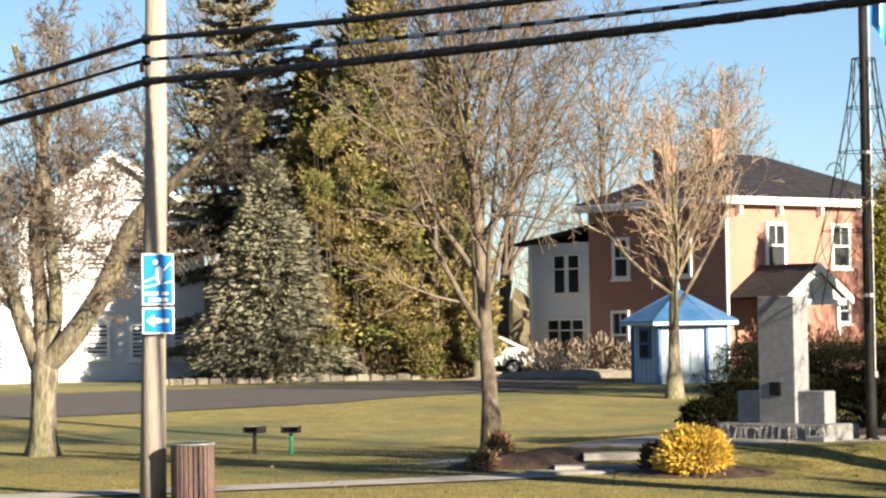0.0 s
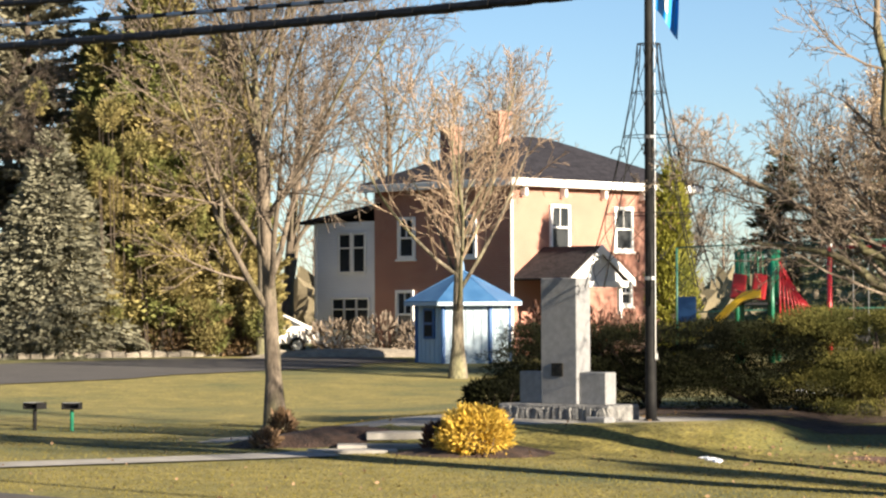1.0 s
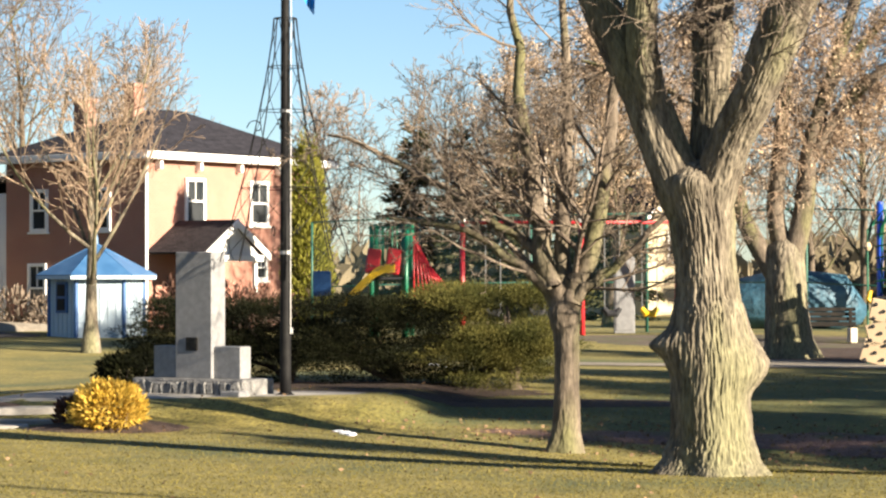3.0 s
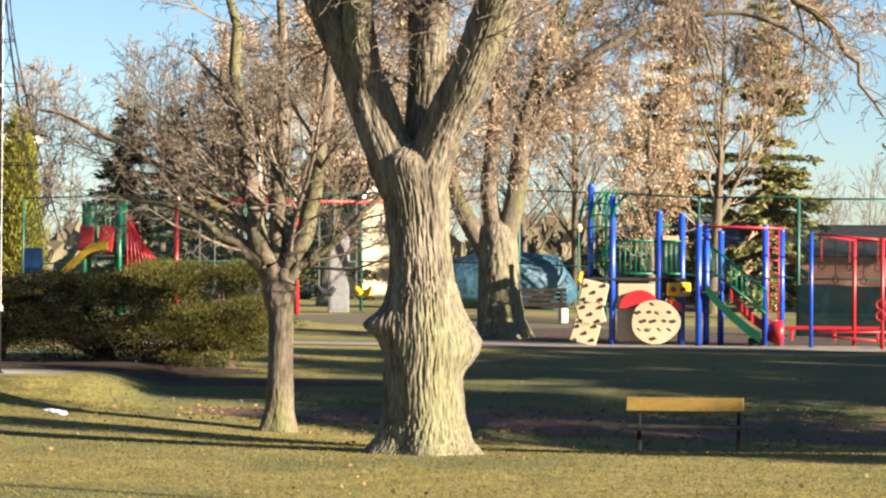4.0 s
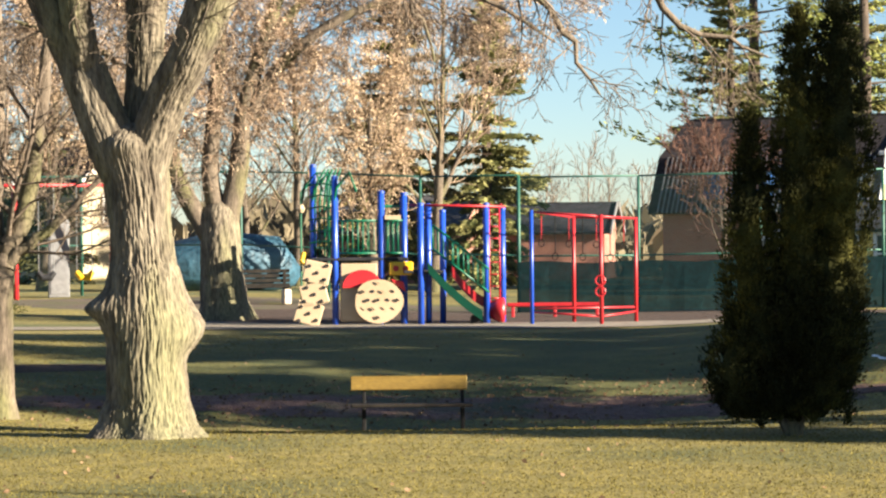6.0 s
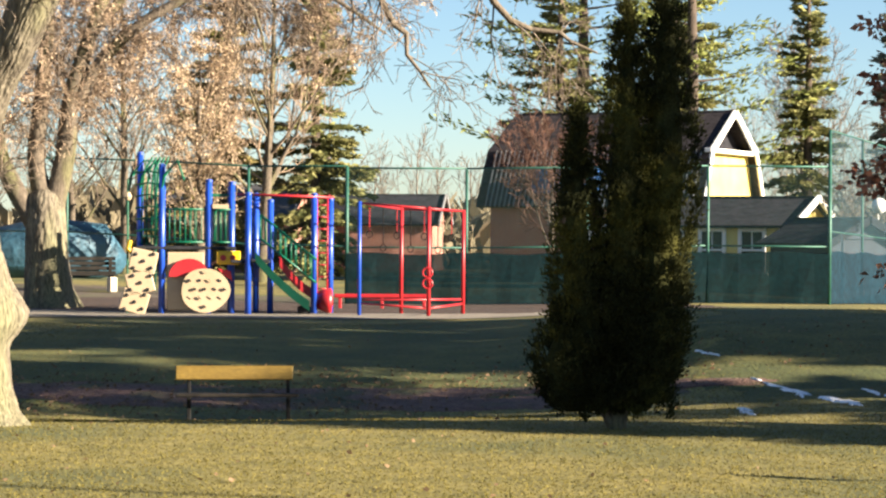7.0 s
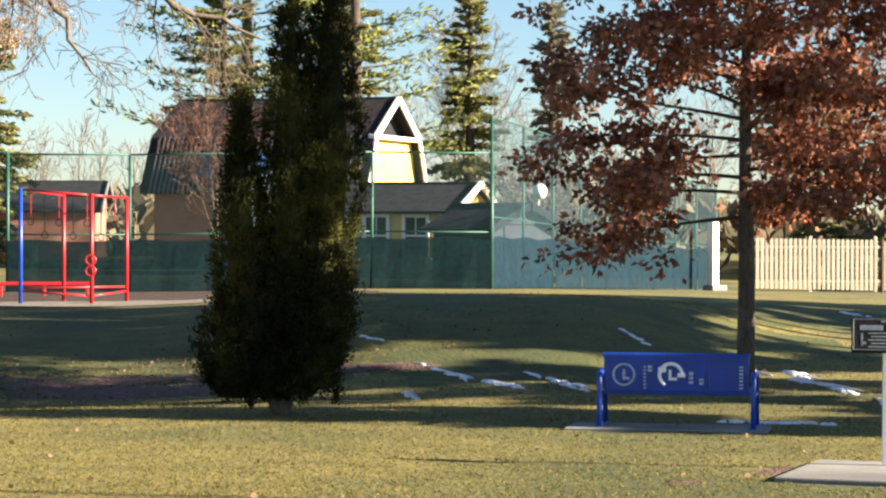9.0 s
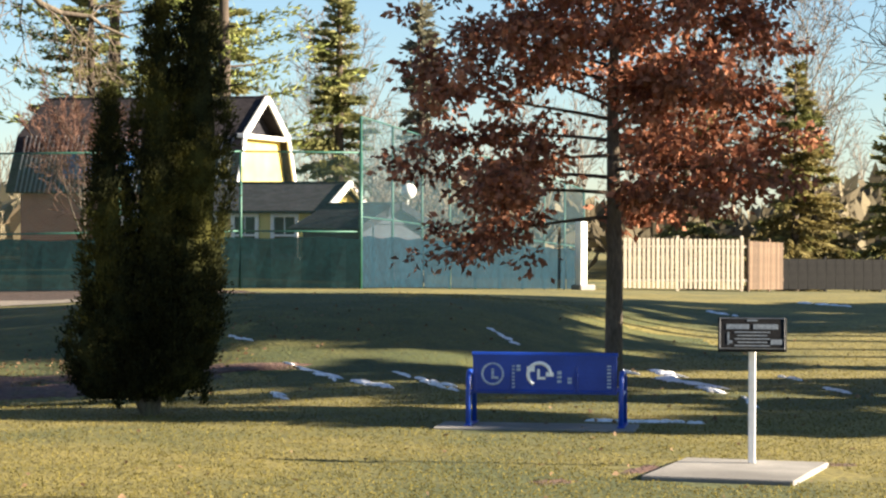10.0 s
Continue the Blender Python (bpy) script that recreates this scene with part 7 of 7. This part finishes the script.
ws2 = thing("play_window", "white painted play window frame near the swings", "play frame", (-1.75, 73.4, height(-1.75, 73.4)), 3)
for sx in (-0.22, 0.22):
    part("post", Shape().box((sx, 0, 0.75), (0.1, 0.1, 1.5), None, 0.01), WHITE, ws2)
for z in (0.25, 0.6, 0.95, 1.4):
    part("rail", Shape().box((0, 0, z), (0.5, 0.08, 0.09), None, 0.01), WHITE, ws2)
part("red_side", Shape().box((0.42, 0.0, 0.7), (0.16, 0.1, 0.9), None, 0.03), P_RED, ws2)


def parked_car():
    x, y = -31.0, 86.6
    root = thing("parked_car", "white parked car half hidden behind the trees", "car", (x, y, height(x, y)), 20)
    body = Shape()
    prof = [(-2.1, 0.35), (-2.15, 0.75), (-1.9, 0.95), (-1.1, 1.0), (-0.5, 1.42), (0.9, 1.45), (1.7, 1.05), (2.05, 0.95), (2.1, 0.4)]
    n = len(prof)
    body.add([(a, -0.85, z) for a, z in prof] + [(a, 0.85, z) for a, z in prof], [tuple(range(n)), tuple(range(2 * n - 1, n - 1, -1))] + [(k, (k + 1) % n, n + (k + 1) % n, n + k) for k in range(n)])
    part("body", body, WHITE, root)
    part("window", Shape().panel([(-1.0, -0.87, 1.0), (1.5, -0.87, 1.05), (0.85, -0.87, 1.38), (-0.48, -0.87, 1.36)], 0.03), GLASS, root)
    part("windscreen", Shape().panel([(-1.12, -0.7, 1.03), (-1.12, 0.7, 1.03), (-0.56, 0.65, 1.4), (-0.56, -0.65, 1.4)], 0.03), GLASS, root)
    for wx in (-1.3, 1.3):
        for wy in (-0.82, 0.82):
            w = part("wheel", Shape().tube([(wx, wy - 0.1, 0.32), (wx, wy + 0.1, 0.32)], 0.32, 18), RUBBER, root)
            part("rim", Shape().tube([(wx, wy - 0.115, 0.32), (wx, wy + 0.115, 0.32)], 0.19, 14), STEEL, w)


parked_car()

# ---------------------------------------------------------------- kerb stones, beds, steps, snow
rng = random.Random(77)
for k in range(26):
    t = k / 25
    x, y = -39.0 + 9.6 * t, 76.4 + 7.6 * t - 1.2 * t * (1 - t)
    st = thing("kerb_stone", "rough pale kerb stone along the drive", "stone", (x, y, height(x, y) + 0.06), 38 + rng.gauss(0, 6), "kerb stones")
    part("stone", Shape().box((0, 0, 0), (0.42 + 0.1 * rng.random(), 0.28, 0.24 + 0.1 * rng.random()), Matrix.Rotation(rng.gauss(0, 0.08), 3, "Y"), 0.05), GRAVEL, st)
patch("gravel_pile", -26.0, 82.4, 3.6, 0.8, 24, 0.02, GRAVEL, "low pale heap of gravel and old snow by the drive", "gravel", 12, 0.3, 0.28)
patch("mulch_bed", -13.5, 40.2, 1.5, 0.7, 12, 0.02, MULCH, "dark mulch bed beside the path", "mulch", 14, 0.25, 0.16)
patch("mulch_bed", -10.1, 38.9, 1.35, 0.8, 5, 0.02, MULCH, "dark mulch mound round the yellow shrub", "mulch", 15, 0.25, 0.15)
patch("mulch_bed", -24.8, 40.3, 0.8, 0.4, 5, 0.02, MULCH, "small earth mound at the path", "mulch", 16, 0.3, 0.16)
for k in range(3):
    sx, sy = -12.35 + 0.28 * k, 38.9 + 0.75 * k
    stp = thing("garden_step", "grey concrete step leading up to the monument", "step", (sx, sy, height(sx, sy) - 0.015), 18, "garden steps")
    part("tread", Shape().box((0, 0, 0), (1.5, 0.62, 0.13), None, 0.015), CONCRETE, stp)
shrub_mass("dry_tuft", "small tuft of dry ornamental grass", "plant", -14.3, 41.0, [(0, 0, 0.2, 0.16, 0.16, 0.2)], 500, 0.14, FALLEN, 41, 0.8, stem_count=6)
shrub_mass("dry_tuft", "low brown dry perennial in the mulch", "plant", -14.1, 39.6, [(0, 0, 0.14, 0.2, 0.2, 0.14)], 500, 0.12, FALLEN, 42, 0.6, stem_count=6)
shrub_mass("bare_shrub", "dark leafless low shrub beside the yellow one", "shrub", -10.9, 38.9, [(0.1, 0.1, 0.24, 0.3, 0.3, 0.24)], 900, 0.13, TWIG_RED, 43, 0.8, stem_count=60)
for k, (ax, ay, bx, by, wide) in enumerate(((15.8, 39.1, 15.9, 38.0, 0.14), (11.4, 36.5, 11.6, 34.4, 0.07), (11.6, 35.2, 11.8, 32.9, 0.18), (12.5, 34.8, 12.7, 33.0, 0.09), (12.6, 33.7, 12.5, 32.1, 0.07), (17.2, 35.3, 15.3, 28.9, 0.21), (18.4, 33.4, 18.2, 32.5, 0.08), (17.7, 31.0, 17.5, 29.8, 0.09), (25.1, 49.2, 25.3, 48.2, 0.16), (29.0, 51.7, 29.3, 50.0, 0.17), (12.1, 26.7, 12.8, 26.2, 0.09), (12.9, 26.3, 13.2, 25.9, 0.04), (16.8, 36.3, 16.4, 34.4, 0.06), (11.2, 39.1, 11.4, 38.5, 0.04), (-6.5, 39.2, -6.1, 38.7, 0.13), (-7.3, 56.7, -6.7, 55.0, 0.12), (10.1, 33.0, 9.8, 31.6, 0.06))):
    rg = random.Random(700 + k)
    long = math.hypot(bx - ax, by - ay)
    for q in range(5):
        f = (q + 0.5) / 5 + rg.gauss(0, 0.05)
        patch("snow_patch", ax + (bx - ax) * f + rg.gauss(0, 0.3) * wide, ay + (by - ay) * f + rg.gauss(0, 0.3) * wide, long * (0.09 + 0.08 * rg.random()), wide * (0.25 + 0.45 * rg.random()), math.degrees(math.atan2(by - ay, bx - ax)) + rg.gauss(0, 8), 0.015, SNOW, "thin remnant of old snow on the grass", "snow", 100 + 7 * k + q, 1.2, 0.025)

# ---------------------------------------------------------------- brush, far trees, woods
shrub_mass("dry_brush", "russet dry brush under the cedars", "shrub", -33.2, 82.2, [(-2.2, 0, 0.25, 1.6, 0.7, 0.25), (0, 0, 0.5, 1.4, 0.8, 0.5), (1.6, 0.3, 0.8, 1.0, 0.8, 0.8), (2.8, 0.5, 0.3, 1.0, 0.6, 0.3)], 5000, 0.2, DRY_BRUSH, 51, 0.6, stem_count=80)
for k, (dx, dy, h, r) in enumerate(((-33.9, 81.9, 5.0, 0.16), (-33.2, 82.0, 4.6, 0.13), (-31.2, 82.6, 6.0, 0.12), (-29.4, 82.2, 6.5, 0.19), (-35.2, 82.0, 3.2, 0.11))):
    t = thing("tree_trunk", "sunlit tan cedar trunk at the edge of the clump", "tree", (dx, dy, height(dx, dy) - 0.05))
    bark_mesh("trunk", [(0, 0, 0), (0.03, 0, h * 0.4), (0.12 * (-1) ** k, 0.05, h)], [r * 1.3, r, r * 0.6], BARK, t, 60.0 + k, 20, 0.2, 0.012, 0.02)
shrub_mass("bare_shrub", "brown leafless shrubs along the house wall", "shrub", -25.2, 84.4, [(-2.6, 1.2, 0.6, 1.0, 0.6, 0.6), (-0.6, 0.4, 0.7, 1.1, 0.6, 0.7), (0.8, 0, 0.5, 0.8, 0.5, 0.5)], 1100, 0.26, TWIG, 53, 0.9, stem_count=120)
shrub_mass("bare_shrub", "russet leafless shrubs before the porch", "shrub", -17.6, 82.2, [(-1.3, -0.6, 0.9, 0.9, 0.7, 0.9), (0.2, 0, 0.8, 1.0, 0.7, 0.8), (1.3, 0.6, 0.7, 0.9, 0.7, 0.7)], 1500, 0.26, TWIG_RED, 54, 0.9, stem_count=120)
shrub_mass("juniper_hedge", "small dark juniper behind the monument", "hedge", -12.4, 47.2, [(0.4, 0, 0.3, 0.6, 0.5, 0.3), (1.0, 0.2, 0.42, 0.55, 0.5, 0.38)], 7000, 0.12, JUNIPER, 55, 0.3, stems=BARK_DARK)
shrub_mass("green_bush", "small yellow-green bush by the barn house", "shrub", 22.0, 84.5, [(0, 0, 0.9, 0.8, 0.7, 1.0)], 2500, 0.25, LIME, 56, 0.8)

FAR = [(7, 0.03, 0.03, 22, 0.22, 40, 0.5, 0.42, 0.12), (5, 0.09, 0.10, 9, 0.15, 38, 0.45, 0.5, 0.25), (4, 0.13, 0.06, 6, 0.1, 40, 0.5, 0.6, 0.4), (3, 0.16, 0.02, 0, 0, 0, 0, 0, 0.5)]
for k, (dx, dy, h, kind) in enumerate(((-52, 92, 13, TWIG), (-48, 97, 14, TWIG), (-44, 92, 15, TWIG), (-40, 96, 14, TWIG), (-34, 98, 14, TWIG), (-30, 100, 13, TWIG), (-26, 104, 11, TWIG), (-19, 110, 9, TWIG_TAN), (-13, 108, 9.5, TWIG), (-10.5, 104, 10, TWIG), (2.8, 104, 9, TWIG), (4.6, 96, 10.5, TWIG_TAN), (9.5, 92, 12, TWIG_TAN), (36, 108, 10, TWIG), (52, 92, 11, TWIG), (48, 96, 12, TWIG), (28.5, 80, 3.6, TWIG), (30.5, 82, 4.2, TWIG))):
    bare_tree("leafless tree standing behind the houses", dx, dy, (h, 0.02 * h), FAR, 200 + k, BARK_GREY, kind, 0.013)
for k, (dx, dy, h) in enumerate(((-4.6, 84, 9.0), (-1.4, 86, 9.5), (-7.6, 90, 8.5), (6.2, 79, 7.0))):
    root, segs = bare_tree("tree with clinging dry tan leaves behind the swings", dx, dy, (h, 0.2), FAR, 240 + k, BARK_GREY, TWIG_TAN, 0.012)
    scatter_leaves("dry_leaves", segs, 2, 8000, 0.09, DRY_LEAF, root, 60 + k, -1.0, 0.12)
for k, (dx, dy, h, w) in enumerate(((-13.6, 101, 8.6, 2.2), (-11.4, 99, 7.6, 2.0), (-9.2, 98, 8.8, 2.4), (-7.2, 98, 8.2, 2.4), (-5.2, 97, 8.6, 2.2), (16.6, 128, 7, 2.4), (14.4, 120, 5.5, 2))):
    conifer("dark spruce in a row behind the play set", dx, dy, h, w, 260 + k, SPRUCE_DARK, 3.0, size=0.5, low=0.02)
bare_tree("small red-twigged ornamental tree by the barn house", 18.2, 81.0, (4.8, 0.09), YOUNG, 290, BARK_DARK, TWIG_RED, 0.010)


def pine(label, x, y, tall, seed):
    """An open white pine: long level boughs with tufts towards their ends."""
    rng, rs = random.Random(seed), np.random.RandomState(seed)
    root = thing("pine_tree", label, "tree", (x, y, height(x, y) - 0.05))
    part("trunk", Shape().tube([(0, 0, 0), (0.1, 0, tall * 0.5), (0, 0, tall)], [0.36, 0.26, 0.05], 10), BARK_DARK, root, smooth=True)
    segs, pts, dirs = [], [], []
    z = tall * 0.25
    while z < tall:
        for _ in range(3):
            a, L = rng.random() * 6.283, (5.6 * (1 - z / tall) ** 0.6 + 0.6) * (0.6 + 0.6 * rng.random())
            prev = (0, 0, z)
            for k in range(1, 7):
                s = k / 6
                q = (math.cos(a) * L * s, math.sin(a) * L * s, z + L * (0.06 * s + 0.16 * s * s))
                segs.append((*prev, *q, 0.06 * (1.1 - s), 0.06 * (1.0 - s) + 0.008, 1))
                if s > 0.35:
                    for _k in range(26):
                        pts.append([q[j] + rng.gauss(0, 0.32) * (0.45 if j == 2 else 1) for j in range(3)])
                        dirs.append([math.cos(a) * 0.7 + rng.gauss(0, 0.6), math.sin(a) * 0.7 + rng.gauss(0, 0.6), 0.35 + rng.gauss(0, 0.35)])
                prev = q
        z += 0.55 + 0.4 * rng.random()
    tubes("main_branchwork", segs, 5, BARK_DARK, root)
    ln = 0.34 * (0.6 + 0.8 * rs.random_sample(len(pts)))
    quads("needles", blades(np.array(pts), np.array(dirs), ln, ln * 0.28, rs), PINE, root)


PINE = mat("pine_needles", (0.13, 0.16, 0.045), (0.25, 0.26, 0.08), 1.0, 0.8, bump=0, islands=0.45)
pine("tall open white pine behind the barn house", 28.2, 99.5, 17, 301)
pine("tall open white pine behind the spruces", 24.6, 104, 18, 302)


def far_woods():
    """The hazy edge of the woods round the park, too far to count."""
    rng, rs = random.Random(400), np.random.RandomState(400)
    segs, pts = [], []
    plan = [(5, 0.04, 0.03, 12, 0.25, 38, 0.5, 0.45, 0.15), (4, 0.1, 0.1, 7, 0.15, 38, 0.5, 0.5, 0.3), (3, 0.14, 0.05, 0, 0, 0, 0, 0, 0.4)]
    for k in range(130):
        az, r = radians(-46 + 92 * (k + rng.random()) / 130), 150 + 90 * rng.random()
        x, y, h = r * math.sin(az), r * math.cos(az), 6 + 6 * rng.random()
        local = []
        grow(local, rng, (x, y, 0.5), (0, 0, 1), h, 0.16, 0, plan)
        segs += local
    tagged(tubes("far_woods", segs, 3, TWIG, None, 0.02), "distant grey-brown leafless woods", "woods", kind="stuff")
    n = 26000
    az = np.radians(-47 + 94 * rs.random_sample(n))
    r = 125 + 60 * rs.random_sample(n)
    p = np.stack([r * np.sin(az), r * np.cos(az), 0.6 + 3.6 * rs.random_sample(n) ** 1.5 * (0.6 + 0.4 * np.sin(az * 37))], 1)
    d = rs.normal(0, 0.5, (n, 3)) + np.array([0, 0, 0.8])
    tagged(quads("far_undergrowth", blades(p, d, 1.1 + 0.8 * rs.random_sample(n), 0.7, rs), BRUSH), "distant brown and green undergrowth", "undergrowth", kind="stuff")


BRUSH = mat("far_brush", (0.13, 0.11, 0.075), (0.20, 0.17, 0.11), 0.2, 0.9, bump=0, islands=0.4)
far_woods()

# unseen spruces added beside the park to cast shade across the bank and cedar
for k, (dx, dy, h, w, low) in enumerate(((31.7, 15.4, 14.0, 1.5, 0.02), (28.0, 18.0, 8.4, 2.6, 0.02), (28.1, 22.0, 10.8, 2.4, 0.02), (29.4, 24.9, 7.6, 2.4, 0.02), (35.5, 26.9, 15.0, 3.2, 0.44),
                                         (35.7, 27.0, 14.0, 3.2, 0.40), (37.5, 29.2, 15.5, 3.6, 0.40), (39.2, 30.8, 14.0, 3.2, 0.54), (40.9, 32.4, 14.5, 3.2, 0.54), (42.0, 33.3, 13.5, 3.0, 0.58),
                                         (42.3, 36.1, 10.4, 2.6, 0.35), (43.1, 38.6, 10.2, 2.4, 0.35), (44.4, 41.1, 10.4, 2.4, 0.35))):
    conifer("unseen dense spruce added to cast shade", dx, dy, h, w, 320 + k, SPRUCE, 3.0, size=0.6, low=low, gaps=0.14, power=0.42, fat=0.4)



# ---------------------------------------------------------------- grass blades and fallen leaves
def lawn_cover():
    rs = np.random.RandomState(500)
    n = 330000
    r = 19 + 33 * rs.random_sample(n) ** 1.25
    az = np.radians(-33 + 66 * rs.random_sample(n))
    x, y = r * np.sin(az), r * np.cos(az)
    keep = (ROAD_N[0] * x + ROAD_N[1] * y > ROAD_D + 0.25)
    x, y = x[keep], y[keep]
    path = np.abs((x + 20.5) * 0.66 - (y - 31.2) * 0.75) < 0.75
    off = ~(path & (x < -12.4)) & ~((np.abs(x - 11.0) < 1.0) & (np.abs(y - 20.75) < 1.0)) & ~((np.abs(x - 11.15) < 1.1) & (np.abs(y - 26.05) < 0.6)) & ~(((x + 11.6) / 5.4) ** 2 + ((y - 43) / 2.1) ** 2 < 1)
    x, y = x[off], y[off]
    z = np.array([height(a, b) for a, b in zip(x.tolist(), y.tolist())])
    d = rs.normal(0, 0.7, (len(x), 3)) * np.array([1, 1, 0.3]) + np.array([0, 0, 0.45])
    l = 0.02 + 0.02 * rs.random_sample(len(x))
    tagged(quads("grass", blades(np.stack([x, y, z], 1), d, l, 0.011, rs), BLADES), "short straw-tipped winter grass", "grass", kind="stuff")
    m = 700
    r = 20 + 32 * rs.random_sample(m)
    az = np.radians(-32 + 64 * rs.random_sample(m))
    x, y = r * np.sin(az), r * np.cos(az)
    k = ROAD_N[0] * x + ROAD_N[1] * y > ROAD_D - 0.5
    x, y = x[k], y[k]
    extra = rs.normal(0, 1, (2600, 2)) * np.array([4.6, 1.3]) + np.array([3.5, 39.3])
    x, y = np.concatenate([x, extra[:, 0]]), np.concatenate([y, extra[:, 1]])
    z = np.array([height(a, b) + 0.03 for a, b in zip(x.tolist(), y.tolist())])
    d = rs.normal(0, 1, (len(x), 3)) * np.array([1, 1, 0.25])
    l = 0.04 + 0.05 * rs.random_sample(len(x))
    tagged(quads("fallen_leaves", blades(np.stack([x, y, z], 1), d, l, l * 0.7, rs), FALLEN), "scattered dry tan leaves on the lawn", "leaves", kind="stuff")


lawn_cover()
